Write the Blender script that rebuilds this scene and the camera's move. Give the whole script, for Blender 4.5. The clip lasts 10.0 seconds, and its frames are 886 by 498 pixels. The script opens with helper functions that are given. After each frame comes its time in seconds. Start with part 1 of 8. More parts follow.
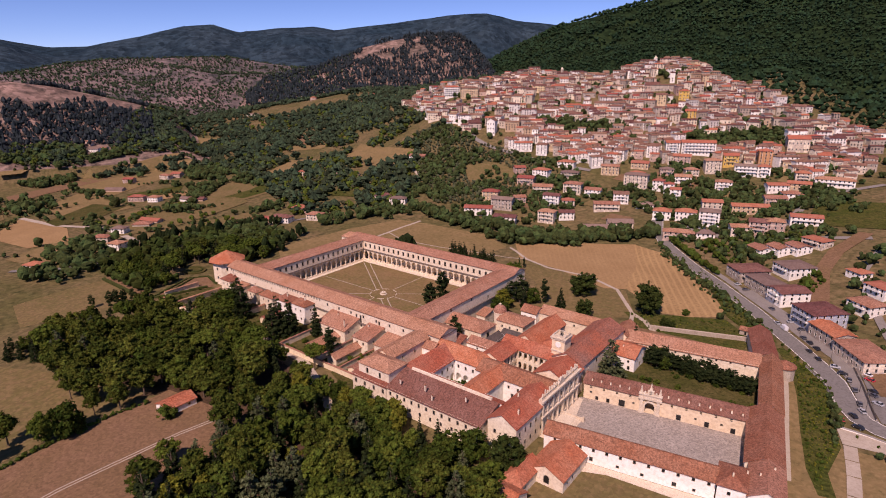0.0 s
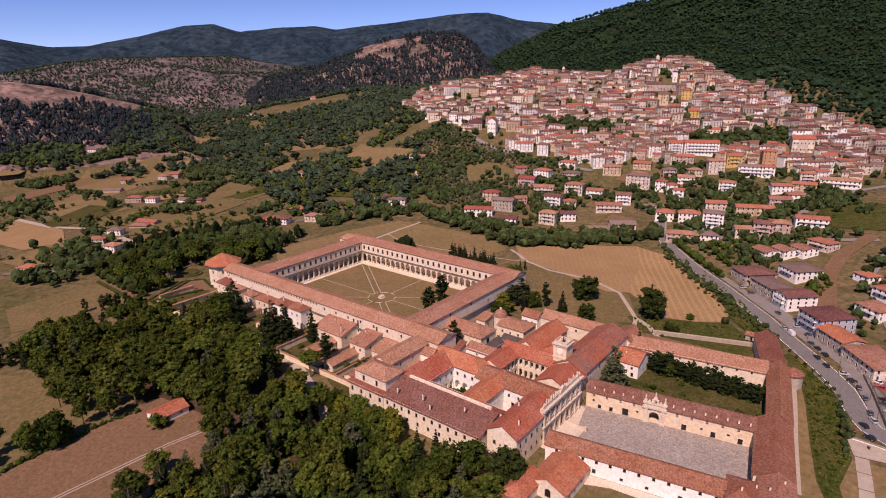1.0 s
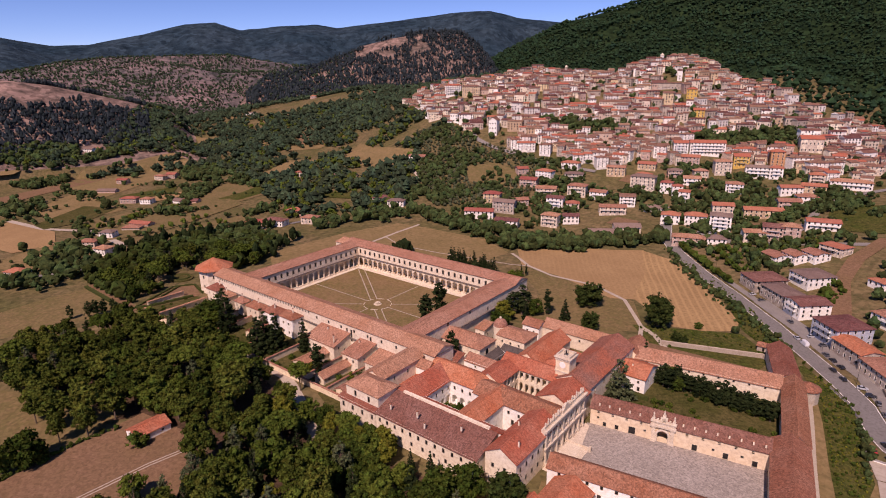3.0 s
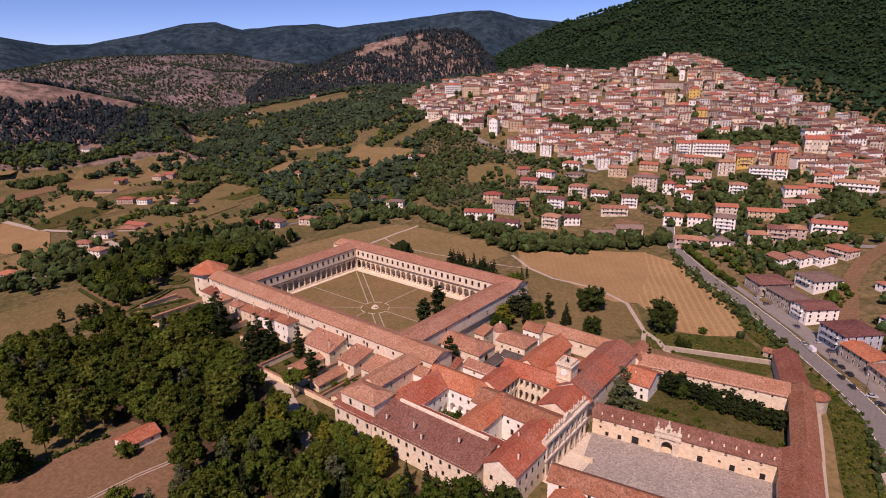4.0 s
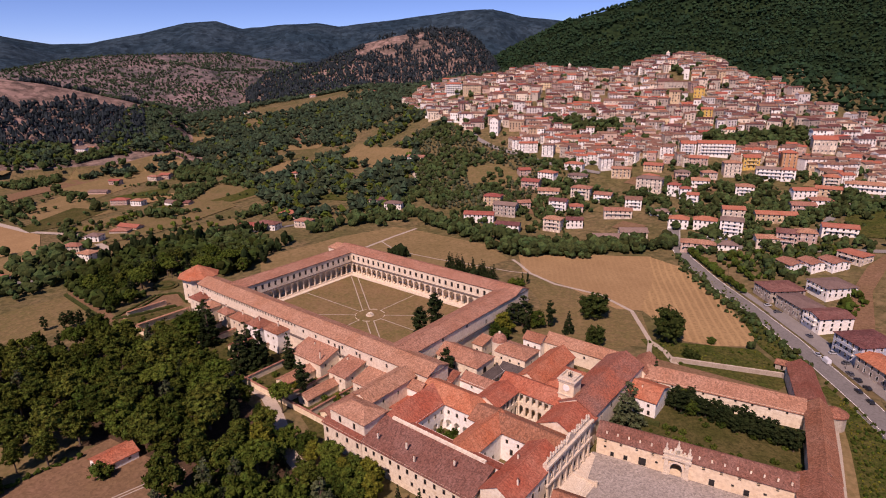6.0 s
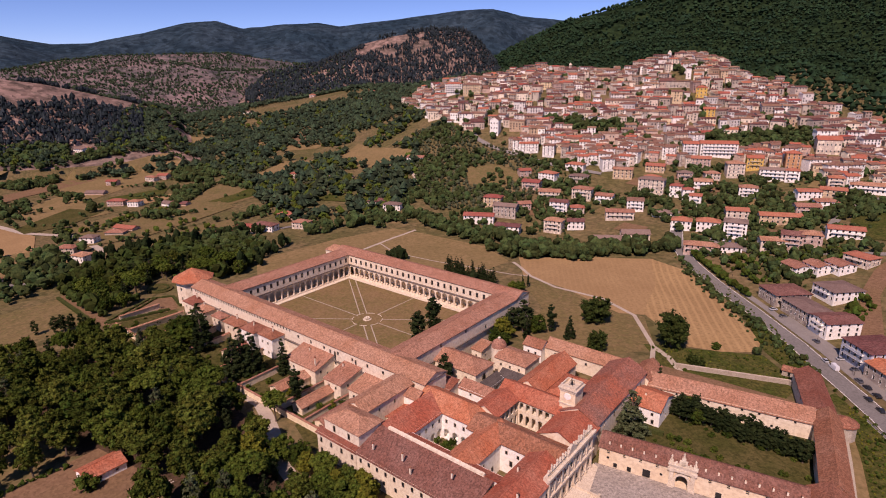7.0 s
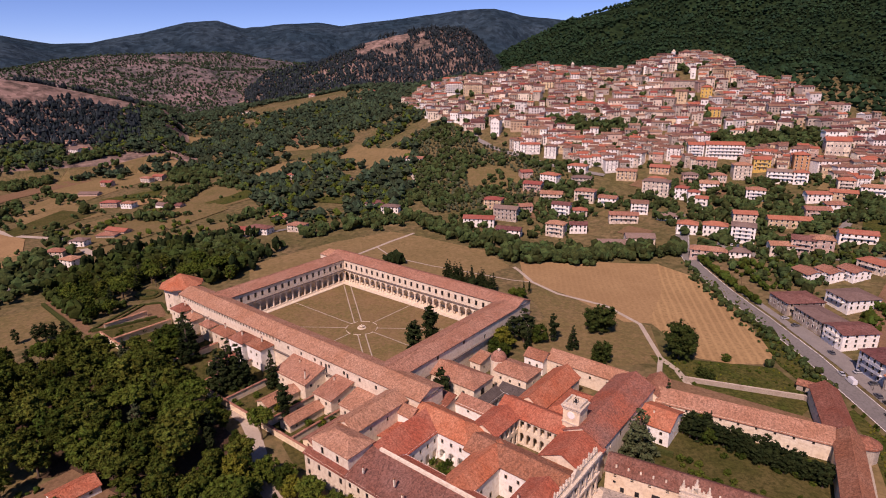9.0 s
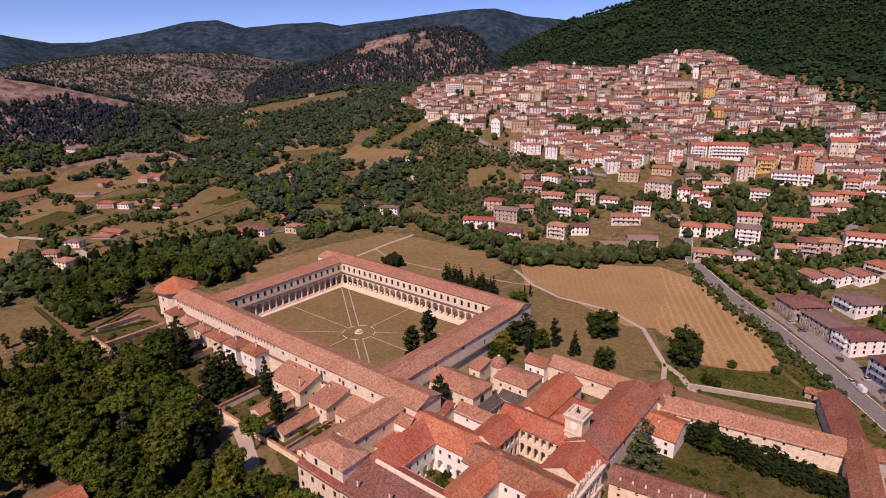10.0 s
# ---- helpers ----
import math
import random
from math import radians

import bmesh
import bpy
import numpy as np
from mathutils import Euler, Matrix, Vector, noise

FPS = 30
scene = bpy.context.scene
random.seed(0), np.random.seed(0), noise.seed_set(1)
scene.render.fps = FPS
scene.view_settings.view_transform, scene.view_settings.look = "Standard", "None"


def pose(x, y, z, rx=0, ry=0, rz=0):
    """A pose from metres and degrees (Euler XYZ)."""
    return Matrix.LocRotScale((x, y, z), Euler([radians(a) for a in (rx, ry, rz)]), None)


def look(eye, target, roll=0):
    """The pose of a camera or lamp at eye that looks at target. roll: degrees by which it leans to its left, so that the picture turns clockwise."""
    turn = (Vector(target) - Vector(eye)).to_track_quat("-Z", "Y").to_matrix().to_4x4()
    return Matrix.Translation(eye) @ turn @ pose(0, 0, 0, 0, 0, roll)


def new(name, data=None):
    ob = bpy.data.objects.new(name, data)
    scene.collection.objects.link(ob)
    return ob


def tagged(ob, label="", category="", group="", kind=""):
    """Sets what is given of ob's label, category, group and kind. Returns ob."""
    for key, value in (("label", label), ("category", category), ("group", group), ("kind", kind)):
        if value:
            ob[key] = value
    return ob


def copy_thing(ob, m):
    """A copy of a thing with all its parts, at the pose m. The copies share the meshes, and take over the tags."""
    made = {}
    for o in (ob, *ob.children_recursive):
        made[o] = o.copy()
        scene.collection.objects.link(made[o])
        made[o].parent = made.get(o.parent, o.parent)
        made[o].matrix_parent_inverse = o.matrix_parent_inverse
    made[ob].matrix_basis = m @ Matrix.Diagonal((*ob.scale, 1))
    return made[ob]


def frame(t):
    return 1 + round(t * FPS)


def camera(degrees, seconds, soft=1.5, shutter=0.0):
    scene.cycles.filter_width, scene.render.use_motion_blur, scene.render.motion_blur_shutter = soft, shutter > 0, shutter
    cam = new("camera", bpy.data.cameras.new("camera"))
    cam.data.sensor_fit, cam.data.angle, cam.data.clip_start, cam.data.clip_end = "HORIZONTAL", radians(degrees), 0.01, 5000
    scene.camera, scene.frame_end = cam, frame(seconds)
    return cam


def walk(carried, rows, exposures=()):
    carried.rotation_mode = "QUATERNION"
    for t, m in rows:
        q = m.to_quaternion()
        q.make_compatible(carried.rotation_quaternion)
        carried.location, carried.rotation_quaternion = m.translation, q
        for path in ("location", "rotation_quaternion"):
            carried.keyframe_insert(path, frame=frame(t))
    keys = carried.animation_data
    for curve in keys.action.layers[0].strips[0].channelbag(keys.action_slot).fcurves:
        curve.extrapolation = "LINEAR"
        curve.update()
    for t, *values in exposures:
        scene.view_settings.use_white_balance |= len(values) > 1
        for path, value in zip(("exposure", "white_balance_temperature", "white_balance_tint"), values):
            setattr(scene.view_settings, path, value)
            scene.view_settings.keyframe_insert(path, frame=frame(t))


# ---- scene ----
cam = camera(74.77, 10.0, 1.05)
PATH = [
    (0, look((234.57, -236.35, 130.87), (175.41, -161.34, 101.32), -0.63)),
    (0.5, look((232.94, -233.37, 130.89), (173.70, -158.44, 101.30), -0.67)),
    (1, look((231.32, -230.41, 130.88), (172.01, -155.55, 101.24), -0.69)),
    (1.5, look((229.72, -227.45, 130.84), (170.34, -152.66, 101.15), -0.70)),
    (2, look((228.13, -224.50, 130.78), (168.69, -149.78, 101.04), -0.71)),
    (2.5, look((226.55, -221.56, 130.69), (167.05, -146.91, 100.91), -0.71)),
    (3.25, look((224.20, -217.17, 130.53), (164.61, -142.62, 100.67), -0.70)),
    (4, look((221.85, -212.81, 130.32), (162.18, -138.34, 100.41), -0.70)),
    (4.5, look((220.29, -209.91, 130.17), (160.57, -135.50, 100.22), -0.70)),
    (5, look((218.72, -207.04, 130.00), (158.96, -132.67, 100.02), -0.70)),
    (5.5, look((217.16, -204.17, 129.82), (157.34, -129.86, 99.82), -0.70)),
    (6.25, look((214.79, -199.91, 129.53), (154.91, -125.65, 99.52), -0.70)),
    (7, look((212.41, -195.68, 129.23), (152.46, -121.48, 99.21), -0.71)),
    (7.5, look((210.81, -192.88, 129.02), (150.81, -118.72, 99.00), -0.71)),
    (8, look((209.19, -190.10, 128.81), (149.15, -115.97, 98.79), -0.71)),
    (8.5, look((207.56, -187.33, 128.61), (147.47, -113.25, 98.59), -0.70)),
    (9, look((205.90, -184.59, 128.40), (145.78, -110.54, 98.38), -0.69)),
    (9.5, look((204.23, -181.87, 128.20), (144.07, -107.85, 98.17), -0.67)),
    (10, look((202.54, -179.16, 128.00), (142.33, -105.19, 97.96), -0.64)),
]
walk(cam, PATH, exposures=[(0.0, -0.06, 6450, 42), (10.0, -0.06, 6450, 42)])

# sky and sun: clear late-summer noon, the sun behind and to the south
SUN_ELEVATION, SUN_FROM = 50.0, Vector((0.27, -0.96, 0)).normalized()
world = bpy.data.worlds.new("sky")
scene.world = world
world.use_nodes = True
wn = world.node_tree
sky = wn.nodes.new("ShaderNodeTexSky")
sky.sky_type, sky.sun_disc = "NISHITA", False
sky.sun_elevation = radians(SUN_ELEVATION)
sky.sun_rotation = math.atan2(SUN_FROM.x, SUN_FROM.y)
sky.altitude, sky.air_density, sky.dust_density, sky.ozone_density = 5500, 1.0, 0.0, 4.0
wn.nodes["Background"].inputs[1].default_value = 0.115
deep = wn.nodes.new("ShaderNodeHueSaturation")
deep.inputs["Saturation"].default_value = 1.08
wn.links.new(sky.outputs[0], deep.inputs["Color"])
wn.links.new(deep.outputs[0], wn.nodes["Background"].inputs[0])
lamp = bpy.data.lights.new("sun", "SUN")
lamp.energy, lamp.angle, lamp.color = 5.0, radians(0.55), (1.0, 0.865, 0.675)
sun = new("sun", lamp)
sun.matrix_world = look((0, 0, 400), Vector((0, 0, 400)) - SUN_FROM * math.cos(radians(SUN_ELEVATION)) - Vector((0, 0, math.sin(radians(SUN_ELEVATION)))))


# ---------------------------------------------------------------- materials
def material(name, a, b, c=None, scale=0.25, fine=2.0, rough=0.85, bump=0.15, spread=0.0, metal=0.0, detail=6.0, island=False, tiled=False, cell=0.0, speck=0.3, each=0.0):
    """Two-scale mottled surface: a and b mixed by coarse noise, c in spots by fine noise; spread varies it from object to object."""
    m = bpy.data.materials.new(name)
    m.use_nodes = True
    nt, N = m.node_tree, m.node_tree.nodes
    bsdf = N["Principled BSDF"]
    geo = N.new("ShaderNodeNewGeometry")
    n1, n2 = N.new("ShaderNodeTexNoise"), N.new("ShaderNodeTexNoise")
    place = geo.outputs["Position"]
    for n, s in ((n1, scale), (n2, fine)):
        n.inputs["Scale"].default_value, n.inputs["Detail"].default_value = s, detail
        n.inputs["Roughness"].default_value = 0.65
        nt.links.new(place, n.inputs["Vector"])
        if tiled and n is n1:
            # coordinates that run along and down the slope, so that the grain follows the tile courses
            cr, nm, dt, sp, cb = [N.new("ShaderNodeVectorMath") for _ in range(3)] + [N.new("ShaderNodeSeparateXYZ"), N.new("ShaderNodeCombineXYZ")]
            cr.operation, nm.operation, dt.operation = "CROSS_PRODUCT", "NORMALIZE", "DOT_PRODUCT"
            cr.inputs[1].default_value = (0, 0, 1)
            nt.links.new(geo.outputs["True Normal"], cr.inputs[0])
            nt.links.new(cr.outputs[0], nm.inputs[0])
            nt.links.new(nm.outputs[0], dt.inputs[0])
            nt.links.new(geo.outputs["Position"], dt.inputs[1])
            nt.links.new(geo.outputs["Position"], sp.inputs[0])
            nt.links.new(dt.outputs["Value"], cb.inputs["X"])
            nt.links.new(sp.outputs["Z"], cb.inputs["Y"])
            place = cb.outputs[0]
    r1, r2 = N.new("ShaderNodeMapRange"), N.new("ShaderNodeMapRange")
    for r, n, lo, hi in ((r1, n1, 0.36, 0.64), (r2, n2, 0.45, 0.72)):
        r.inputs["From Min"].default_value, r.inputs["From Max"].default_value = lo, hi
        nt.links.new(n.outputs["Fac"], r.inputs["Value"])
    m1, m2 = N.new("ShaderNodeMix"), N.new("ShaderNodeMix")
    for x in (m1, m2):
        x.data_type = "RGBA"
    m1.inputs["A"].default_value, m1.inputs["B"].default_value = (*a, 1), (*b, 1)
    nt.links.new(r1.outputs[0], m1.inputs["Factor"])
    nt.links.new(m1.outputs["Result"], m2.inputs["A"])
    cc = c or tuple(0.6 * (u + v) / 2 for u, v in zip(a, b))
    m2.inputs["B"].default_value = (*cc, 1)
    nt.links.new(r2.outputs[0], m2.inputs["Factor"])
    out = m2.outputs["Result"]
    if cell:
        # single tiles or tufts that differ from their neighbours
        vo, mp, mx = N.new("ShaderNodeTexVoronoi"), N.new("ShaderNodeMapRange"), N.new("ShaderNodeHueSaturation")
        vo.inputs["Scale"].default_value = 1 / cell
        sx = N.new("ShaderNodeSeparateColor")
        nt.links.new(geo.outputs["Position"], vo.inputs["Vector"])
        nt.links.new(vo.outputs["Color"], sx.inputs[0])
        nt.links.new(sx.outputs[0], mp.inputs["Value"])
        mp.inputs["To Min"].default_value, mp.inputs["To Max"].default_value = 1 - speck, 1 + 0.6 * speck
        nt.links.new(mp.outputs[0], mx.inputs["Value"])
        nt.links.new(out, mx.inputs["Color"])
        out = mx.outputs["Color"]
    if spread:
        hsv = N.new("ShaderNodeHueSaturation")
        info = N.new("ShaderNodeObjectInfo")
        src = geo.outputs["Random Per Island"] if island else info.outputs["Random"]
        for sock, lo, hi in (("Value", 1 - spread, 1 + spread), ("Hue", 0.5 - 0.06 * spread, 0.5 + 0.06 * spread)):
            mr = N.new("ShaderNodeMapRange")
            mr.inputs["To Min"].default_value, mr.inputs["To Max"].default_value = lo, hi
            nt.links.new(src, mr.inputs["Value"])
            nt.links.new(mr.outputs[0], hsv.inputs[sock])
        nt.links.new(out, hsv.inputs["Color"])
        out = hsv.outputs["Color"]
    if each:
        # whole plants that differ from their neighbours
        hs2, inf = N.new("ShaderNodeHueSaturation"), N.new("ShaderNodeObjectInfo")
        for sock, lo, hi in (("Value", 1 - each, 1 + each), ("Hue", 0.5 + 0.03 * each, 0.5 - 0.05 * each)):
            mr = N.new("ShaderNodeMapRange")
            mr.inputs["To Min"].default_value, mr.inputs["To Max"].default_value = lo, hi
            nt.links.new(inf.outputs["Random"], mr.inputs["Value"])
            nt.links.new(mr.outputs[0], hs2.inputs[sock])
        nt.links.new(out, hs2.inputs["Color"])
        out = hs2.outputs["Color"]
    nt.links.new(out, bsdf.inputs["Base Color"])
    bsdf.inputs["Specular IOR Level"].default_value = 0.5 if rough < 0.5 else 0.02
    bsdf.inputs["Roughness"].default_value, bsdf.inputs["Metallic"].default_value = rough, metal
    if bump:
        bp = N.new("ShaderNodeBump")
        bp.inputs["Strength"].default_value, bp.inputs["Distance"].default_value = bump, 0.3 / fine
        nt.links.new(n2.outputs["Fac"], bp.inputs["Height"])
        nt.links.new(bp.outputs[0], bsdf.inputs["Normal"])
    return m


ROOF = material("old_clay_tiles", (0.265, 0.098, 0.058), (0.320, 0.146, 0.096), (0.150, 0.070, 0.048), 0.10, 1.6, 0.95, 0.9, 0.14, tiled=True, cell=0.42, speck=0.34)
ROOF_NEW = material("new_clay_tiles", (0.43, 0.130, 0.066), (0.46, 0.190, 0.112), (0.26, 0.086, 0.050), 0.12, 1.6, 0.95, 0.8, 0.10, tiled=True, cell=0.42, speck=0.30)
ROOF_PALE = material("weathered_clay_tiles", (0.355, 0.165, 0.102), (0.415, 0.222, 0.150), (0.22, 0.112, 0.072), 0.10, 1.6, 0.95, 0.9, 0.12, tiled=True, cell=0.42, speck=0.34)
ROOF_DARK = material("lichened_dark_clay_tiles", (0.210, 0.090, 0.062), (0.255, 0.132, 0.100), (0.125, 0.066, 0.050), 0.12, 1.6, 0.95, 0.9, 0.10, tiled=True, cell=0.42, speck=0.36)
ROOF_MIX = material("patched_red_and_grey_tiles", (0.400, 0.125, 0.068), (0.270, 0.160, 0.125), (0.170, 0.090, 0.068), 0.035, 1.6, 0.95, 0.9, 0.08, cell=0.42, speck=0.36)
WALL = material("cream_plaster", (0.74, 0.62, 0.46), (0.82, 0.72, 0.56), (0.56, 0.44, 0.31), 0.16, 0.9, 0.9, 0.1, 0.06)
WALL_WHITE = material("white_plaster", (0.85, 0.81, 0.73), (0.90, 0.87, 0.80), (0.72, 0.65, 0.55), 0.16, 0.8, 0.9, 0.1, 0.04)
WALL_OCHRE = material("ochre_plaster", (0.75, 0.60, 0.40), (0.80, 0.67, 0.48), (0.58, 0.44, 0.29), 0.16, 0.8, 0.9, 0.1, 0.05)
STONE = material("pale_limestone", (0.62, 0.52, 0.39), (0.72, 0.63, 0.50), (0.42, 0.33, 0.24), 0.5, 2.2, 0.85, 0.3, 0.06)
STONE_OLD = material("rough_stone_masonry", (0.38, 0.31, 0.24), (0.46, 0.39, 0.31), (0.26, 0.21, 0.16), 0.5, 2.4, 0.9, 0.5, 0.08)
GLASS = material("dark_window_glass", (0.016, 0.015, 0.016), (0.024, 0.022, 0.022), None, 0.5, 1.0, 0.35, 0.0, 0.3)
GROUND = material("dry_meadow", (0.200, 0.140, 0.072), (0.120, 0.104, 0.040), (0.062, 0.062, 0.024), 0.018, 0.22, 0.95, 0.3, cell=2.5, speck=0.22)
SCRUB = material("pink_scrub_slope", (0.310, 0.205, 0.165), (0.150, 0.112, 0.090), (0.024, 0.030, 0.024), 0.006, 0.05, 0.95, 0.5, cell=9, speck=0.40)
# scrub tones cooled towards mauve: haze of the distance put into the colour
FAR_SCRUB = material("hazed_mauve_scrub_mountain", (0.240, 0.172, 0.160), (0.105, 0.096, 0.092), (0.036, 0.044, 0.046), 0.005, 0.03, 0.95, 0.5, cell=16, speck=0.35)
FOREST = material("mountain_woods", (0.012, 0.027, 0.012), (0.025, 0.042, 0.015), (0.006, 0.013, 0.007), 0.006, 0.04, 0.95, 0.9, cell=14, speck=0.45)
# blue distance haze is painted into the far range's woods colour
FAR_WOODS = material("hazy_blue_mountain_woods", (0.020, 0.040, 0.056), (0.038, 0.062, 0.080), (0.012, 0.024, 0.036), 0.0025, 0.015, 0.95, 0.9, cell=26, speck=0.40)
LAWN = material("cloister_lawn", (0.220, 0.145, 0.070), (0.150, 0.120, 0.044), (0.245, 0.155, 0.085), 0.05, 0.5, 0.95, 0.2, cell=0.9, speck=0.16)
GRASS = material("green_grass", (0.066, 0.066, 0.018), (0.118, 0.094, 0.036), (0.034, 0.038, 0.011), 0.06, 0.6, 0.95, 0.3, cell=0.7, speck=0.22)
STUBBLE = material("mown_wheat_stubble", (0.33, 0.225, 0.115), (0.27, 0.180, 0.092), (0.22, 0.150, 0.075), 0.05, 0.5, 0.95, 0.2)
EARTH = material("dry_brown_earth", (0.225, 0.132, 0.078), (0.190, 0.118, 0.062), (0.150, 0.092, 0.050), 0.06, 0.6, 0.95, 0.2, cell=0.8, speck=0.18)
COBBLE = material("grey_cobbles", (0.33, 0.285, 0.245), (0.39, 0.34, 0.295), (0.21, 0.18, 0.155), 0.12, 1.3, 0.9, 0.5, cell=0.6, speck=0.25)
GRAVEL = material("pale_gravel", (0.46, 0.39, 0.31), (0.40, 0.33, 0.26), (0.34, 0.28, 0.21), 0.12, 1.2, 0.95, 0.2)
ASPHALT = material("worn_grey_asphalt", (0.180, 0.165, 0.151), (0.215, 0.198, 0.182), (0.132, 0.121, 0.111), 0.1, 1.0, 0.9, 0.1)


# ---------------------------------------------------------------- mesh helpers
def link_mesh(name, verts, faces, mats, index=None, smooth=False):
    me = bpy.data.meshes.new(name)
    me.from_pydata(verts, [], faces)
    for m in (mats if isinstance(mats, (list, tuple)) else [mats]):
        me.materials.append(m)
    if index is not None:
        me.polygons.foreach_set("material_index", np.asarray(index, dtype=np.int32))
    if smooth:
        me.polygons.foreach_set("use_smooth", np.ones(len(me.polygons), dtype=bool))
    me.update()
    return me


def thing(name, at, label, category, group="", turn=0.0, kind=""):
    ob = new(name)
    ob.empty_display_size = 0.5
    ob.matrix_world = pose(*at, 0, 0, turn)
    return tagged(ob, label, category, group, kind)


def part(name, mesh, parent, m=None, label=""):
    """One mesh object under a thing or part, at the local pose m."""
    ob = new(name, mesh)
    ob.parent = parent
    if m is not None:
        ob.matrix_local = m
    return tagged(ob, label)


class Soup:
    """A list of vertices and faces that becomes one mesh."""

    def __init__(self):
        self.v, self.f, self.i = [], [], []

    def face(self, pts, mat=0):
        n = len(self.v)
        self.v.extend(tuple(p) for p in pts)
        self.f.append(tuple(range(n, n + len(pts))))
        self.i.append(mat)

    def box(self, x0, x1, y0, y1, z0, z1, mat=0, m=None):
        c = [(x, y, z) for z in (z0, z1) for y in (y0, y1) for x in (x0, x1)]
        if m is not None:
            c = [tuple(m @ Vector(p)) for p in c]
        n = len(self.v)
        self.v.extend(c)
        for f in ((0, 2, 3, 1), (4, 5, 7, 6), (0, 1, 5, 4), (2, 6, 7, 3), (0, 4, 6, 2), (1, 3, 7, 5)):
            self.f.append(tuple(n + k for k in f))
            self.i.append(mat)

    def prism(self, ring, z0, z1, mat=0):
        """A closed prism over a counter-clockwise ring of (x, y)."""
        k = len(ring)
        self.face([(x, y, z1) for x, y in ring], mat)
        self.face([(x, y, z0) for x, y in reversed(ring)], mat)
        for a in range(k):
            (ax, ay), (bx, by) = ring[a], ring[(a + 1) % k]
            self.face([(ax, ay, z0), (bx, by, z0), (bx, by, z1), (ax, ay, z1)], mat)

    def mesh(self, name, mats, smooth=False):
        return link_mesh(name, self.v, self.f, mats, self.i, smooth)


# ---------------------------------------------------------------- the lie of the land
OX, OY, HEADING = 218.0, -207.0, 128.8
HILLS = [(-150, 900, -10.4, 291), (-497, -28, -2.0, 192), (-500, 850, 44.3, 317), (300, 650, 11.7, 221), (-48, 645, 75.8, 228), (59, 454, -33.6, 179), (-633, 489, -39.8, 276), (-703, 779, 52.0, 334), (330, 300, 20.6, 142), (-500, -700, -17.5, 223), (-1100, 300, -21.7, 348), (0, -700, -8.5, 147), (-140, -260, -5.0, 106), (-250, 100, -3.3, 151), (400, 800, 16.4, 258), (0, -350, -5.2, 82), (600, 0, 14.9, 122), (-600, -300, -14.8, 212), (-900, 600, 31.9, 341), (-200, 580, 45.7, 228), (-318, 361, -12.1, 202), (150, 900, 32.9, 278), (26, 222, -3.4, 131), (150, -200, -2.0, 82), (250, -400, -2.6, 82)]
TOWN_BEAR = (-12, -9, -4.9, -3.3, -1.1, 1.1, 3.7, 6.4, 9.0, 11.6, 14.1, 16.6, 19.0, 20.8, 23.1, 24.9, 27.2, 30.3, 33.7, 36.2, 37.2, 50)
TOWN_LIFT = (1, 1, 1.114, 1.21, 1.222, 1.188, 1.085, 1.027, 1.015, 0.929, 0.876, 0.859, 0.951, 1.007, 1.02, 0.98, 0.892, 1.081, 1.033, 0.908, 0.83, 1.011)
CRESTS = {  # name: (distance, front width, back width, bearings, heights)
    "pine_hill": (1250, 330, 900, (-60, -45, -36.0, -33.2, -30.2, -27.5, -24.5, -22.5), (150, 130, 119, 109, 92, 75, 52, 0)),
    "cone": (1900, 620, 900, (-18, -16.1, -11.5, -8.4, -7.3, -4.1, -1.0, 2.1, 3.7, 5.1, 6.5), (60, 110, 136, 172, 197, 220, 234, 230, 193, 134, 60)),
    "scrub": (2500, 900, 1200, (-60, -35.9, -32.2, -28.1, -23.9, -19.3, -15.5, -11.5, -6), (150, 130, 162, 180, 183, 189, 160, 137, 60)),
    "range": (4300, 1700, 2500, (-70, -35.4, -32.3, -29.6, -25.8, -22.2, -19.9, -17.7, -14.2, -11.3, -9.3, -4.1, 1.1, 4.7, 7.3, 10.9, 16.3, 40), (350, 323, 280, 288, 350, 420, 436, 383, 409, 420, 399, 441, 488, 502, 451, 416, 398, 400)),
    "wooded": (2600, 1500, 2400, (2.5, 4.3, 6.3, 9.4, 11.4, 14.3, 17.6, 24.9, 34.9, 70), (60, 143, 192, 257, 298, 333, 374, 455, 487, 480)),
}


def smooth01(t):
    t = np.clip(t, 0, 1)
    return t * t * (3 - 2 * t)


def value_noise(x, y, seed):
    xi, yi = np.floor(x), np.floor(y)
    fx, fy = smooth01(x - xi), smooth01(y - yi)

    def h(a, b):
        v = np.sin(a * 127.1 + b * 311.7 + seed * 74.7) * 43758.5453
        return v - np.floor(v)

    return (h(xi, yi) * (1 - fx) + h(xi + 1, yi) * fx) * (1 - fy) + (h(xi, yi + 1) * (1 - fx) + h(xi + 1, yi + 1) * fx) * fy


def fbm(x, y, wave, octaves=4, seed=0):
    """Noise from 0 to 1 with features of about the given size in metres."""
    out, amp, tot = 0.0, 1.0, 0.0
    for k in range(octaves):
        c, s = math.cos(0.7 * k + seed), math.sin(0.7 * k + seed)
        out = out + amp * value_noise((c * x - s * y) * 2 ** k / wave, (s * x + c * y) * 2 ** k / wave, seed + k)
        tot, amp = tot + amp, amp * 0.5
    return out / tot


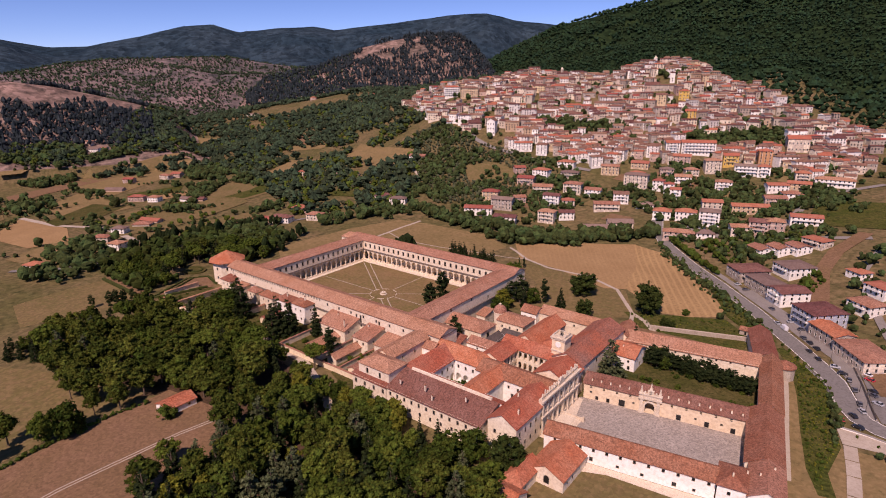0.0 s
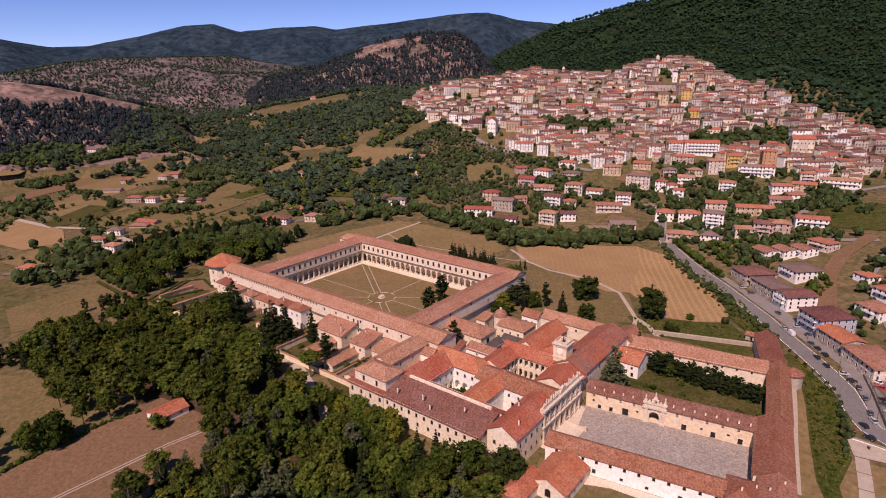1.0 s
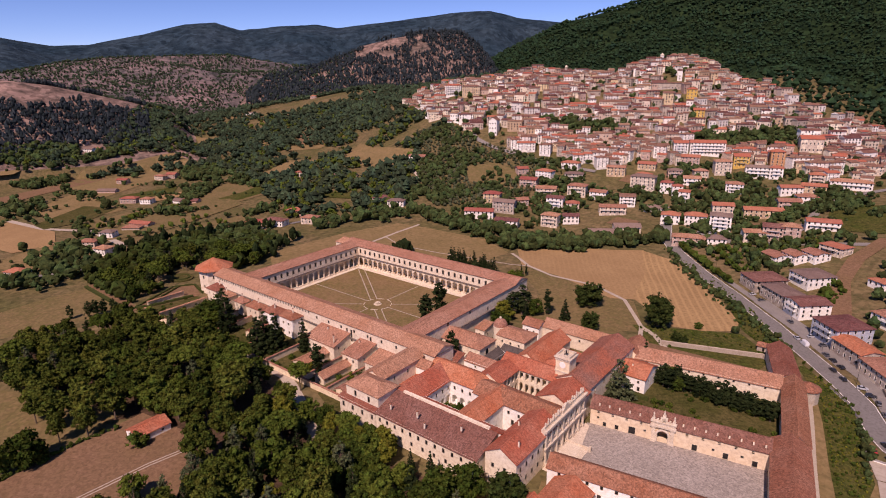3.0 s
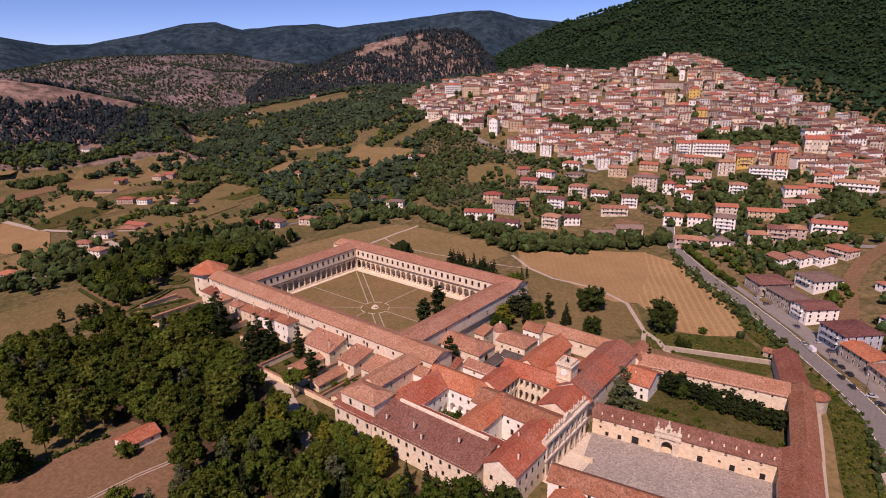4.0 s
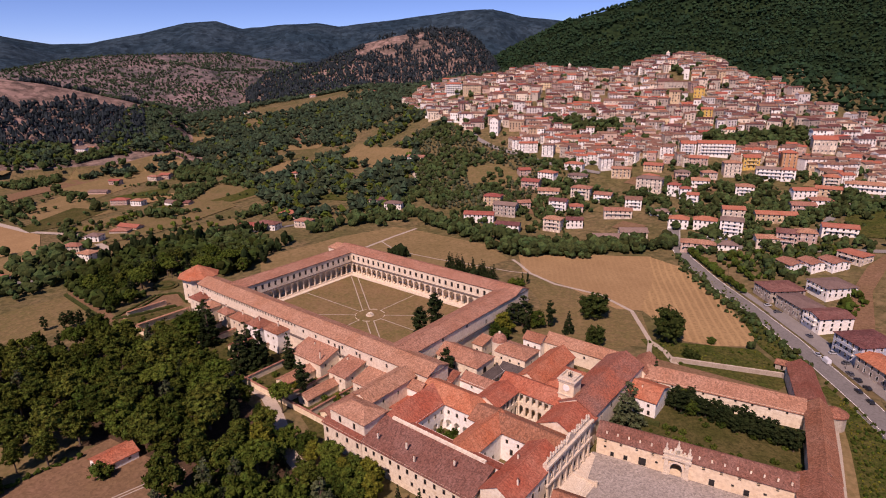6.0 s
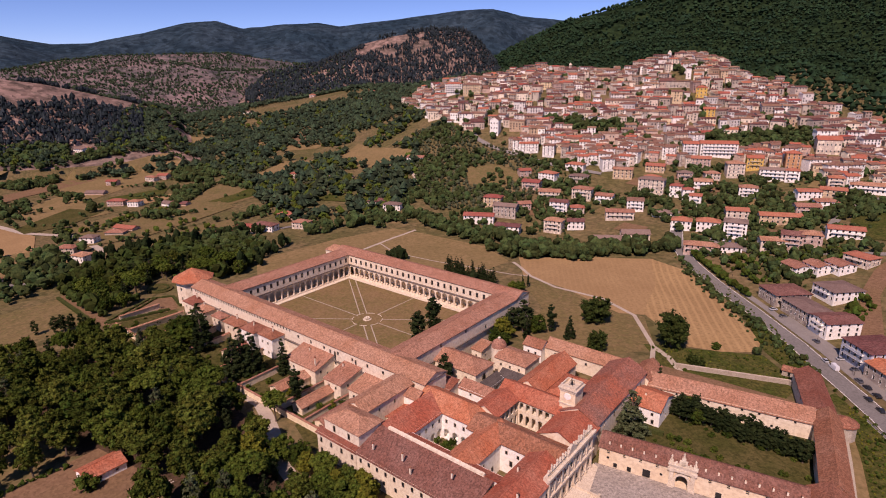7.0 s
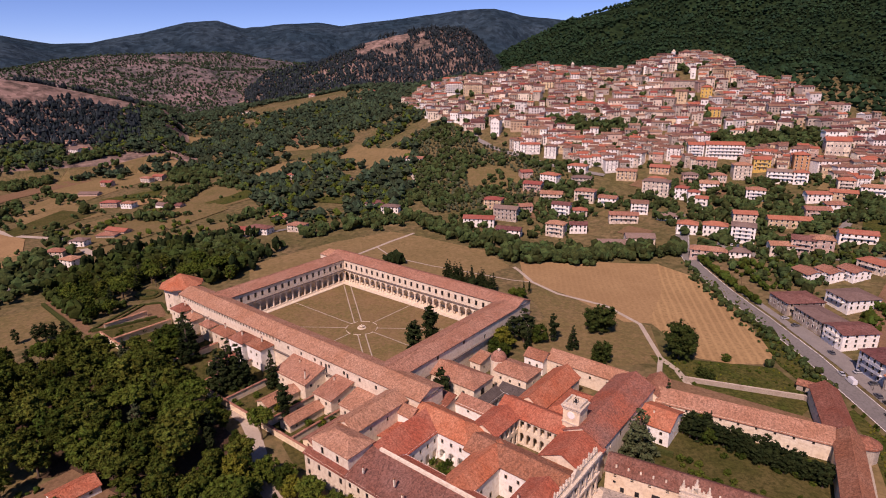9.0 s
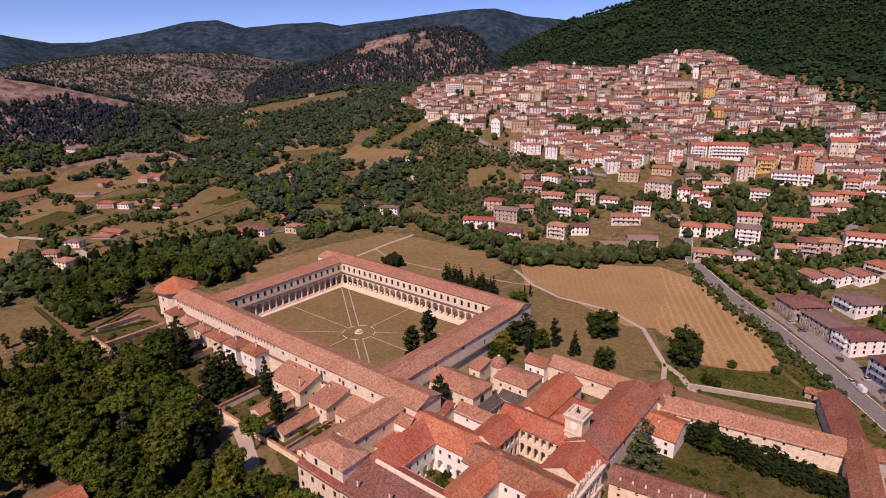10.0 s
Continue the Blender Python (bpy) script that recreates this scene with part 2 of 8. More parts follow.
def land(x, y, which=False):
    """Height of the ground; with which, also the number of the crest that makes it (0: the plain and the town's hill)."""
    x, y = np.asarray(x, float), np.asarray(y, float)
    z = np.zeros_like(x)
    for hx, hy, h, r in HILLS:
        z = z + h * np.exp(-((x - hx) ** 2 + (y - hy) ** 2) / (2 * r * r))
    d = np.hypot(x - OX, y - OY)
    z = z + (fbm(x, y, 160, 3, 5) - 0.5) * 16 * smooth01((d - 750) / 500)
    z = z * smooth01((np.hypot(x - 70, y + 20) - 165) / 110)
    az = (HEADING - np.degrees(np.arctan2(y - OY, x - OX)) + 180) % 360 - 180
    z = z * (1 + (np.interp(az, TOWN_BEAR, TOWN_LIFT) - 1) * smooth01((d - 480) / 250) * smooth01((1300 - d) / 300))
    owner = np.zeros(x.shape, int)
    side = smooth01((100 - np.abs(az)) / 30)
    for k, (dist, front, back, bear, tops) in enumerate(CRESTS.values()):
        top = np.interp(az, bear, tops) * side
        inside = smooth01((az - bear[0]) / 2 + 1) * smooth01((bear[-1] - az) / 2 + 1)
        u = (d - (dist - front)) / front
        rise = np.where(u < 1, np.clip(u, 0, 1) ** 1.2, 1 - 0.6 * np.clip((d - dist) / back, 0, 1))
        rough = 1.0 - np.abs(2 * fbm(x, y, 0.22 * front + 120, 5, k + 2) - 1.0)
        h = top * (rise + (rough - 0.72) * 0.55 * np.clip(np.minimum(u, 2 * (1.0 - u) + 0.10), 0.03, 0.8)) * inside
        h = np.where(u > 0.04, h, -99)
        owner = np.where(h > z + 1.0, k + 1, owner)
        z = np.maximum(z, h)
    return (z, owner) if which else z


def land1(x, y):
    return float(land(np.array([x]), np.array([y]))[0])


def build_ground():
    rings = np.concatenate([np.linspace(4, 160, 24, endpoint=False), np.geomspace(160, 4900, 215)])
    bear = np.concatenate([np.linspace(-180, -52, 40, endpoint=False), np.linspace(-52, 52, 340), np.linspace(52, 180, 40, endpoint=False)[1:]])
    th = np.radians(HEADING - bear)
    X = OX + rings[:, None] * np.cos(th)[None]
    Y = OY + rings[:, None] * np.sin(th)[None]
    Z, own = land(X, Y, True)
    nr, nb = X.shape
    verts = np.stack([X, Y, Z], -1).reshape(-1, 3)
    a = np.arange(nr - 1)[:, None] * nb + np.arange(nb)[None]
    b = np.arange(nr - 1)[:, None] * nb + (np.arange(nb)[None] + 1) % nb
    faces = np.stack([b, b + nb, a + nb, a], -1).reshape(-1, 4)
    kind = own[:-1, :]
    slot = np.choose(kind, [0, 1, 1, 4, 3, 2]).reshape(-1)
    verts = np.vstack([verts, [[OX, OY, land1(OX, OY)]]])
    cap = [(len(verts) - 1, (k + 1) % nb, k) for k in range(nb)]
    faces = faces.tolist() + [tuple(c) for c in cap]
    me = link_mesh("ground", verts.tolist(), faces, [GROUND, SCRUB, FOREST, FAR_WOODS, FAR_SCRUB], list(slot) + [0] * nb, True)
    tagged(new("ground", me), "dry meadow plain rising to a town hill and mountains", "ground", kind="structure")


build_ground()


# ---------------------------------------------------------------- buildings
def pane_mesh(w, h, frame_mat, arch=False):
    """A dark pane with a proud surround, in the xz plane, facing -y, its sill at the origin."""
    t = 0.09
    a, b = w / 2, w / 2 + t
    rings = [[(-a, 0, 0), (a, 0, 0), (a, 0, h), (-a, 0, h)], [(-a, -0.33, 0), (a, -0.33, 0), (a, -0.33, h), (-a, -0.33, h)], [(-b, -0.33, -t), (b, -0.33, -t), (b, -0.33, h + t), (-b, -0.33, h + t)], [(-b, -0.26, -t), (b, -0.26, -t), (b, -0.26, h + t), (-b, -0.26, h + t)]]
    v = [p for r in rings for p in r]
    f, i = [(0, 1, 2, 3)], [0]
    for k in range(3):
        for j in range(4):
            f.append((4 * k + j, 4 * k + 4 + j, 4 * k + 4 + (j + 1) % 4, 4 * k + (j + 1) % 4))
            i.append(1)
    return link_mesh("window", v, f, [GLASS, frame_mat], i)


PANES = {}


def pane(w, h, mat):
    key = (round(w, 2), round(h, 2), mat.name)
    if key not in PANES:
        PANES[key] = pane_mesh(w, h, mat)
    return PANES[key]


def wall_side(s, length, z0, z1, holes, m, depth=0.3):
    """One side of a building in its own frame (x along, facing -y), with openings (along, sill, width, height, kind) and their reveals.
    kind: "" a window, "o" open, "a" an open arch, "w" an arched window."""
    xs = sorted({0.0, length, *[h[0] - h[2] / 2 for h in holes], *[h[0] + h[2] / 2 for h in holes]})
    zs = sorted({z0, z1, *[h[1] for h in holes], *[h[1] + h[3] for h in holes]})
    put = lambda *p: [tuple(m @ Vector(q)) for q in p]
    for i in range(len(xs) - 1):
        for k in range(len(zs) - 1):
            cx, cz = (xs[i] + xs[i + 1]) / 2, (zs[k] + zs[k + 1]) / 2
            if any(abs(cx - h[0]) < h[2] / 2 and h[1] < cz < h[1] + h[3] for h in holes):
                continue
            s.face(put((xs[i], 0, zs[k]), (xs[i + 1], 0, zs[k]), (xs[i + 1], 0, zs[k + 1]), (xs[i], 0, zs[k + 1])))
    for hx, hz, hw, hh, *rest in holes:
        how = rest[0] if rest else ""
        a, b, d = hx - hw / 2, hx + hw / 2, (0.7 if how in ("o", "a") else depth)
        r = hw / 2 if how in ("a", "w") else 0.0
        top = hz + hh - r
        s.face(put((a, 0, hz), (a, d, hz), (a, d, top), (a, 0, top)))
        s.face(put((b, d, hz), (b, 0, hz), (b, 0, top), (b, d, top)))
        s.face(put((a, d, hz), (a, 0, hz), (b, 0, hz), (b, d, hz)))
        if not r:
            s.face(put((a, 0, top), (a, d, top), (b, d, top), (b, 0, top)))
            continue
        arc = [(hx - r * math.cos(math.pi * k / 8), top + r * math.sin(math.pi * k / 8)) for k in range(9)]
        for (ax, az), (bx, bz) in zip(arc, arc[1:]):
            s.face(put((ax, 0, az), (ax, d, az), (bx, d, bz), (bx, 0, bz)))
            cap = hz + hh
            s.face(put((ax, 0, az), (bx, 0, bz), (bx, 0, cap), (ax, 0, cap)))


def roof_mesh(lx, ly, eave, ridge, axis, kind, over, mat, thick=0.28):
    """A tiled roof over a plan lx by ly centred on the origin: gable, hip, south (hip at -y end or -x end), shed."""
    s = Soup()
    if axis == "y":
        lx, ly = ly, lx
    X, Y = lx / 2 + over, ly / 2 + over
    drop = (ridge - eave) * over / (ly / 2)
    e = eave - drop
    if kind == "gable":
        a = b = X
    elif kind == "hip":
        a = b = max(X - Y, 0.02)
    elif kind == "hip0":
        a, b = max(X - Y, 0.02), X
    elif kind == "hip1":
        a, b = X, max(X - Y, 0.02)
    if kind in ("shed0", "shed1"):
        lo, hi = (e, ridge)
        z0, z1 = (lo, hi) if kind == "shed0" else (hi, lo)
        top = [(-X, -Y, z0), (X, -Y, z0), (X, Y, z1), (-X, Y, z1)]
        s.face(top)
        s.face([(x, y, z - thick) for x, y, z in reversed(top)])
        for k in range(4):
            p, q = top[k], top[(k + 1) % 4]
            s.face([(p[0], p[1], p[2] - thick), (q[0], q[1], q[2] - thick), q, p])
    else:
        p = [(-X, -Y, e), (X, -Y, e), (X, Y, e), (-X, Y, e), (-a, 0, ridge), (b, 0, ridge)]
        low = [(x, y, z - thick) for x, y, z in p]
        for f in ((0, 1, 5, 4), (2, 3, 4, 5), (3, 0, 4), (1, 2, 5)):
            if len(f) == 3 and kind in ("gable",) or (f == (3, 0, 4) and a == X) or (f == (1, 2, 5) and b == X):
                continue
            s.face([p[k] for k in f])
            s.face([low[k] for k in reversed(f)])
        rim = [(0, 1), (2, 3)]
        rim += [(3, 4), (4, 0)] if a == X else [(3, 0)]
        rim += [(1, 5), (5, 2)] if b == X else [(1, 2)]
        for i, j in rim:
            s.face([low[i], low[j], p[j], p[i]])
        # ridge cap of half-round tiles
        s.box(-a, b, -0.16, 0.16, ridge - 0.05, ridge + 0.10)
    if axis == "y":
        s.v = [(-y, x, z) for x, y, z in s.v]
    return s.mesh("roof", mat)


def chimney_mesh():
    s = Soup()
    s.box(-0.4, 0.4, -0.35, 0.35, 0, 1.35, 0)
    for x in (-0.34, 0.18):
        for y in (-0.3, 0.14):
            s.box(x, x + 0.16, y, y + 0.16, 1.35, 1.65, 0)
    s.box(-0.52, 0.52, -0.46, 0.46, 1.62, 1.74, 1)
    s.face([(-0.52, -0.46, 1.74), (0.52, -0.46, 1.74), (0, 0, 2.0)], 1)
    s.face([(0.52, -0.46, 1.74), (0.52, 0.46, 1.74), (0, 0, 2.0)], 1)
    s.face([(0.52, 0.46, 1.74), (-0.52, 0.46, 1.74), (0, 0, 2.0)], 1)
    s.face([(-0.52, 0.46, 1.74), (-0.52, -0.46, 1.74), (0, 0, 2.0)], 1)
    return s.mesh("chimney", [WALL, ROOF])


CHIMNEY = chimney_mesh()
SIDES = {"s": 0, "e": 90, "n": 180, "w": 270}


def rows(n, length, z, w, h, margin=2.0):
    """n equal windows along a side."""
    if n == 1:
        return [(length / 2, z, w, h)]
    return [(margin + (length - 2 * margin) * k / (n - 1), z, w, h) for k in range(n)]


def building(name, label, category, x0, x1, y0, y1, eave, ridge, axis="x", kind="gable", wall=None, roof=None, holes=None, base=0.0, over=0.45, turn=0.0, about=(0, 0), group="", frame_mat=None, foot=1.5, gallery=None, bands=(), chimneys=()):
    """A walled range under a tiled roof. holes: {side: [(along, sill, width, height)]}, heights from the base."""
    wall, roof = wall or WALL, roof or ROOF
    cx, cy = (x0 + x1) / 2, (y0 + y1) / 2
    lx, ly = x1 - x0, y1 - y0
    c, sn = math.cos(radians(turn)), math.sin(radians(turn))
    gx, gy = about[0] + c * cx - sn * cy, about[1] + sn * cx + c * cy
    t = thing(name, (gx, gy, base), label, category, group, turn)
    s = Soup()
    holes = holes or {}
    H = eave - base
    R = ridge - base
    for side, ang in SIDES.items():
        length = lx if side in "sn" else ly
        dep = (ly if side in "sn" else lx) / 2
        m = pose(0, 0, 0, 0, 0, ang) @ pose(-length / 2, -dep, 0)
        hs = [h for h in holes.get(side, ()) if h[0] - h[2] / 2 > 0.1 and h[0] + h[2] / 2 < length - 0.1 and h[1] + h[3] < H - 0.05]
        wall_side(s, length, -foot, H - 0.08, hs, m)
        for hx, hz, hw, hh, *rest in hs:
            if not rest or rest[0] in ("", "w"):
                part("window", pane(hw, hh, frame_mat or STONE), t, m @ pose(hx, 0.29, hz))
        for back, storey, bottom in (gallery or {}).get(side, ()):
            put = lambda *p: [tuple(m @ Vector(q)) for q in p]
            s.face(put((0.5, back, bottom), (length - 0.5, back, bottom), (length - 0.5, back, storey), (0.5, back, storey)))
            s.face(put((0.5, 0.01, storey), (0.5, back, storey), (length - 0.5, back, storey), (length - 0.5, 0.01, storey)))
            s.face(put((0.5, 0.01, bottom + 0.02), (length - 0.5, 0.01, bottom + 0.02), (length - 0.5, back, bottom + 0.02), (0.5, back, bottom + 0.02)))
        for bz, bh, bo in bands:
            c = Soup()
            c.box(-bo, length + bo, -bo, 0.02, bz, bz + bh, 0, m)
            part("cornice", c.mesh("cornice", frame_mat or STONE), t, label="pale stone cornice")
        end = (axis == "x" and side in "ew") or (axis == "y" and side in "sn")
        hipped = kind == "hip" or (kind == "hip0" and side in "ws") or (kind == "hip1" and side in "en")
        if end and not hipped and not kind.startswith("shed"):
            q = [(0, 0, H - 0.08), (length, 0, H - 0.08), (length / 2, 0, R - 0.3)]
            s.face([tuple(m @ Vector(p)) for p in q])
        if kind.startswith("shed"):
            hi = {"shed0": "n", "shed1": "s"}[kind] if axis == "x" else {"shed0": "w", "shed1": "e"}[kind]
            lo = {"n": "s", "s": "n", "e": "w", "w": "e"}[hi]
            if side == hi:
                s.face([tuple(m @ Vector(p)) for p in ((0, 0, H - 0.08), (length, 0, H - 0.08), (length, 0, R - 0.3), (0, 0, R - 0.3))])
            elif side != lo:
                # the upper corner is on the side of the high wall
                right = {"s": "e", "e": "n", "n": "w", "w": "s"}[side] == hi
                s.face([tuple(m @ Vector(p)) for p in ((0, 0, H - 0.08), (length, 0, H - 0.08), (length if right else 0, 0, R - 0.3))])
    part("wall", s.mesh("wall", wall), t)
    part("roof", roof_mesh(lx, ly, H, R, axis, kind, over, roof), t)
    for u, v, tall in chimneys:
        frac = abs(v - ly / 2) / (ly / 2) if axis == "x" else abs(u - lx / 2) / (lx / 2)
        z = R - (R - H) * frac
        part("chimney", CHIMNEY, t, pose(u - lx / 2, v - ly / 2, z - 0.3) @ Matrix.Diagonal((0.62, 0.66, tall, 1)), "plastered chimney with tiled cap")
    return t


# ---------------------------------------------------------------- the abbey: great cloister
FT, FA = 9.8, (148.5, -34.0)  # turn and corner of the forecourt against the abbey


def arcade(n, length, h=7.0, w=3.7):
    return [(length * (k + 0.5) / n, 1.2, w, h - 1.2, "a") for k in range(n)]


def upper(n, length, z=10.2, w=1.35, h=2.5):
    return [(length * (k + 0.5) / n, z, w, h) for k in range(n)]


LEDGE = material("weathered_stone_ledge", (0.215, 0.170, 0.140), (0.160, 0.128, 0.108), (0.120, 0.098, 0.084), 0.4, 3.0, 0.9, 0.2)
CW = dict(wall=WALL, frame_mat=LEDGE, roof=ROOF_PALE, foot=0.5, bands=((8.1, 0.45, 0.75), (14.3, 0.4, 0.3)))
small = [(4 + 2.3 * k, 13.0, 0.7, 0.9) for k in range(37)] + [(93 + 9 * k, 11.6, 0.9, 1.3) for k in range(8)] + [(x, 6.5, 0.9, 6.0) for x in (115, 118, 131)]
building("cloister_wing", "long cloister wing with weathered red tile roof above monks' houses", "building", -84, 85, -50, -37, 15, 17.4, holes={
    "s": small, "n": [(139 - 112.5 * (k + 0.5) / 25, 1.2, 3.7, 5.8, "a") for k in range(25)], "e": [(4, 10.5, 1.0, 1.6), (9, 5.5, 1.0, 1.6)]},
    gallery={"n": [(7, 8, 0)]}, group="wings of the great cloister", **CW)
building("cloister_wing", "arcaded cloister wing with a row of upper windows", "building", -70.5, 68, 41.8, 54.8, 15, 17.4, holes={
    "s": [(13 + u, *r) for u, *r in arcade(25, 112.5) + upper(25, 112.5)], "n": upper(20, 136)}, gallery={"s": [(7, 8, 0)]}, group="wings of the great cloister", **CW)
building("cloister_wing", "arcaded cloister wing with a row of upper windows", "building", -70.5, -57.5, -42, 41.7, 15, 17.4, "y", holes={
    "e": [(5 + u, *r) for u, *r in arcade(18, 78.5) + upper(18, 78.5)], "w": upper(14, 78.5)}, gallery={"e": [(7, 8, 0)]}, group="wings of the great cloister", **CW)
building("cloister_wing", "cloister wing with plain plastered outer wall", "building", 55, 68, -42, 41.7, 15, 17.4, "y", holes={
    "w": arcade(18, 78.5) + upper(18, 78.5), "e": [(23, 12.6, 1.0, 1.4), (41, 12.6, 1.0, 1.4), (57, 9.0, 1.2, 1.8)]}, gallery={"w": [(7, 8, 0)]}, group="wings of the great cloister", **CW)
building("corner_pavilion", "small tiled pavilion at the cloister's outer corner", "building", -85, -70.8, 46, 54.5, 12.6, 15.6, "x", "hip", roof=ROOF_PALE)


def slab(name, label, category, ring, z0, z1, mat, kind="structure"):
    s = Soup()
    s.prism(ring, z0, z1)
    return tagged(new(name, s.mesh(name, mat)), label, category, kind=kind)


slab("lawn", "dry cloister lawn crossed by stone edgings", "lawn", [(-57.2, -36.6), (54.6, -36.6), (54.6, 41.3), (-57.2, 41.3)], -0.4, 0.08, LAWN)
for ring in ([(-57.4, 38.6), (54.8, 38.6), (54.8, 41.7), (-57.4, 41.7)], [(-57.4, -36.9), (-54.6, -36.9), (-54.6, 38.6), (-57.4, 38.6)], [(52.4, -36.9), (54.8, -36.9), (54.8, 38.6), (52.4, 38.6)]):
    slab("pavement", "worn pale stone apron along the cloister arcade", "paving", ring, -0.3, 0.30, STONE)


def strip(name, label, category, pts, width, mat, z=0.0, lift=0.06, kind="structure", drape=True, step=6.0):
    """A ribbon along a line of points, laid on the ground."""
    P = [Vector(p) for p in pts]
    fine = []
    for a, b in zip(P, P[1:]):
        n = max(1, int((b - a).length / step))
        fine += [a.lerp(b, k / n) for k in range(n)]
    fine.append(P[-1])
    s = Soup()
    left, right = [], []
    for k, p in enumerate(fine):
        t = (fine[min(k + 1, len(fine) - 1)] - fine[max(k - 1, 0)]).normalized()
        nrm = Vector((-t.y, t.x)) * width / 2
        for side, q in ((left, p + nrm), (right, p - nrm)):
            side.append((q.x, q.y, (land1(q.x, q.y) if drape else z) + lift))
    n = len(fine)
    s.v = left + right
    s.f = [(n + k, n + k + 1, k + 1, k) for k in range(n - 1)]
    s.i = [0] * (n - 1)
    return tagged(new(name, s.mesh(name, mat)), label, category, kind=kind)


strip("path", "gravel cross path through the cloister lawn", "path", [(-54, 1.2), (54, 1.2)], 0.55, GRAVEL, 0.08, 0.03, drape=False)
strip("path", "gravel cross path through the cloister lawn", "path", [(0.5, -36), (0.5, 41)], 0.55, GRAVEL, 0.08, 0.034, drape=False)
dv = Vector((96, -71)).normalized()
for off in (-1.9, 1.9):
    nx, ny = -dv.y * off, dv.x * off
    strip("path", "stone edging of the diagonal cloister path", "path", [(-52 + nx, 38.5 + ny), (50 + nx, -36.9 + ny)], 0.55, GRAVEL, 0.08, 0.038, drape=False)
strip("path", "narrow stone edging across the cloister lawn", "path", [(-46, -32), (48, 35)], 0.5, GRAVEL, 0.08, 0.042, drape=False)
slab("path", "round gravel place about the cloister fountain", "path", [(0.5 + 7.6 * math.cos(a * math.pi / 12), 1 + 7.6 * math.sin(a * math.pi / 12)) for a in range(24)], 0.0, 0.128, LAWN)
for r, h in ((8.0, 0.22),):
    s = Soup()
    for k in range(24):
        a0, a1 = k * math.pi / 12, (k + 1) * math.pi / 12
        if k % 3 == 0:
            continue
        q = [(0.5 + rr * math.cos(a), 1 + rr * math.sin(a)) for rr, a in ((r, a0), (r + 0.28, a0), (r + 0.28, a1), (r, a1))]
        s.prism(q, 0, h)
    tagged(new("kerb", s.mesh("kerb", STONE)), "low stone kerb round the cloister fountain", "kerb", kind="structure")


def turned(profile, mat, name, n=20):
    """A solid of revolution from (radius, height) pairs."""
    s = Soup()
    for (r0, z0), (r1, z1) in zip(profile, profile[1:]):
        for k in range(n):
            a, b = 2 * math.pi * k / n, 2 * math.pi * (k + 1) / n
            q = [(r0 * math.cos(a), r0 * math.sin(a), z0), (r0 * math.cos(b), r0 * math.sin(b), z0), (r1 * math.cos(b), r1 * math.sin(b), z1), (r1 * math.cos(a), r1 * math.sin(a), z1)]
            if r0 < 1e-6:
                q = [q[0], q[2], q[3]]
            elif r1 < 1e-6:
                q = q[:3]
            s.face(q)
    return s.mesh(name, mat, True)


ft = thing("fountain", (0.5, 1, 0.12), "pale stone fountain basin on a round step", "fountain")
part("step", turned([(2.3, 0), (2.3, 0.22), (0, 0.22)], STONE, "step"), ft)
part("basin", turned([(0.8, 0.22), (1.4, 0.8), (1.6, 1.05), (1.4, 1.05), (1.2, 0.8), (0, 0.75)], STONE, "basin"), ft, label="pale stone basin")
part("spout", turned([(0.3, 0.75), (0.22, 1.5), (0.5, 1.7), (0.42, 1.8), (0, 1.8)], STONE, "spout"), ft)


def polygon_tower(name, label, x, y, r, n, z1, apex, wall, roof, over=1.0, twist=0.0, wins=3):
    t = thing(name, (x, y, 0), label, "tower", turn=twist)
    s = Soup()
    side = 2 * r * math.sin(math.pi / n)
    for k in range(n):
        m = pose(0, 0, 0, 0, 0, 360 * k / n) @ pose(-side / 2, -r * math.cos(math.pi / n), 0)
        hs = [(side / 2, z1 * 0.62, 1.1, 1.9), (side / 2, z1 * 0.25, 1.1, 1.7)] if wins else []
        wall_side(s, side, -1, z1, hs, m)
        for h in hs:
            part("window", pane(h[2], h[3], STONE), t, m @ pose(h[0], 0.29, h[1]))
    part("wall", s.mesh("wall", wall), t)
    R = Soup()
    rr = r + over
    ring = [(rr * math.cos(2 * math.pi * (k + 0.5) / n - math.pi / 2), rr * math.sin(2 * math.pi * (k + 0.5) / n - math.pi / 2)) for k in range(n)]
    for k in range(n):
        a, b = ring[k], ring[(k + 1) % n]
        R.face([(*a, z1 - 0.3), (*b, z1 - 0.3), (0, 0, apex)])
        R.face([(*a, z1 - 0.7), (*b, z1 - 0.7), (*b, z1 - 0.3), (*a, z1 - 0.3)])
        R.face([(*b, z1 - 0.7), (*a, z1 - 0.7), (0, 0, z1 - 0.7)])
    part("roof", R.mesh("roof", roof), t)
    return t


polygon_tower("stair_tower", "eight-sided stair tower with fresh red tiled roof", -98, -41.5, 9.4, 8, 15.3, 20.9, WALL, ROOF_NEW, 2.4, 10)

# ---------------------------------------------------------------- monks' houses along the cloister
CELL = dict(group="monks' houses", foot=2)
w2 = lambda L, z=5.6: [(L * 0.3, z, 0.9, 1.3), (L * 0.7, z, 0.9, 1.3)]
building("monk_house", "square plastered monk's house with hipped tile roof", "house", -83.5, -73.5, -56, -47.5, 9, 11.6, "x", "hip", holes={"s": w2(10) + w2(10, 1.5), "e": w2(8)}, chimneys=[(8, 4, 1.3)], **CELL)
building("monk_house", "low monk's house with weathered tile roof", "house", -70, -61, -57, -50.1, 8.2, 10.6, "x", "hip", holes={"s": w2(9) + w2(9, 1.5)}, roof=ROOF_PALE, chimneys=[(5, 3, 1.3)], **CELL)
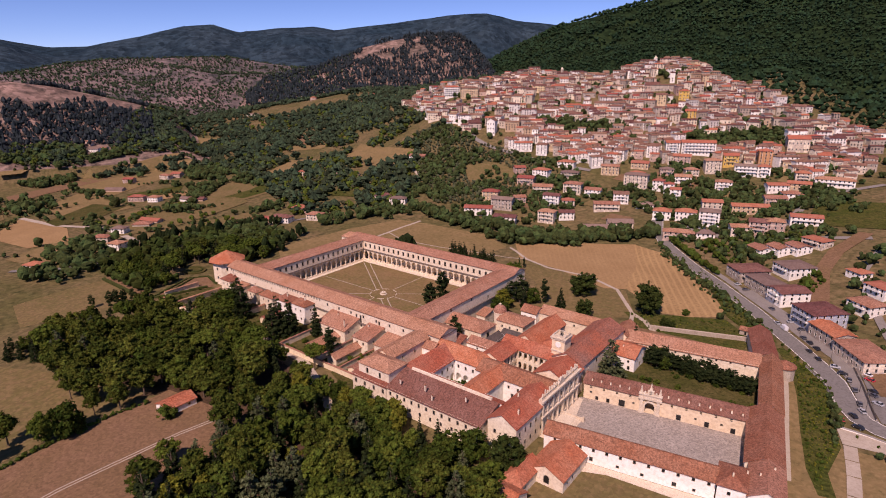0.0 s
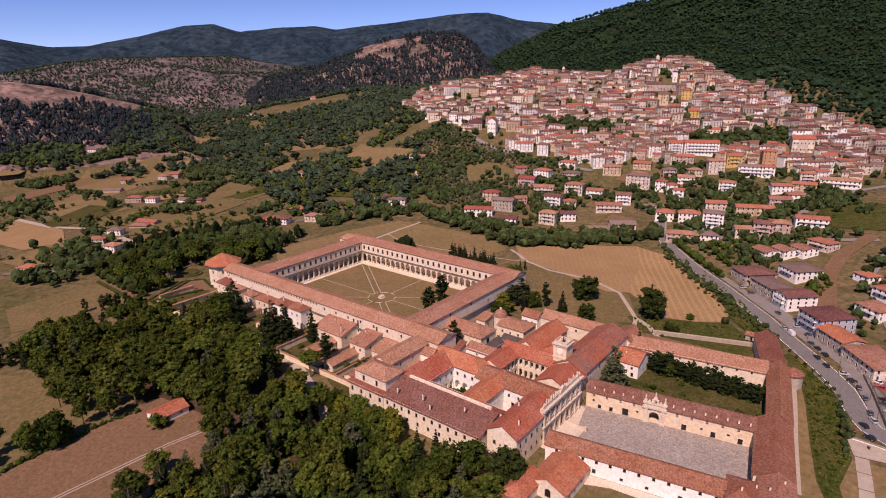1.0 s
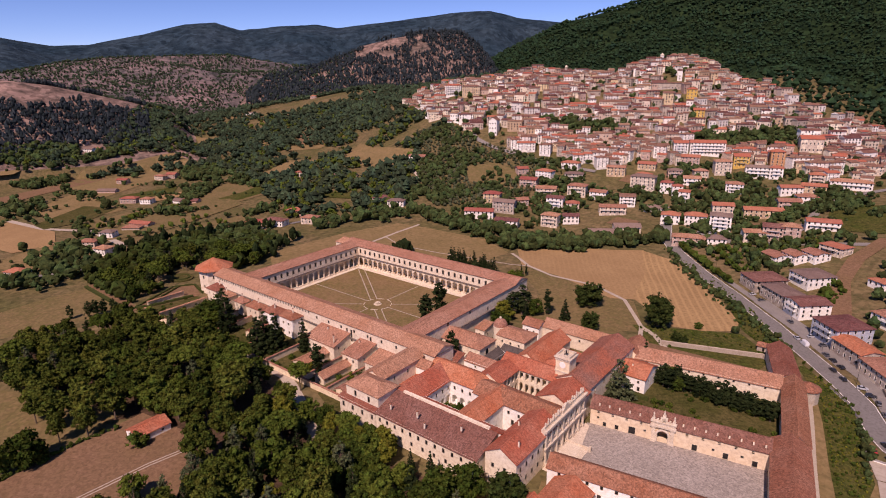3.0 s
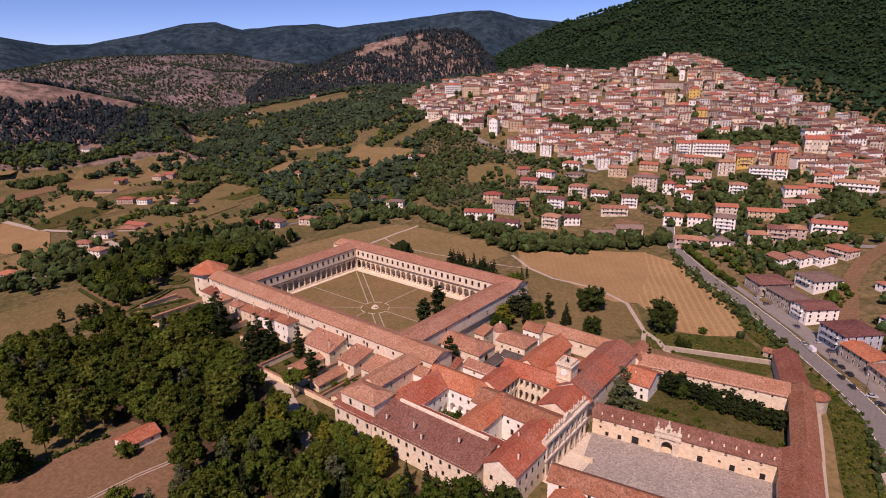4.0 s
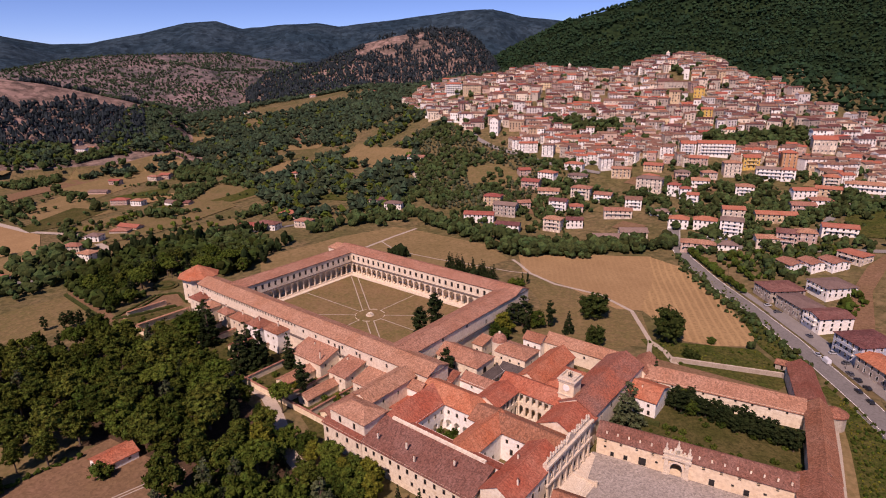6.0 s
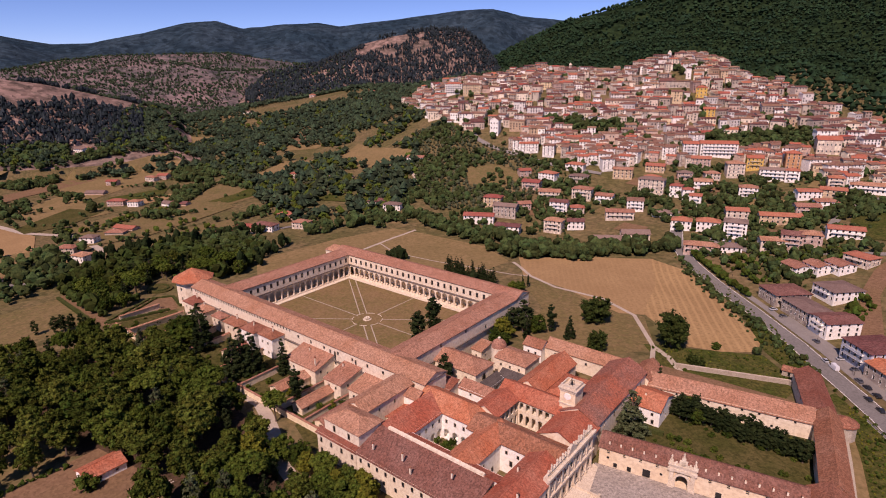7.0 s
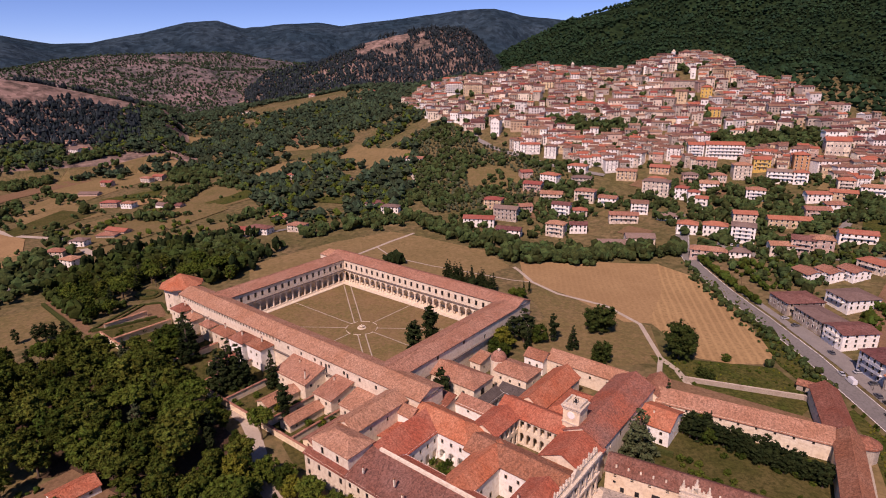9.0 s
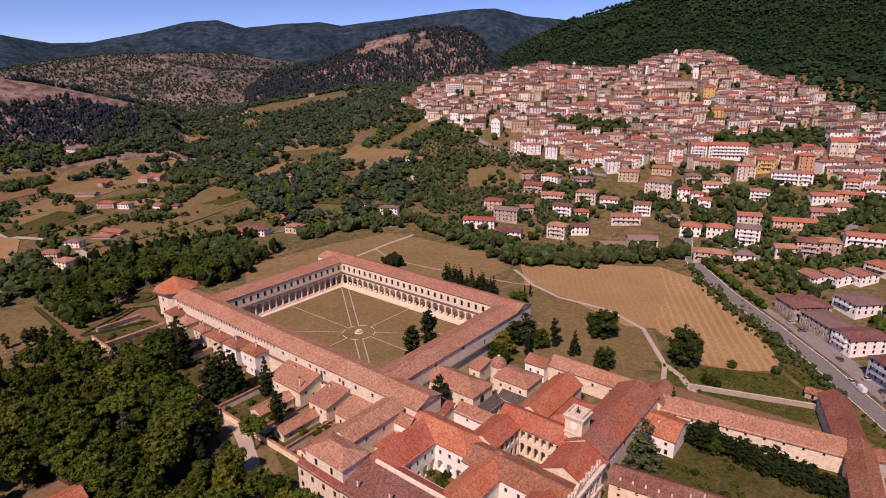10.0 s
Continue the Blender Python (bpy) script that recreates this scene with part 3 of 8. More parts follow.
building("monk_house", "small monk's house with red tile roof", "house", -56, -48, -55.5, -50.1, 7.6, 9.6, "x", "hip", holes={"s": w2(8, 4.5)}, roof=ROOF_PALE, chimneys=[(4, 3, 1.2)], **CELL)
building("monk_house", "small monk's house with red hipped roof", "house", -43, -31, -56.5, -50.1, 8.3, 10.6, "x", "hip", holes={"s": w2(12, 5)}, chimneys=[(8, 3, 1.4)], **CELL)
building("monk_house", "tall white monk's house with red hipped roof", "house", -25, -14.5, -58.2, -50.1, 10.4, 12.9, "x", "hip", wall=WALL_WHITE, holes={"s": w2(10.5, 6.6) + w2(10.5, 2), "e": [(4, 6.6, 0.9, 1.3)]}, roof=ROOF, chimneys=[(7, 3, 1.4)], **CELL)
building("monk_house", "tall white monk's house with red hipped roof", "house", -12.5, -1.8, -57.0, -50.1, 10.6, 13.1, "x", "hip", wall=WALL_WHITE, holes={"s": w2(10.5, 6.6) + w2(10.5, 2), "e": [(4, 6.6, 0.9, 1.3)]}, roof=ROOF, chimneys=[(8, 3, 1.4)], **CELL)
building("monk_house", "broad monk's house with sloping tile roof", "house", 13, 33, -60.5, -50.1, 7.6, 10.8, "x", "shed0", holes={"s": w2(18, 4), "e": [(3, 5, 0.9, 1.3), (6.5, 3, 0.9, 1.3)]}, roof=ROOF_PALE, chimneys=[(7, 8, 1.5), (18, 2, 2.2)], **CELL)
building("monk_house", "narrow monk's house with gabled tile roof", "house", 40.5, 50.5, -62, -50.1, 7.8, 10.4, "x", "shed0", holes={"s": w2(10, 4.6), "e": [(4, 5, 0.9, 1.3)]}, roof=ROOF_PALE, chimneys=[(2, 9, 1.4)], **CELL)
building("monk_house", "low monk's house with sloping tile roof", "house", 53, 64, -60, -50.1, 6.5, 9.0, "x", "shed0", holes={"s": w2(10, 3)}, roof=ROOF_PALE, **CELL)
building("garden_house", "low tiled garden outbuilding of a monk's house", "outbuilding", 22.5, 29.5, -76, -61, 4, 5.6, "y", holes={"s": [(3.5, 1.6, 0.9, 1.4)], "e": [(3, 1.6, 0.8, 1), (7, 1.6, 0.8, 1), (11, 1.6, 0.8, 1)]}, wall=WALL_OCHRE, roof=ROOF_PALE, foot=2)
building("garden_house", "low tiled garden outbuilding of a monk's house", "outbuilding", 40, 46, -78, -62.3, 3.6, 5.2, "y", holes={"s": [(3, 1.2, 0.9, 1.4)], "e": [(3, 1.4, 0.8, 1), (8, 1.4, 0.8, 1)]}, wall=WALL_OCHRE, roof=ROOF_PALE, foot=2)
building("garden_house", "low tiled garden outbuilding of a monk's house", "outbuilding", 56, 62, -80, -62, 3.6, 5.0, "y", holes={"s": [(3, 1.2, 0.9, 1.4)]}, wall=WALL_OCHRE, roof=ROOF_PALE, foot=2)
building("garden_house", "low tiled garden outbuilding of a monk's house", "outbuilding", -24, -19, -70, -59, 3.2, 4.6, "y", holes={"e": [(3, 1.2, 0.8, 1)]}, wall=WALL_OCHRE, roof=ROOF, foot=2)


def garden_wall(label, pts, h=3.0, w=0.5, coping=1.1, mat=None, top=None):
    for a, b in zip(pts, pts[1:]):
        a, b = Vector(a), Vector(b)
        L = (b - a).length
        ang = math.degrees(math.atan2(b.y - a.y, b.x - a.x))
        t = thing("garden_wall", (*((a + b) / 2), 0), label, "wall", "garden walls", ang)
        s = Soup()
        s.box(-L / 2, L / 2, -w / 2, w / 2, -2, h)
        part("wall", s.mesh("wall", mat or WALL_OCHRE), t)
        c = Soup()
        for u, v in (((-1, 1), 1), ):
            c.face([(-L / 2, -coping / 2, h), (L / 2, -coping / 2, h), (L / 2, 0, h + 0.35), (-L / 2, 0, h + 0.35)])
            c.face([(L / 2, coping / 2, h), (-L / 2, coping / 2, h), (-L / 2, 0, h + 0.35), (L / 2, 0, h + 0.35)])
            c.face([(-L / 2, -coping / 2, h - 0.12), (L / 2, -coping / 2, h - 0.12), (L / 2, -coping / 2, h), (-L / 2, -coping / 2, h)])
            c.face([(-L / 2, -coping / 2, h - 0.12), (-L / 2, -coping / 2, h), (-L / 2, 0, h + 0.35), (-L / 2, coping / 2, h)])
            c.face([(L / 2, -coping / 2, h - 0.12), (L / 2, 0, h + 0.35), (L / 2, coping / 2, h), (L / 2, -coping / 2, h)])
        part("coping", c.mesh("coping", top or ROOF_PALE), t, label="tiled wall coping")


for x in (-83, -66, -51, -38, -10, 10, 36, 52):
    garden_wall("tile-capped garden wall of a monk's garden", [(x, -87 if x < -30 else -82), (x, -57)], 3.2, 0.5, 1.8 if x < -30 else 1.0)
garden_wall("tile-capped garden wall along the monks' gardens", [(-96, -87), (-38, -87.4)], 3.4, 0.5, 1.2)
garden_wall("tile-capped garden wall along the monks' gardens", [(-37.6, -83), (66, -82)], 3.0)
garden_wall("tile-capped garden wall beside the stair tower", [(-104, -60), (-104, -82)], 3.2, 0.5, 1.6)

slab("garden_ground", "dry olive grass of the monks' walled gardens", "ground", [(-103, -86.8), (-38, -87.2), (-37, -82), (66, -81.8), (66, -56), (-103, -56)], -1.5, 0.05, GRASS)
HEDGE = material("clipped_hedge", (0.050, 0.062, 0.018), (0.072, 0.082, 0.024), (0.028, 0.036, 0.011), 0.5, 2.5, 0.9, 0.8)
slab("parterre", "dry earth parterre beside the stair tower", "ground", [(-108, -88), (-103, -84), (-96.5, -60), (-97, -53), (-116, -47), (-124, -58)], -1.5, 0.06, EARTH)
slab("parterre", "round green parterre near the stair tower", "ground", [(-137 + 9 * math.cos(a * math.pi / 8), -44 + 7 * math.sin(a * math.pi / 8)) for a in range(16)], -1.5, 0.07, GRASS)


def hedge(label, pts, wide=1.1, tall=1.1):
    """A clipped hedge along a line: short lengths of uneven height."""
    s = Soup()
    for a, b in zip(pts, pts[1:]):
        a, b = Vector(a), Vector(b)
        n, ang = max(2, int((b - a).length / 1.3)), math.degrees(math.atan2(b.y - a.y, b.x - a.x))
        for j in range(n):
            p = a.lerp(b, (j + 0.5) / n)
            s.box(-0.8, 0.8, -wide / 2 - 0.05 * (j % 3), wide / 2, -0.4, tall + 0.12 * ((j * 7) % 4), 0, pose(p.x, p.y, land1(p.x, p.y), 0, 0, ang + 4 * ((j * 5) % 3 - 1)))
    tagged(new("hedge", s.mesh("hedge", HEDGE)), label, "hedge", "clipped hedges")


hedge("low clipped hedge round the parterre", [(-108, -88), (-123.5, -57), (-116, -46.5), (-98, -51)])
hedge("low clipped hedge across the parterre", [(-110, -75), (-121, -54)])
hedge("low clipped hedge across the parterre", [(-113, -77), (-122.5, -58)])
hedge("low clipped hedge along the garden wall", [(-107, -87), (-103, -80), (-97.5, -58)], 1.6, 1.3)
hedge("low ring hedge round the green parterre", [(-137 + 6 * math.cos(a * math.pi / 8), -44 + 4.6 * math.sin(a * math.pi / 8)) for a in range(17)])
hedge("clipped hedge beside the meadow path", [(-181, -86.5), (-150, -89), (-122, -91.5)], 1.8, 1.4)
hedge("low clipped hedge in the forecourt garden", [(148.6, -8), (152, -6.5), (158, -5.6), (160.5, -5.4)], 1.4, 1.3)

# ---------------------------------------------------------------- prior's house and front range
win = lambda n, L, z, w=1.0, h=1.6, mg=2.0: rows(n, L, z, w, h, mg)
building("prior_house", "tall plastered prior's house with hipped tile roof", "house", 71, 88.2, -87, -76, 14.6, 17.0, "x", "hip", roof=ROOF_PALE, holes={
    "s": win(2, 17.2, 10.6, 1.1, 2.4, 5), "w": win(2, 11, 10.8)}, foot=3)
building("prior_house", "long plastered wing of the prior's house", "house", 69.5, 79.6, -75.9, -51, 14.0, 16.4, "y", "gable", roof=ROOF_PALE, holes={
    "w": win(4, 25, 10.8), "e": [(6, 6, 0.9, 1.5), (7, 10.6, 0.9, 1.5), (15, 10.4, 0.9, 1.5), (21, 10, 0.9, 1.5)]}, foot=3)
building("prior_house", "low court house with red tile roof", "house", 79.8, 88.5, -66, -56, 7.6, 9.8, "y", "shed1", roof=ROOF_NEW, holes={"s": [(4, 4, 0.9, 1.2)]}, foot=1)
building("front_range", "long plastered front range with dark tiled lean-to roof", "building", 88.7, 134, -89, -77.3, 9.6, 13.3, "x", "shed0", roof=ROOF_DARK, holes={
    "s": win(12, 45, 6.3, 1.0, 1.7) + win(9, 45, 2.6, 1.0, 1.6)}, foot=4, chimneys=[(5, 3, 1.3), (17, 4, 1.6), (22, 2, 1.4), (35, 6, 1.2)])
building("front_range", "low plastered front wing with tiled canopy roof", "building", 69, 88.5, -89, -87.1, 9.4, 10.2, "x", "shed0", holes={
    "s": win(4, 19.5, 5.6, 1.2, 2.0) + win(3, 19.5, 1.6, 1.1, 1.8)}, foot=4)
par = Soup()
par.box(92, 131, -77.2, -76.2, 9, 14.0)
tagged(new("parapet_wall", par.mesh("parapet_wall", WALL)), "long plastered parapet between two tiled roofs", "wall", kind="structure")
building("link_house", "small plastered link house with tiled roof", "house", 77, 86, -55.8, -50.1, 11.6, 13.8, "x", "gable", roof=ROOF_PALE, wall=WALL_WHITE, holes={"e": [(2.4, 8.4, 0.9, 1.3)]})
building("link_house", "small plastered house with tiled lean-to roof", "house", 88.7, 97, -62, -51, 9.8, 12.4, "y", "shed0", roof=ROOF_NEW, holes={"s": [(4, 6, 0.9, 1.2)]})

# ---------------------------------------------------------------- the small cloisters
COURT = dict(foot=0.5, over=0.5, group="ranges of the small cloisters")
ar = lambda n, L: [(L * (k + 0.5) / n, 0.4, L / n * 0.66, 4.0, "a") for k in range(n)]
lo = lambda n, L, z=6.9: [(L * (k + 0.5) / n, z, 0.95, 1.5) for k in range(n)]
building("court_range", "white-walled cloister range with red tile roof", "building", 88.7, 97.5, -76.1, -50, 10.9, 13.7, "y", "shed0", wall=WALL_WHITE, roof=ROOF_NEW, holes={
    "e": [(6.6 + u, *r) for u, *r in ar(4, 14.5) + lo(4, 14.5)]}, gallery={"e": [(3, 4.8, 0)]}, **COURT)
building("court_range", "white-walled cloister range with broad red tile roof", "building", 85.5, 110.5, -55.3, -43, 10.9, 14.3, "x", "hip1", wall=WALL_WHITE, roof=ROOF_NEW, holes={
    "s": [(12.2 + u, *r) for u, *r in ar(3, 11.5) + lo(3, 11.5)], "w": [(7, 8, 1, 1.4)]}, gallery={"s": [(3, 4.8, 0)]}, **COURT)
building("court_range", "cloister range with red tile roof between two courts", "building", 114.1, 124.0, -76.1, -50, 10.9, 13.6, "y", wall=WALL_WHITE, roof=ROOF_NEW, holes={
    "w": [(26.1 - 6.6 - 14.5 + u, *r) for u, *r in ar(4, 14.5)], "e": [(9, 6.5, 1, 1.5), (14, 2, 1.1, 2)]}, **COURT)
building("court_range", "cloister range with red tile roof behind a parapet", "building", 97.6, 135, -76.15, -71.0, 10.9, 13.3, "x", "shed1", wall=WALL_WHITE, roof=ROOF_NEW, **COURT)
building("court_range", "cloister range with dark tile roof", "building", 110.6, 146, -57.4, -45.8, 10.9, 13.6, "x", wall=WALL_WHITE, holes={
    "s": [(15.8, 7.3, 0.9, 1.3), (20.2, 7.3, 0.9, 1.3), (17.6, 3.2, 1.2, 2.2)]}, **COURT)
LOG = dict(wall=WALL, foot=0.5, over=0.5, group="ranges of the loggia court")
lg = lambda n, L, o=0.0: [(o + L * (k + 0.5) / n, 6.5, L / n * 0.62, 3.2, "o") for k in range(n)] + [(o + L * (k + 0.5) / n, 0.6, L / n * 0.6, 4.4, "a") for k in range(n)]
building("loggia_range", "two-storey loggia range with red tile roof", "building", 106, 131, -31.5, -21, 11.0, 13.8, "x", roof=ROOF_NEW, holes={"s": lg(6, 16, 9)}, gallery={"s": [(5.6, 5.6, 0), (5.6, 10.6, 6.2)]}, **LOG)
building("loggia_range", "two-storey loggia range with red tile roof", "building", 104.5, 115, -46, -31.6, 11.0, 13.8, "y", roof=ROOF_NEW, holes={"e": lg(5, 14.4)}, gallery={"e": [(5.6, 5.6, 0), (5.6, 10.6, 6.2)]}, **LOG)
building("loggia_range", "tiled range between the loggia court and the church front", "building", 131, 146, -45, -30, 11.0, 14.6, "y", roof=ROOF_NEW, holes={"w": lg(4, 13)}, gallery={"w": [(5.6, 5.6, 0), (5.6, 10.6, 6.2)]}, **LOG)
building("front_palace", "tall plastered corner palace with red gabled roof", "building", 135.2, 147.0, -85.6, -58, 12.2, 15.6, "y", roof=ROOF_NEW, holes={
    "e": win(6, 24, 7.6, 1.0, 1.9, 2.5) + win(6, 24, 2.6, 1.0, 1.9, 2.5), "s": [(3, 7, 1, 1.6), (7.5, 7, 1, 1.6)]}, foot=2, chimneys=[(3, 16, 1.3), (9, 6, 1.5)])
building("chapter_house", "plastered chapter house with weathered tile roof", "building", 65, 90, -24, -11, 9, 12.2, "x", "hip1", roof=ROOF_PALE, holes={"s": [(5, 4.6, 1.2, 1.9), (13, 4.6, 1.2, 1.9), (20, 4.6, 1.2, 1.9)], "e": [(6, 4, 2.4, 3.0, "w")]})
building("refectory", "low plastered refectory with weathered tile roof", "building", 87.6, 102.6, -6, 6, 9, 11.0, "x", "hip1", roof=ROOF_PALE, holes={"s": win(3, 15, 5.6, 0.9, 1.2, 3), "e": [(6, 5, 0.9, 1.2)]})
building("store_house", "small plastered store with tiled roof", "building", 72, 77.4, -2, 6, 6.6, 8.0, "x", "shed0", roof=ROOF_PALE, holes={"s": [(2.5, 3, 0.9, 1.2)], "e": [(3, 3, 0.9, 1.1)]})
dome = thing("dome_chapel", (85.3, 0.4, 0), "small domed chapel with weathered tile dome", "chapel")
part("wall", turned([(3.4, -0.5), (3.4, 10.2), (3.6, 10.2), (3.6, 10.6), (3.3, 10.6)], WALL, "wall"), dome)
part("dome", turned([(3.5 * math.cos(a * math.pi / 16), 10.5 + 3.7 * math.sin(a * math.pi / 16)) for a in range(9)], ROOF_PALE, "dome"), dome, label="weathered clay-tiled dome")
part("lantern", turned([(0.45, 14.0), (0.45, 14.8), (0.7, 14.8), (0, 15.4)], STONE, "lantern"), dome)
building("nave", "plastered nave with red gabled roof", "building", 106.8, 118.3, -20.8, 9, 9.4, 13.2, "y", roof=ROOF_NEW, holes={"s": [(5.7, 7.0, 1.3, 1.3, "w")], "e": [(6, 5, 1, 1.8), (14, 5, 1, 1.8), (22, 5, 1, 1.8)], "w": [(8, 5, 1, 1.8), (16, 5, 1, 1.8)]})
LEAD = material("dark_weathered_slate", (0.085, 0.070, 0.062), (0.125, 0.102, 0.090), (0.055, 0.046, 0.042), 0.3, 1.5, 0.7, 0.2)
for x0, x1, y0, y1, k, ax, hs in ((94, 106.4, -13.5, -9.6, "shed0", "x", "s"), (93.6, 97, -26.5, -13.6, "shed0", "y", "e")):
    L = (x1 - x0) if ax == "x" else (y1 - y0)
    building("kitchen_court_walk", "covered court walk with dark lean-to roof", "building", x0, x1, y0, y1, 5.4, 7.2, ax, k, roof=LEAD, wall=WALL_WHITE, holes={hs: [(L * (i + 0.5) / 4, 0.5, L / 4 * 0.62, 4.2, "a") for i in range(4)]}, gallery={hs: [(2.6, 5.2, 0)]})
building("yard_range", "long low white yard wall with tiled lean-to", "building", 88, 106.5, -33, -29, 7.4, 9.2, "x", "shed0", wall=WALL_WHITE, holes={"s": [(6, 5, 0.8, 1.0)]}, roof=ROOF_PALE)
building("yard_range", "low tiled lean-to beside the chapter house", "building", 68.4, 88, -39, -33, 8.4, 10.2, "x", "shed0", roof=ROOF)
building("farm_house", "small plastered farm house with red tile roof", "house", 89.2, 98.4, 15, 23, 7.4, 9.8, "x", "gable", wall=WALL_WHITE, holes={"s": w2(9, 3.6)})
building("workshop_range", "long plastered workshop range with weathered roof", "building", 98.6, 139, 18.4, 28, 7.4, 10.2, "x", "gable", roof=ROOF_PALE, holes={"s": win(5, 40, 4.2, 0.9, 1.3, 5)})
building("workshop_range", "plastered connecting range with weathered tile roof", "building", 139.2, 147, 16, 30, 8.4, 11.0, "y", "gable", roof=ROOF, holes={"s": [(4, 5, 1, 1.4)], "e": [(4, 5, 1, 1.4), (9, 2, 1, 1.6)]})
building("church", "abbey church with long red and grey tiled roof", "church", 130.5, 145.5, -29.9, 15.9, 11.6, 15.6, "y", roof=ROOF_MIX, holes={"e": win(5, 46, 7.5, 1.1, 2.0, 6), "n": [(7, 8, 1.4, 2)]}, foot=2)
building("apse", "low rounded choir with red tile roof", "church", 121, 130.4, -20.5, -4, 11.4, 13.6, "y", "hip", roof=ROOF_NEW, holes={"s": [(4.6, 7, 1, 2)], "e": [(12, 8, 1, 1.6)]})
building("annex_house", "white-walled annex house with red tile roof", "house", 146.2, 157.5, -1.5, 13.5, 6.8, 9.8, "x", "gable", wall=WALL_WHITE, roof=ROOF_NEW, holes={"s": [(3, 4.2, 0.9, 1.2), (8.5, 4.0, 0.9, 1.2), (8.8, 0.6, 1.0, 1.8)], "e": [(4, 4, 0.9, 1.2), (10, 4, 0.9, 1.2), (7, 0.6, 1, 2)]}, chimneys=[(4, 5, 0.8)])

# clock tower
ct = thing("clock_tower", (133.2, -25.6, 0.7), "square plastered clock tower with iron bell cage", "tower")
s = Soup()
for k, ang in enumerate((0, 90, 180, 270)):
    m = pose(0, 0, 0, 0, 0, ang) @ pose(-3, -3, 0)
    wall_side(s, 6, 8, 19.6, [(3, 10.5, 0.8, 1.4)] if k else [], m)
s.box(-2.9, 2.9, -2.9, 2.9, 19.3, 19.5)
part("wall", s.mesh("wall", WALL_OCHRE), ct)
for z, o in ((19.4, 0.6), (18.6, 0.3), (13.4, 0.25)):
    s = Soup()
    s.box(-3 - o, 3 + o, -3 - o, 3 + o, z, z + 0.45)
    part("cornice", s.mesh("cornice", STONE), ct)
s = Soup()
for a in (-2.95, 2.55):
    s.box(a, a + 0.4, -2.95, 2.95, 19.85, 20.8)
    s.box(-2.55, 2.55, a, a + 0.4, 19.85, 20.8)
part("parapet", s.mesh("parapet", STONE), ct)
part("clock_face", turned([(1.35, 0), (1.35, 0.12), (1.15, 0.16), (0, 0.16)], WALL_WHITE, "clock_face", 24), ct, pose(0, -3.01, 16.7, 90), "round white clock face")
IRON = material("dark_iron", (0.045, 0.04, 0.038), (0.06, 0.05, 0.045), None, 1.0, 4.0, 0.6, 0.0, metal=0.6)
s = Soup()
for ang in range(4):
    m = pose(0, 0, 19.8, 0, 0, 45 + 90 * ang)
    s.box(0.75, 0.85, -0.05, 0.05, 0, 1.9, 0, m)
    s.box(0.05, 0.85, -0.05, 0.05, 1.85, 1.95, 0, m)
s.box(-0.05, 0.05, -0.05, 0.05, 21.6, 23.0)
part("bell_cage", s.mesh("bell_cage", IRON), ct, label="dark iron bell cage")
part("bell", turned([(0.55, 20.4), (0.4, 20.8), (0.3, 21.3), (0, 21.45)], IRON, "bell", 12), ct)

# church front with its statues
fr = thing("church_entrance_building", (146.4, -45, 0), "carved baroque stone church front with pilasters and cornices", "facade", turn=90)
s = Soup()
L = 30.0
bays = 7
hs = []
for k in range(bays):
    u = L * (k + 0.5) / bays
    hs += [(u, 9.2, 1.05, 2.0, "w"), (u, 2.4, 1.05, 2.4, "w")] if k != 3 else [(u, 0.2, 2.6, 5.2, "a"), (u, 9.2, 1.3, 2.3, "w")]
m0 = pose(-22.4, -0.75, 0)
wall_side(s, L, -1.5, 14.2, hs, m0)
s.face([tuple(m0 @ Vector(p)) for p in ((0, 0, 14.2), (L, 0, 14.2), (L, 1.6, 14.2), (0, 1.6, 14.2))])
for x in (0, L):
    s.face([tuple(m0 @ Vector(p)) for p in ((x, 0, -1.5), (x, 1.6, -1.5), (x, 1.6, 14.2), (x, 0, 14.2))])
s.face([tuple(m0 @ Vector(p)) for p in ((L * 0.44, 1.4, 0), (L * 0.56, 1.4, 0), (L * 0.56, 1.4, 6), (L * 0.44, 1.4, 6))])
part("wall", s.mesh("wall", STONE), fr)
for h in hs:
    if h[4] == "w":
        part("window", pane(h[2], h[3], STONE), fr, m0 @ pose(h[0], 0.29, h[1]))
for z, o, hh in ((6.8, 0.7, 0.7), (13.6, 0.9, 0.8), (0.9, 0.3, 0.3)):
    s = Soup()
    s.box(-o, L + o, -o, 0.02, z, z + hh, 0, m0)
    s.box(-o * 0.6, L + o * 0.6, -o * 0.6, 0.02, z - 0.35, z, 0, m0)
    part("cornice", s.mesh("cornice", STONE), fr, label="deep carved stone cornice")
pl = Soup()
pl.box(-0.45, 0.45, -0.45, 0.02, 1.2, 6.4)
pl.box(-0.6, 0.6, -0.6, 0.02, 0, 1.2)
pl.box(-0.6, 0.6, -0.55, 0.02, 6.0, 6.45)
pl.box(-0.4, 0.4, -0.4, 0.02, 7.6, 13.2)
pl.box(-0.55, 0.55, -0.5, 0.02, 12.8, 13.25)
PIL = pl.mesh("pilaster", STONE)
for k in range(bays + 1):
    part("pilaster", PIL, fr, m0 @ pose(min(max(L * k / bays, 0.6), L - 0.6), 0, 0))
s = Soup()
for k in range(60):
    x = L * (k + 0.5) / 60
    s.box(x - 0.14, x + 0.14, 0.3, 0.58, 14.4, 15.2, 0, m0)
s.box(0, L, 0.2, 0.7, 15.2, 15.45, 0, m0)
s.box(0, L, 0.2, 0.7, 14.2, 14.45, 0, m0)
part("balustrade", s.mesh("balustrade", STONE), fr, label="pale stone balustrade")
s = Soup()
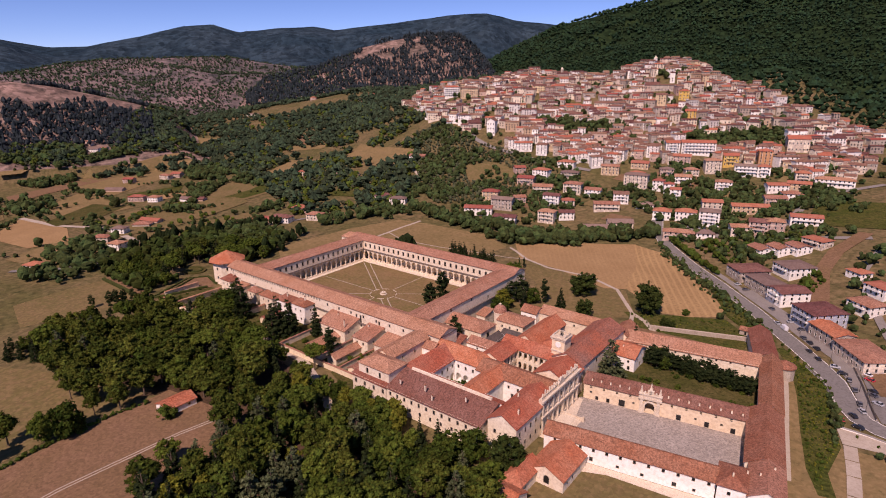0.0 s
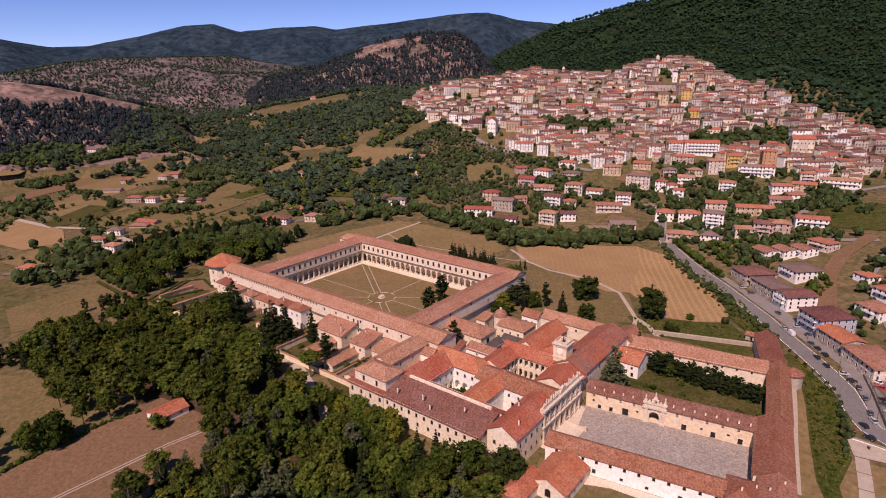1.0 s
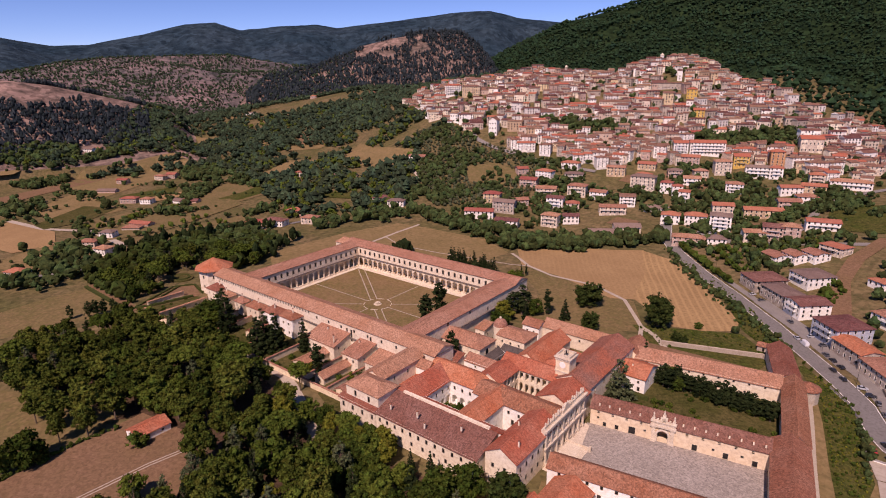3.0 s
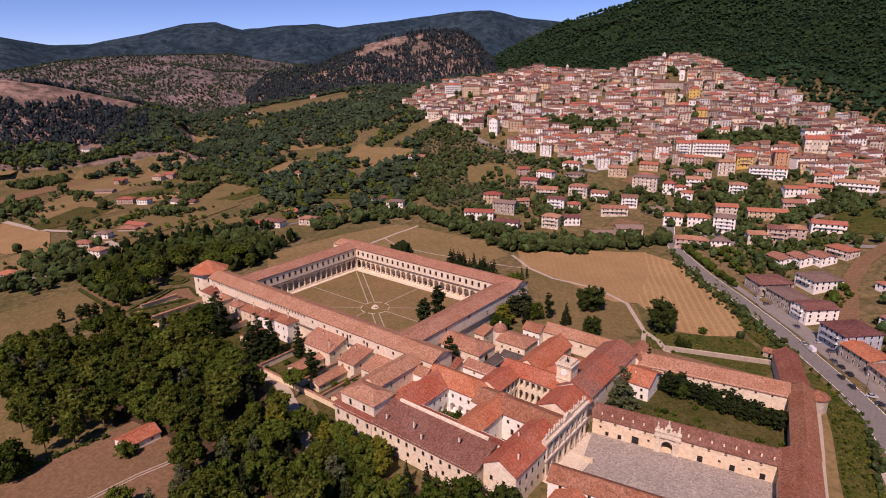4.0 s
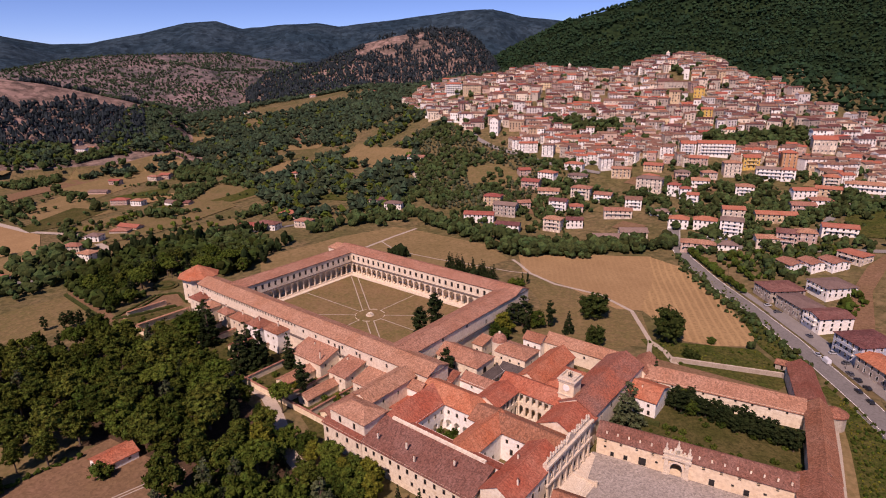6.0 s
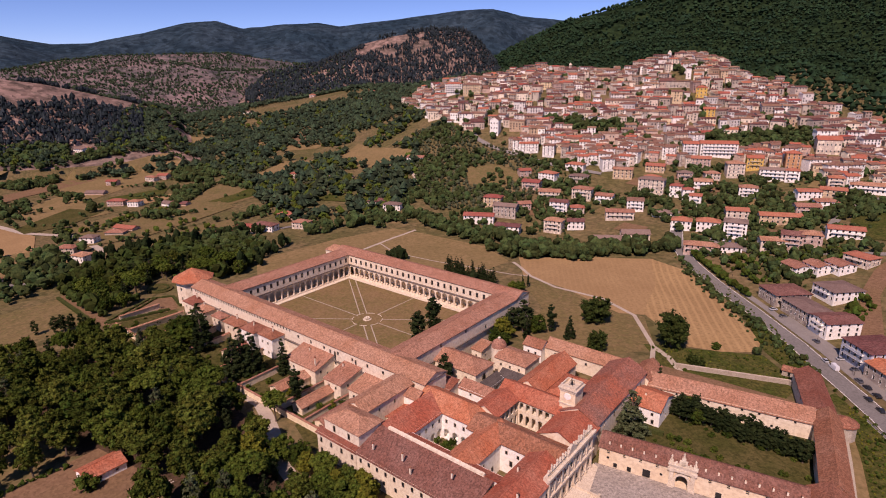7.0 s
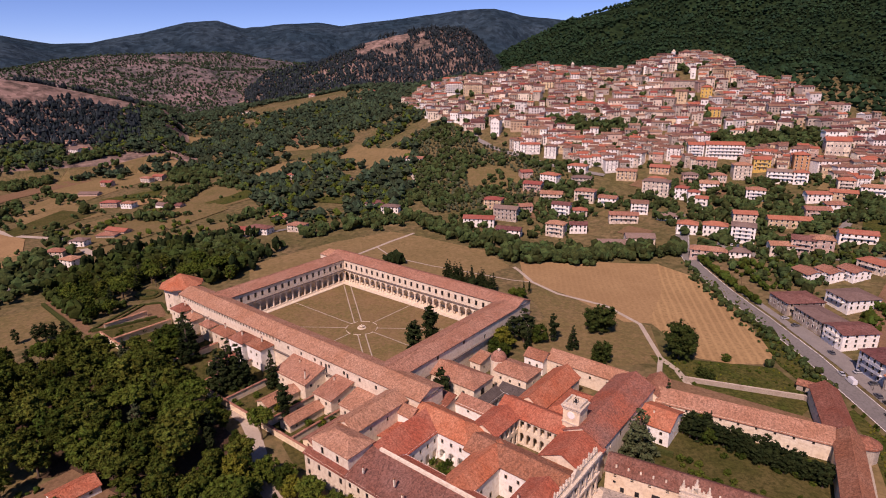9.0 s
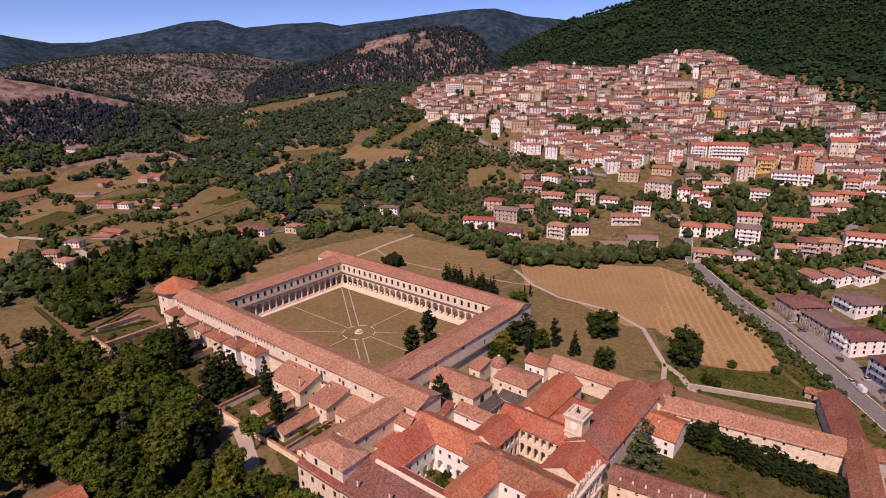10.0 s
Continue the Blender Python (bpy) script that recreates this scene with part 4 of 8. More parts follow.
ped = [(-3.0, 14.2), (3.0, 14.2), (2.6, 15.6), (1.4, 16.2), (1.0, 17.0), (0, 17.5), (-1.0, 17.0), (-1.4, 16.2), (-2.6, 15.6)]
s.face([tuple(m0 @ Vector((L / 2 + x, -0.1, z))) for x, z in ped])
s.face([tuple(m0 @ Vector((L / 2 + x, 0.7, z))) for x, z in reversed(ped)])
for (ax, az), (bx, bz) in zip(ped, ped[1:] + ped[:1]):
    s.face([tuple(m0 @ Vector(p)) for p in ((L / 2 + ax, 0.7, az), (L / 2 + bx, 0.7, bz), (L / 2 + bx, -0.1, bz), (L / 2 + ax, -0.1, az))])
part("pediment", s.mesh("pediment", STONE), fr, label="curved stone pediment")
STATUE = turned([(0.45, 0), (0.45, 0.5), (0.35, 0.55), (0.42, 0.9), (0.30, 1.6), (0.40, 2.0), (0.34, 2.3), (0.13, 2.42), (0.2, 2.6), (0.17, 2.8), (0, 2.9)], STONE, "statue", 10)
SR = random.Random(3)
for k in range(17):
    if k == 8:
        continue
    o = new("statue", STATUE)
    g = SR.uniform(0.62, 0.9) if k % 2 else SR.uniform(0.4, 0.55)
    o.matrix_world = fr.matrix_world @ m0 @ pose(0.9 + (L - 1.8) * k / 16, 0.45, 15.44) @ Matrix.Diagonal((SR.uniform(0.75, 1.1), SR.uniform(0.75, 1.1), g, 1))
    tagged(o, "weathered pale stone statue on the church front", "statue", "statues on the front")
# carved panels, window hoods, brackets and scrolls that break up the front
for k in range(bays):
    u = L * (k + 0.5) / bays
    s = Soup()
    s.box(u - 1.1, u + 1.1, -0.28, 0.02, 11.5, 11.8, 0, m0)
    s.face([tuple(m0 @ Vector(p)) for p in ((u - 1.1, -0.28, 11.8), (u + 1.1, -0.28, 11.8), (u, -0.28, 12.5))])
    for sx in (-1, 1):
        s.box(u + sx * 0.85 - 0.14, u + sx * 0.85 + 0.14, -0.22, 0.02, 8.9, 11.5, 0, m0)
    s.box(u - 0.9, u + 0.9, -0.2, 0.02, 8.5, 8.9, 0, m0)
    part("window_hood", s.mesh("window_hood", STONE), fr, label="carved stone window surround with small gable")
    if k != 3:
        s = Soup()
        s.box(u - 0.8, u + 0.8, -0.22, 0.02, 5.2, 5.9, 0, m0)
        s.box(u - 1.0, u + 1.0, -0.3, 0.02, 4.85, 5.05, 0, m0)
        part("relief_panel", s.mesh("relief_panel", STONE), fr, label="carved stone relief panel")
for k in range(22):
    s = Soup()
    x = L * (k + 0.5) / 22
    s.box(x - 0.16, x + 0.16, -0.75, 0.02, 12.9, 13.3, 0, m0)
    s.box(x - 0.13, x + 0.13, -0.5, 0.02, 12.55, 12.9, 0, m0)
    part("bracket", s.mesh("bracket", STONE), fr)

# ---------------------------------------------------------------- forecourt
FK = dict(turn=FT, about=FA)
gate_w = [(3.0 + 5.2 * k, 5.2, 0.85, 0.95) for k in range(11) if not 4 <= k <= 5]
gate_d = [(5.5, 0.3, 1.2, 1.7), (10, 0.3, 1.3, 1.8), (15.5, 0.2, 2.4, 2.9), (37, 0.2, 1.7, 2.4), (43, 2.2, 0.8, 0.8), (47, 0.2, 1.6, 2.3), (52, 2.4, 0.9, 0.8), (56, 0.2, 1.6, 2.2), (3, 3.0, 0.8, 0.8), (20, 2.6, 0.8, 0.8)]
building("gate_wing", "ochre gate wing with a row of pale chimneys", "building", 0, 60, 0, 9.5, 7.2, 10.0, "x", wall=WALL_OCHRE, roof=ROOF_DARK, holes={"s": gate_w + gate_d + [(26.2, 0.0, 3.6, 4.9, "a")], "n": win(9, 60, 4.6, 0.8, 0.9, 4)}, gallery={"s": [(5.5, 5.6, 0)]}, foot=1,
         chimneys=[(3 + 3.7 * k, 1.3, 0.9) for k in range(16) if not 5 <= k <= 7], **FK)
po = thing("portal", (0, 0, 0), "carved white stone portal with statues around an arched gate", "portal", turn=FT)
po.matrix_world = pose(*FA, 0, 0, 0, FT) @ pose(26.2, -0.05, 0)
s = Soup()
for sx in (-1, 1):
    s = Soup()
    s.box(sx * 3.2 - 0.9, sx * 3.2 + 0.9, -0.9, 0, 0, 0.9)
    s.box(sx * 3.2 - 0.65, sx * 3.2 + 0.65, -0.7, 0, 0.9, 6.2)
    s.box(sx * 3.2 - 0.85, sx * 3.2 + 0.85, -0.85, 0, 5.9, 6.3)
    part("pier", s.mesh("pier", STONE), po)

s = Soup()
arc = [(-1.8 * math.cos(math.pi * k / 10), 3.1 + 1.8 * math.sin(math.pi * k / 10)) for k in range(11)]
out = [(-2.55 * math.cos(math.pi * k / 10), 3.1 + 2.55 * math.sin(math.pi * k / 10)) for k in range(11)]
arc, out = [(-1.8, 0)] + arc + [(1.8, 0)], [(-2.55, 0)] + out + [(2.55, 0)]
for k in range(len(arc) - 1):
    s.face([(*arc[k][:1], -0.45, arc[k][1]), (arc[k + 1][0], -0.45, arc[k + 1][1]), (out[k + 1][0], -0.45, out[k + 1][1]), (out[k][0], -0.45, out[k][1])])
    s.face([(out[k][0], -0.45, out[k][1]), (out[k + 1][0], -0.45, out[k + 1][1]), (out[k + 1][0], 0, out[k + 1][1]), (out[k][0], 0, out[k][1])])
    s.face([(arc[k + 1][0], -0.45, arc[k + 1][1]), (arc[k][0], -0.45, arc[k][1]), (arc[k][0], 0, arc[k][1]), (arc[k + 1][0], 0, arc[k + 1][1])])
part("archivolt", s.mesh("archivolt", STONE), po, label="white stone arch surround")
s = Soup()
s.box(-4.4, 4.4, -1.0, 0.6, 6.3, 7.1)
s.box(-4.1, 4.1, -0.7, 0.6, 7.1, 8.2)
s.box(-4.4, 4.4, -0.95, 0.7, 8.2, 8.6)
part("attic", s.mesh("attic", STONE), po)
s = Soup()
for x0, x1, z in ((-4.0, -3.0, 9.6), (3.0, 4.0, 9.6), (-1.2, 1.2, 10.2), (-0.6, 0.6, 11.2), (-2.4, -1.8, 9.4), (1.8, 2.4, 9.4)):
    s.box(x0, x1, -0.5, 0.4, 8.6, z)
part("crest", s.mesh("crest", STONE), po, label="stepped stone crest")
for x in (-3.5, 3.5, 0):
    o = new("statue", STATUE)
    o.matrix_world = po.matrix_world @ pose(x, -0.1, 9.6 if x else 11.2) @ Matrix.Diagonal((0.8, 0.8, 0.75, 1))
    tagged(o, "small weathered stone figure on the portal", "statue", "statues on the portal")
building("side_wing", "side wing with weathered red tile roof beside the forecourt", "building", 60.1, 71.6, -26, 9.5, 7.4, 10.8, "y", wall=WALL, roof=ROOF, holes={"w": [(32, 0.2, 2.2, 3.0), (10, 4.5, 0.9, 1.0), (18, 4.5, 0.9, 1.0)], "e": win(5, 35, 4.4, 0.9, 1.2, 5)}, foot=1.5, **FK)
building("side_wing", "long side wing with weathered red and grey tile roof", "building", 63.7, 71.9, 9.6, 56, 7.3, 10.5, "y", wall=WALL, roof=ROOF, holes={"w": [(20, 4.5, 0.9, 1.0), (32, 4.5, 0.9, 1.0), (26, 1, 1, 1.8)], "e": win(6, 46, 4.4, 0.9, 1.2, 5)}, foot=1.5, **FK)
rot = lambda u, v: (FA[0] + math.cos(radians(FT)) * u - math.sin(radians(FT)) * v, FA[1] + math.sin(radians(FT)) * u + math.cos(radians(FT)) * v)
building("side_wing", "narrow end of the side wing with red tile roof", "building", -4.7, 4.7, -16, 16, 7.1, 9.9, "y", wall=WALL, roof=ROOF, holes={"w": win(4, 32, 4.4, 0.9, 1.2, 5), "n": [(5, 4, 1, 1.4)]}, foot=1.5, turn=FT + 6.4, about=rot(64.5, 72.6))
bu = polygon_tower("corner_bastion", "round corner bastion with low tiled roof", 211.2, 33.6, 4.2, 12, 6.4, 8.6, STONE_OLD, ROOF, 0.5, 0, 0)
building("garden_wing", "long pale garden wing with narrow tile roof", "building", 7, 63.6, 48.4, 54.8, 6.9, 9.5, "x", "shed0", wall=WALL, roof=ROOF_PALE, holes={"s": win(9, 56, 5.0, 0.75, 0.9, 5) + [(16, 1.2, 0.9, 1.4), (31, 1.0, 1.0, 1.7), (44, 1.2, 0.8, 1.0)], "n": win(7, 53, 4.8, 0.8, 0.9, 5)}, foot=1.5, **FK)
building("south_wing", "long white south wing with dark red tile roof", "building", -3.3, 52.6, -41.0, -32.4, 7.2, 9.8, "x", wall=WALL_WHITE, roof=ROOF, holes={"s": win(12, 58, 5.0, 0.9, 1.2, 4) + [(8, 1, 1.3, 2.0), (17, 1.2, 1.2, 1.6), (26, 1.4, 1, 1), (34, 1.2, 1, 1), (44, 1, 1.3, 1.5), (50, 1.2, 0.9, 1)], "n": win(10, 58, 4.6, 0.8, 0.9, 4), "w": [(4, 0.5, 2, 3)]}, foot=1.5, **FK)
building("gatehouse", "gatehouse with arched entrance and tiled roof", "building", 53.0, 61.2, -43.2, -31.2, 8.4, 10.6, "y", "hip", wall=WALL_WHITE, roof=ROOF, holes={"s": [(3.4, 0.2, 2.6, 3.6, "w"), (3.4, 5.2, 0.9, 1.2), (8.5, 5.2, 0.9, 1.2)]}, foot=1.5, chimneys=[(4, 3, 1), (8, 9, 1)], **FK)
building("side_wing", "end block of the side wing with weathered tile roof", "building", 61.5, 71.6, -43.5, -26.3, 7.6, 10.4, "y", wall=WALL_WHITE, roof=ROOF_PALE, holes={"s": [(3, 5.0, 0.9, 1.2), (7.4, 1.6, 0.9, 1.2)], "e": win(3, 17, 4.4, 0.9, 1.2, 3)}, foot=1.5, chimneys=[(3, 9, 0.9), (7, 14, 0.9)], **FK)
slab("forecourt", "forecourt paved with grey cobbles", "paving", [rot(-3, -32.3), rot(60, -32.3), rot(60, -0.1), rot(-1, -0.1)], -0.5, 0.06, COBBLE)
slab("pavement", "pale stone paving below the church front", "paving", [(147.2, -69), (151, -69), (152.6, -50), (149.2, -36), (147.2, -35)], -0.5, 0.10, STONE)
st = thing("terrace_stair", (147.3, -59.2, 0), "pale stone terrace with low balustrade before the church front", "stairs", turn=0)
for k in range(5):
    s = Soup()
    s.box(0.2, 8.2 - 0.5 * k, -8 + 0.4 * k, 8.6, 0.06 + 0.17 * k, 0.06 + 0.17 * (k + 1))
    part("step", s.mesh("step", STONE), st)
for y in (-8.3, 8.6):
    s = Soup()
    s.box(0.2, 8.8, y, y + 0.5, 0.06, 1.5)
    s.box(8.4, 9.2, y - 0.2, y + 0.7, 0.06, 2.1)
    part("balustrade", s.mesh("balustrade", STONE), st)
slab("garden_lawn", "rough green lawn between the forecourt wings", "lawn", [rot(0, 9.6), rot(63.6, 9.6), rot(63.6, 48.3), rot(0, 48.3)], -0.5, 0.05, GRASS)
slab("garden_lawn", "dry orchard ground behind the garden wing", "lawn", [rot(7, 55), rot(60, 55), rot(60, 74), rot(7, 80)], -0.5, 0.20, EARTH)
# service house below the south wing
building("service_house", "plastered service house with bright red tile roof", "house", 155.2, 168.2, -91.5, -74.6, 4.8, 8.0, "y", "gable", roof=ROOF_NEW, wall=WALL, holes={"e": [(3, 1.6, 0.9, 1.2), (7, 1.4, 0.9, 1.4), (12, 1.6, 0.9, 1.2)], "s": [(7.0, 1.2, 2.0, 3.0, "w"), (3.0, 2.2, 0.9, 1.2)]}, foot=3)
building("service_house", "low service wing with red hipped tile roof", "house", 151.0, 158.5, -101.5, -88, 4.6, 7.2, "y", "hip0", roof=ROOF_NEW, wall=WALL, holes={"s": [(3, 1.6, 0.9, 1.2)], "e": [(3, 1.6, 0.9, 1.2)]}, foot=3)
building("service_house", "small outhouse with red tile roof", "house", 151.5, 161.0, -112.5, -101.8, 4.2, 6.8, "x", "gable", roof=ROOF_NEW, wall=WALL, holes={"e": [(4, 1.4, 0.9, 1.2)]}, foot=3)
slab("pavement", "rough pale stone apron below the south wing", "paving", [rot(12, -46.5), rot(20, -44.5), rot(53, -46.5), rot(53, -41.2), rot(12, -41.2)], -0.5, 0.12, STONE)


# ---------------------------------------------------------------- fields and roads
def patch(name, label, category, ring, mat, lift=0.25, step=9.0):
    """A field laid over the ground: a polygon cut into cells that follow the land."""
    bm = bmesh.new()
    bm.faces.new([bm.verts.new((x, y, 0)) for x, y in ring])
    for axis in (0, 1):
        lo, hi = min(p[axis] for p in ring), max(p[axis] for p in ring)
        n = max(1, int((hi - lo) / step))
        for k in range(1, n):
            co, no = Vector((0, 0, 0)), Vector((0, 0, 0))
            co[axis], no[axis] = lo + (hi - lo) * k / n, 1
            bmesh.ops.bisect_plane(bm, geom=bm.verts[:] + bm.edges[:] + bm.faces[:], plane_co=co, plane_no=no)
    bmesh.ops.recalc_face_normals(bm, faces=bm.faces[:])
    X = np.array([v.co.x for v in bm.verts])
    Y = np.array([v.co.y for v in bm.verts])
    for v, z in zip(bm.verts, land(X, Y)):
        v.co.z = z + lift
    if sum(f.normal.z for f in bm.faces) < 0:
        bmesh.ops.reverse_faces(bm, faces=bm.faces[:])
    me = bpy.data.meshes.new(name)
    bm.to_mesh(me)
    bm.free()
    me.materials.append(mat)
    return tagged(new(name, me), label, category, kind="structure")


def furrowed(name, a, b, c, angle, wave=5.0, deep=0.3):
    """Field soil with faint mower lines at an angle."""
    m = material(name, a, b, c, 0.04, 0.6, 0.95, 0.2)
    nt, N = m.node_tree, m.node_tree.nodes
    geo, mp, wv, mx = N.new("ShaderNodeNewGeometry"), N.new("ShaderNodeMapping"), N.new("ShaderNodeTexWave"), N.new("ShaderNodeMix")
    mp.inputs["Rotation"].default_value = (0, 0, radians(angle))
    wv.inputs["Scale"].default_value, wv.inputs["Distortion"].default_value = 0.314 / wave, 2.6
    wv.inputs["Detail"].default_value, wv.inputs["Detail Scale"].default_value = 3.0, 0.25
    nt.links.new(geo.outputs["Position"], mp.inputs["Vector"])
    nt.links.new(mp.outputs[0], wv.inputs["Vector"])
    mx.data_type = "RGBA"
    mx.inputs["B"].default_value = (*[v * 1.30 for v in a], 1)
    bsdf = N["Principled BSDF"]
    old = bsdf.inputs["Base Color"].links[0].from_socket
    mr = N.new("ShaderNodeMapRange")
    mr.inputs["From Min"].default_value, mr.inputs["To Max"].default_value = 0.5, deep
    nt.links.new(wv.outputs["Fac"], mr.inputs["Value"])
    nt.links.new(mr.outputs[0], mx.inputs["Factor"])
    nt.links.new(old, mx.inputs["A"])
    nt.links.new(mx.outputs["Result"], bsdf.inputs["Base Color"])
    return m


WHEAT_A = furrowed("mown_stubble", (0.345, 0.222, 0.106), (0.290, 0.182, 0.086), (0.245, 0.150, 0.070), 148, 3.4, 0.12)
WHEAT_B = furrowed("raked_stubble", (0.365, 0.235, 0.108), (0.300, 0.188, 0.086), (0.215, 0.135, 0.062), 153, 4.0, 0.4)
TAN = material("tan_pasture", (0.260, 0.176, 0.084), (0.205, 0.146, 0.064), (0.155, 0.118, 0.050), 0.03, 0.3, 0.95, 0.2, cell=1.2, speck=0.15)
OLIVE_G = material("olive_green_pasture", (0.180, 0.130, 0.058), (0.136, 0.112, 0.043), (0.215, 0.145, 0.072), 0.03, 0.3, 0.95, 0.2, cell=1.2, speck=0.18)
VERGE = material("weedy_green_verge", (0.060, 0.075, 0.015), (0.106, 0.093, 0.028), (0.029, 0.039, 0.010), 0.08, 0.5, 0.95, 0.8, cell=0.8, speck=0.30)
patch("wheat_field", "mown wheat stubble beyond the abbey", "field", [(10, 140), (55, 172), (88, 188), (107, 142), (116, 96), (104, 90), (62, 106), (31, 111)], WHEAT_A, 0.12)
patch("wheat_field", "raked wheat stubble with curved mower lines", "field", [(87, 187), (112, 178), (140, 149), (158, 122), (172, 98), (174, 86), (160, 76), (146, 72), (114.6, 97.5), (105.6, 142)], WHEAT_B, 0.16)
patch("meadow", "dry tan meadow between cloister and stubble", "field", [(28, 109), (62, 104), (117, 93), (135, 60), (112, 32), (72, 30), (69, 70)], OLIVE_G, 0.10)
patch("meadow", "dry tan meadow behind the cloister", "field", [(-138, 26), (-131, 96), (-112, 140), (-86, 144), (-23, 147), (9, 129), (6, 100), (-30, 70), (-75, 62), (-104, 4)], TAN, 0.10)
LITTER = material("wood_floor_litter", (0.105, 0.062, 0.040), (0.070, 0.046, 0.028), (0.045, 0.036, 0.018), 0.08, 0.7, 0.95, 0.3, cell=0.9, speck=0.25)
patch("wood_floor", "brown leaf litter under the park wood", "ground", [(-95, -148), (-88, -116), (-80, -102), (-57, -92), (-6, -88), (31, -92), (72, -106), (112, -97), (133, -96), (150, -100), (156, -126), (130, -160), (80, -182), (61, -178), (61, -150), (44, -130), (8, -136), (-4, -150), (-40, -154), (-62, -157)], LITTER, 0.07)
patch("meadow", "mown meadow with hedges", "field", [(-182, -116), (-180, -87), (-122, -92), (-112, -100), (-134, -150), (-180, -140)], OLIVE_G, 0.1)
patch("meadow", "small green lawn beside the prior's house", "field", [(43, -74), (54, -74), (66, -84), (66, -90), (49, -84)], GRASS, 0.12)
patch("meadow", "dry brown meadow beside the pine wood", "field", [(-20, -205), (8, -200), (4, -136), (41, -130), (66, -150), (60, -185), (40, -215), (0, -240)], EARTH, 0.12)
patch("meadow", "worn green meadow behind a hedge", "field", [(-90, -175), (-2, -140), (4, -200), (-24, -206), (-60, -240), (-120, -220)], OLIVE_G, 0.11)
patch("meadow", "brown clearing south of the forecourt", "field", [(150, -74), (206, -64), (216, -110), (186, -130), (160, -110)], OLIVE_G, 0.09)
patch("verge", "overgrown green verge below the road", "verge", [(176, 88), (160, 122), (140, 152), (112, 182), (118, 184), (150, 152), (172, 122), (190, 92), (203, 70), (196, 66)], VERGE, 0.16)
patch("verge", "overgrown green slope beside the road", "verge", [(206, 66), (218, 49.5), (226, 38.6), (230.4, 22), (233, 4), (236.4, -10), (234.3, -29), (238, -42), (233, -43), (228, -30), (223.5, -8), (218.4, 20), (213.6, 41), (204, 62)], VERGE, 0.16)
patch("verge", "weedy ground between orchard and field", "verge", [(128, 62), (146, 70), (176, 84), (194, 64), (190, 44), (150, 38)], VERGE, 0.14)
patch("pavement", "strip of dry earth along the side wing", "pavement", [(213.5, 40), (218.6, 20), (223.4, -8), (237, -10), (258, -7), (300, -18), (300, -110), (236, -110), (226, -100), (221.0, -56), (217.6, -30), (211.4, 24)], TAN, 0.10)
for ring, mat, lab in (
    ([(-470, -48), (-375, -39), (-320, -57), (-324, -87), (-400, -95)], WHEAT_A, "golden stubble field by a lane"),
    ([(-632, 58), (-671, 231), (-607, 230), (-491, 38)], TAN, "pale ploughed field on the plain"),
    ([(-287, -18), (-270, 89), (-236, 73), (-239, -16)], OLIVE_G, "green pasture with a hedge"),
    ([(-441, 175), (-330, 171), (-325, 98), (-347, 61)], OLIVE_G, "green pasture among trees"),
    ([(-509, -17), (-561, 45), (-411, 40), (-408, -24)], TAN, "dry field beside a farm"),
    ([(-332, 313), (-314, 336), (-237, 315), (-243, 272), (-328, 279)], TAN, "bare tan field on the slope"),
    ([(-152, 291), (-125, 315), (-82, 302), (-88, 260), (-123, 261)], OLIVE_G, "grassy terrace below the town"),
    ([(-380, -20), (-395, 35), (-310, 60), (-295, -20)], OLIVE_G, "pasture beside the farm lane"),
    ([(-300, -110), (-330, -62), (-260, -50), (-250, -100)], TAN, "dry meadow by the lane"),
    ([(-560, -120), (-600, -30), (-480, -60), (-430, -130)], OLIVE_G, "wide meadow on the plain"),
    ([(-430, 210), (-460, 290), (-400, 300), (-380, 220)], TAN, "small tan field among woods"),
    ([(-520, 330), (-560, 400), (-490, 420), (-460, 350)], TAN, "small tan field among woods"),
    ([(60, 330), (40, 360), (75, 372), (100, 345)], EARTH, "bare brown slope below the town"),
    ([(110, 300), (96, 330), (140, 338), (150, 305)], TAN, "dry terraced slope below the town"),
    ([(190, 262), (186, 330), (240, 330), (250, 260)], VERGE, "bright green meadow beside the lane"),
):
    patch("meadow", lab, "field", ring, mat, 0.45, 12)

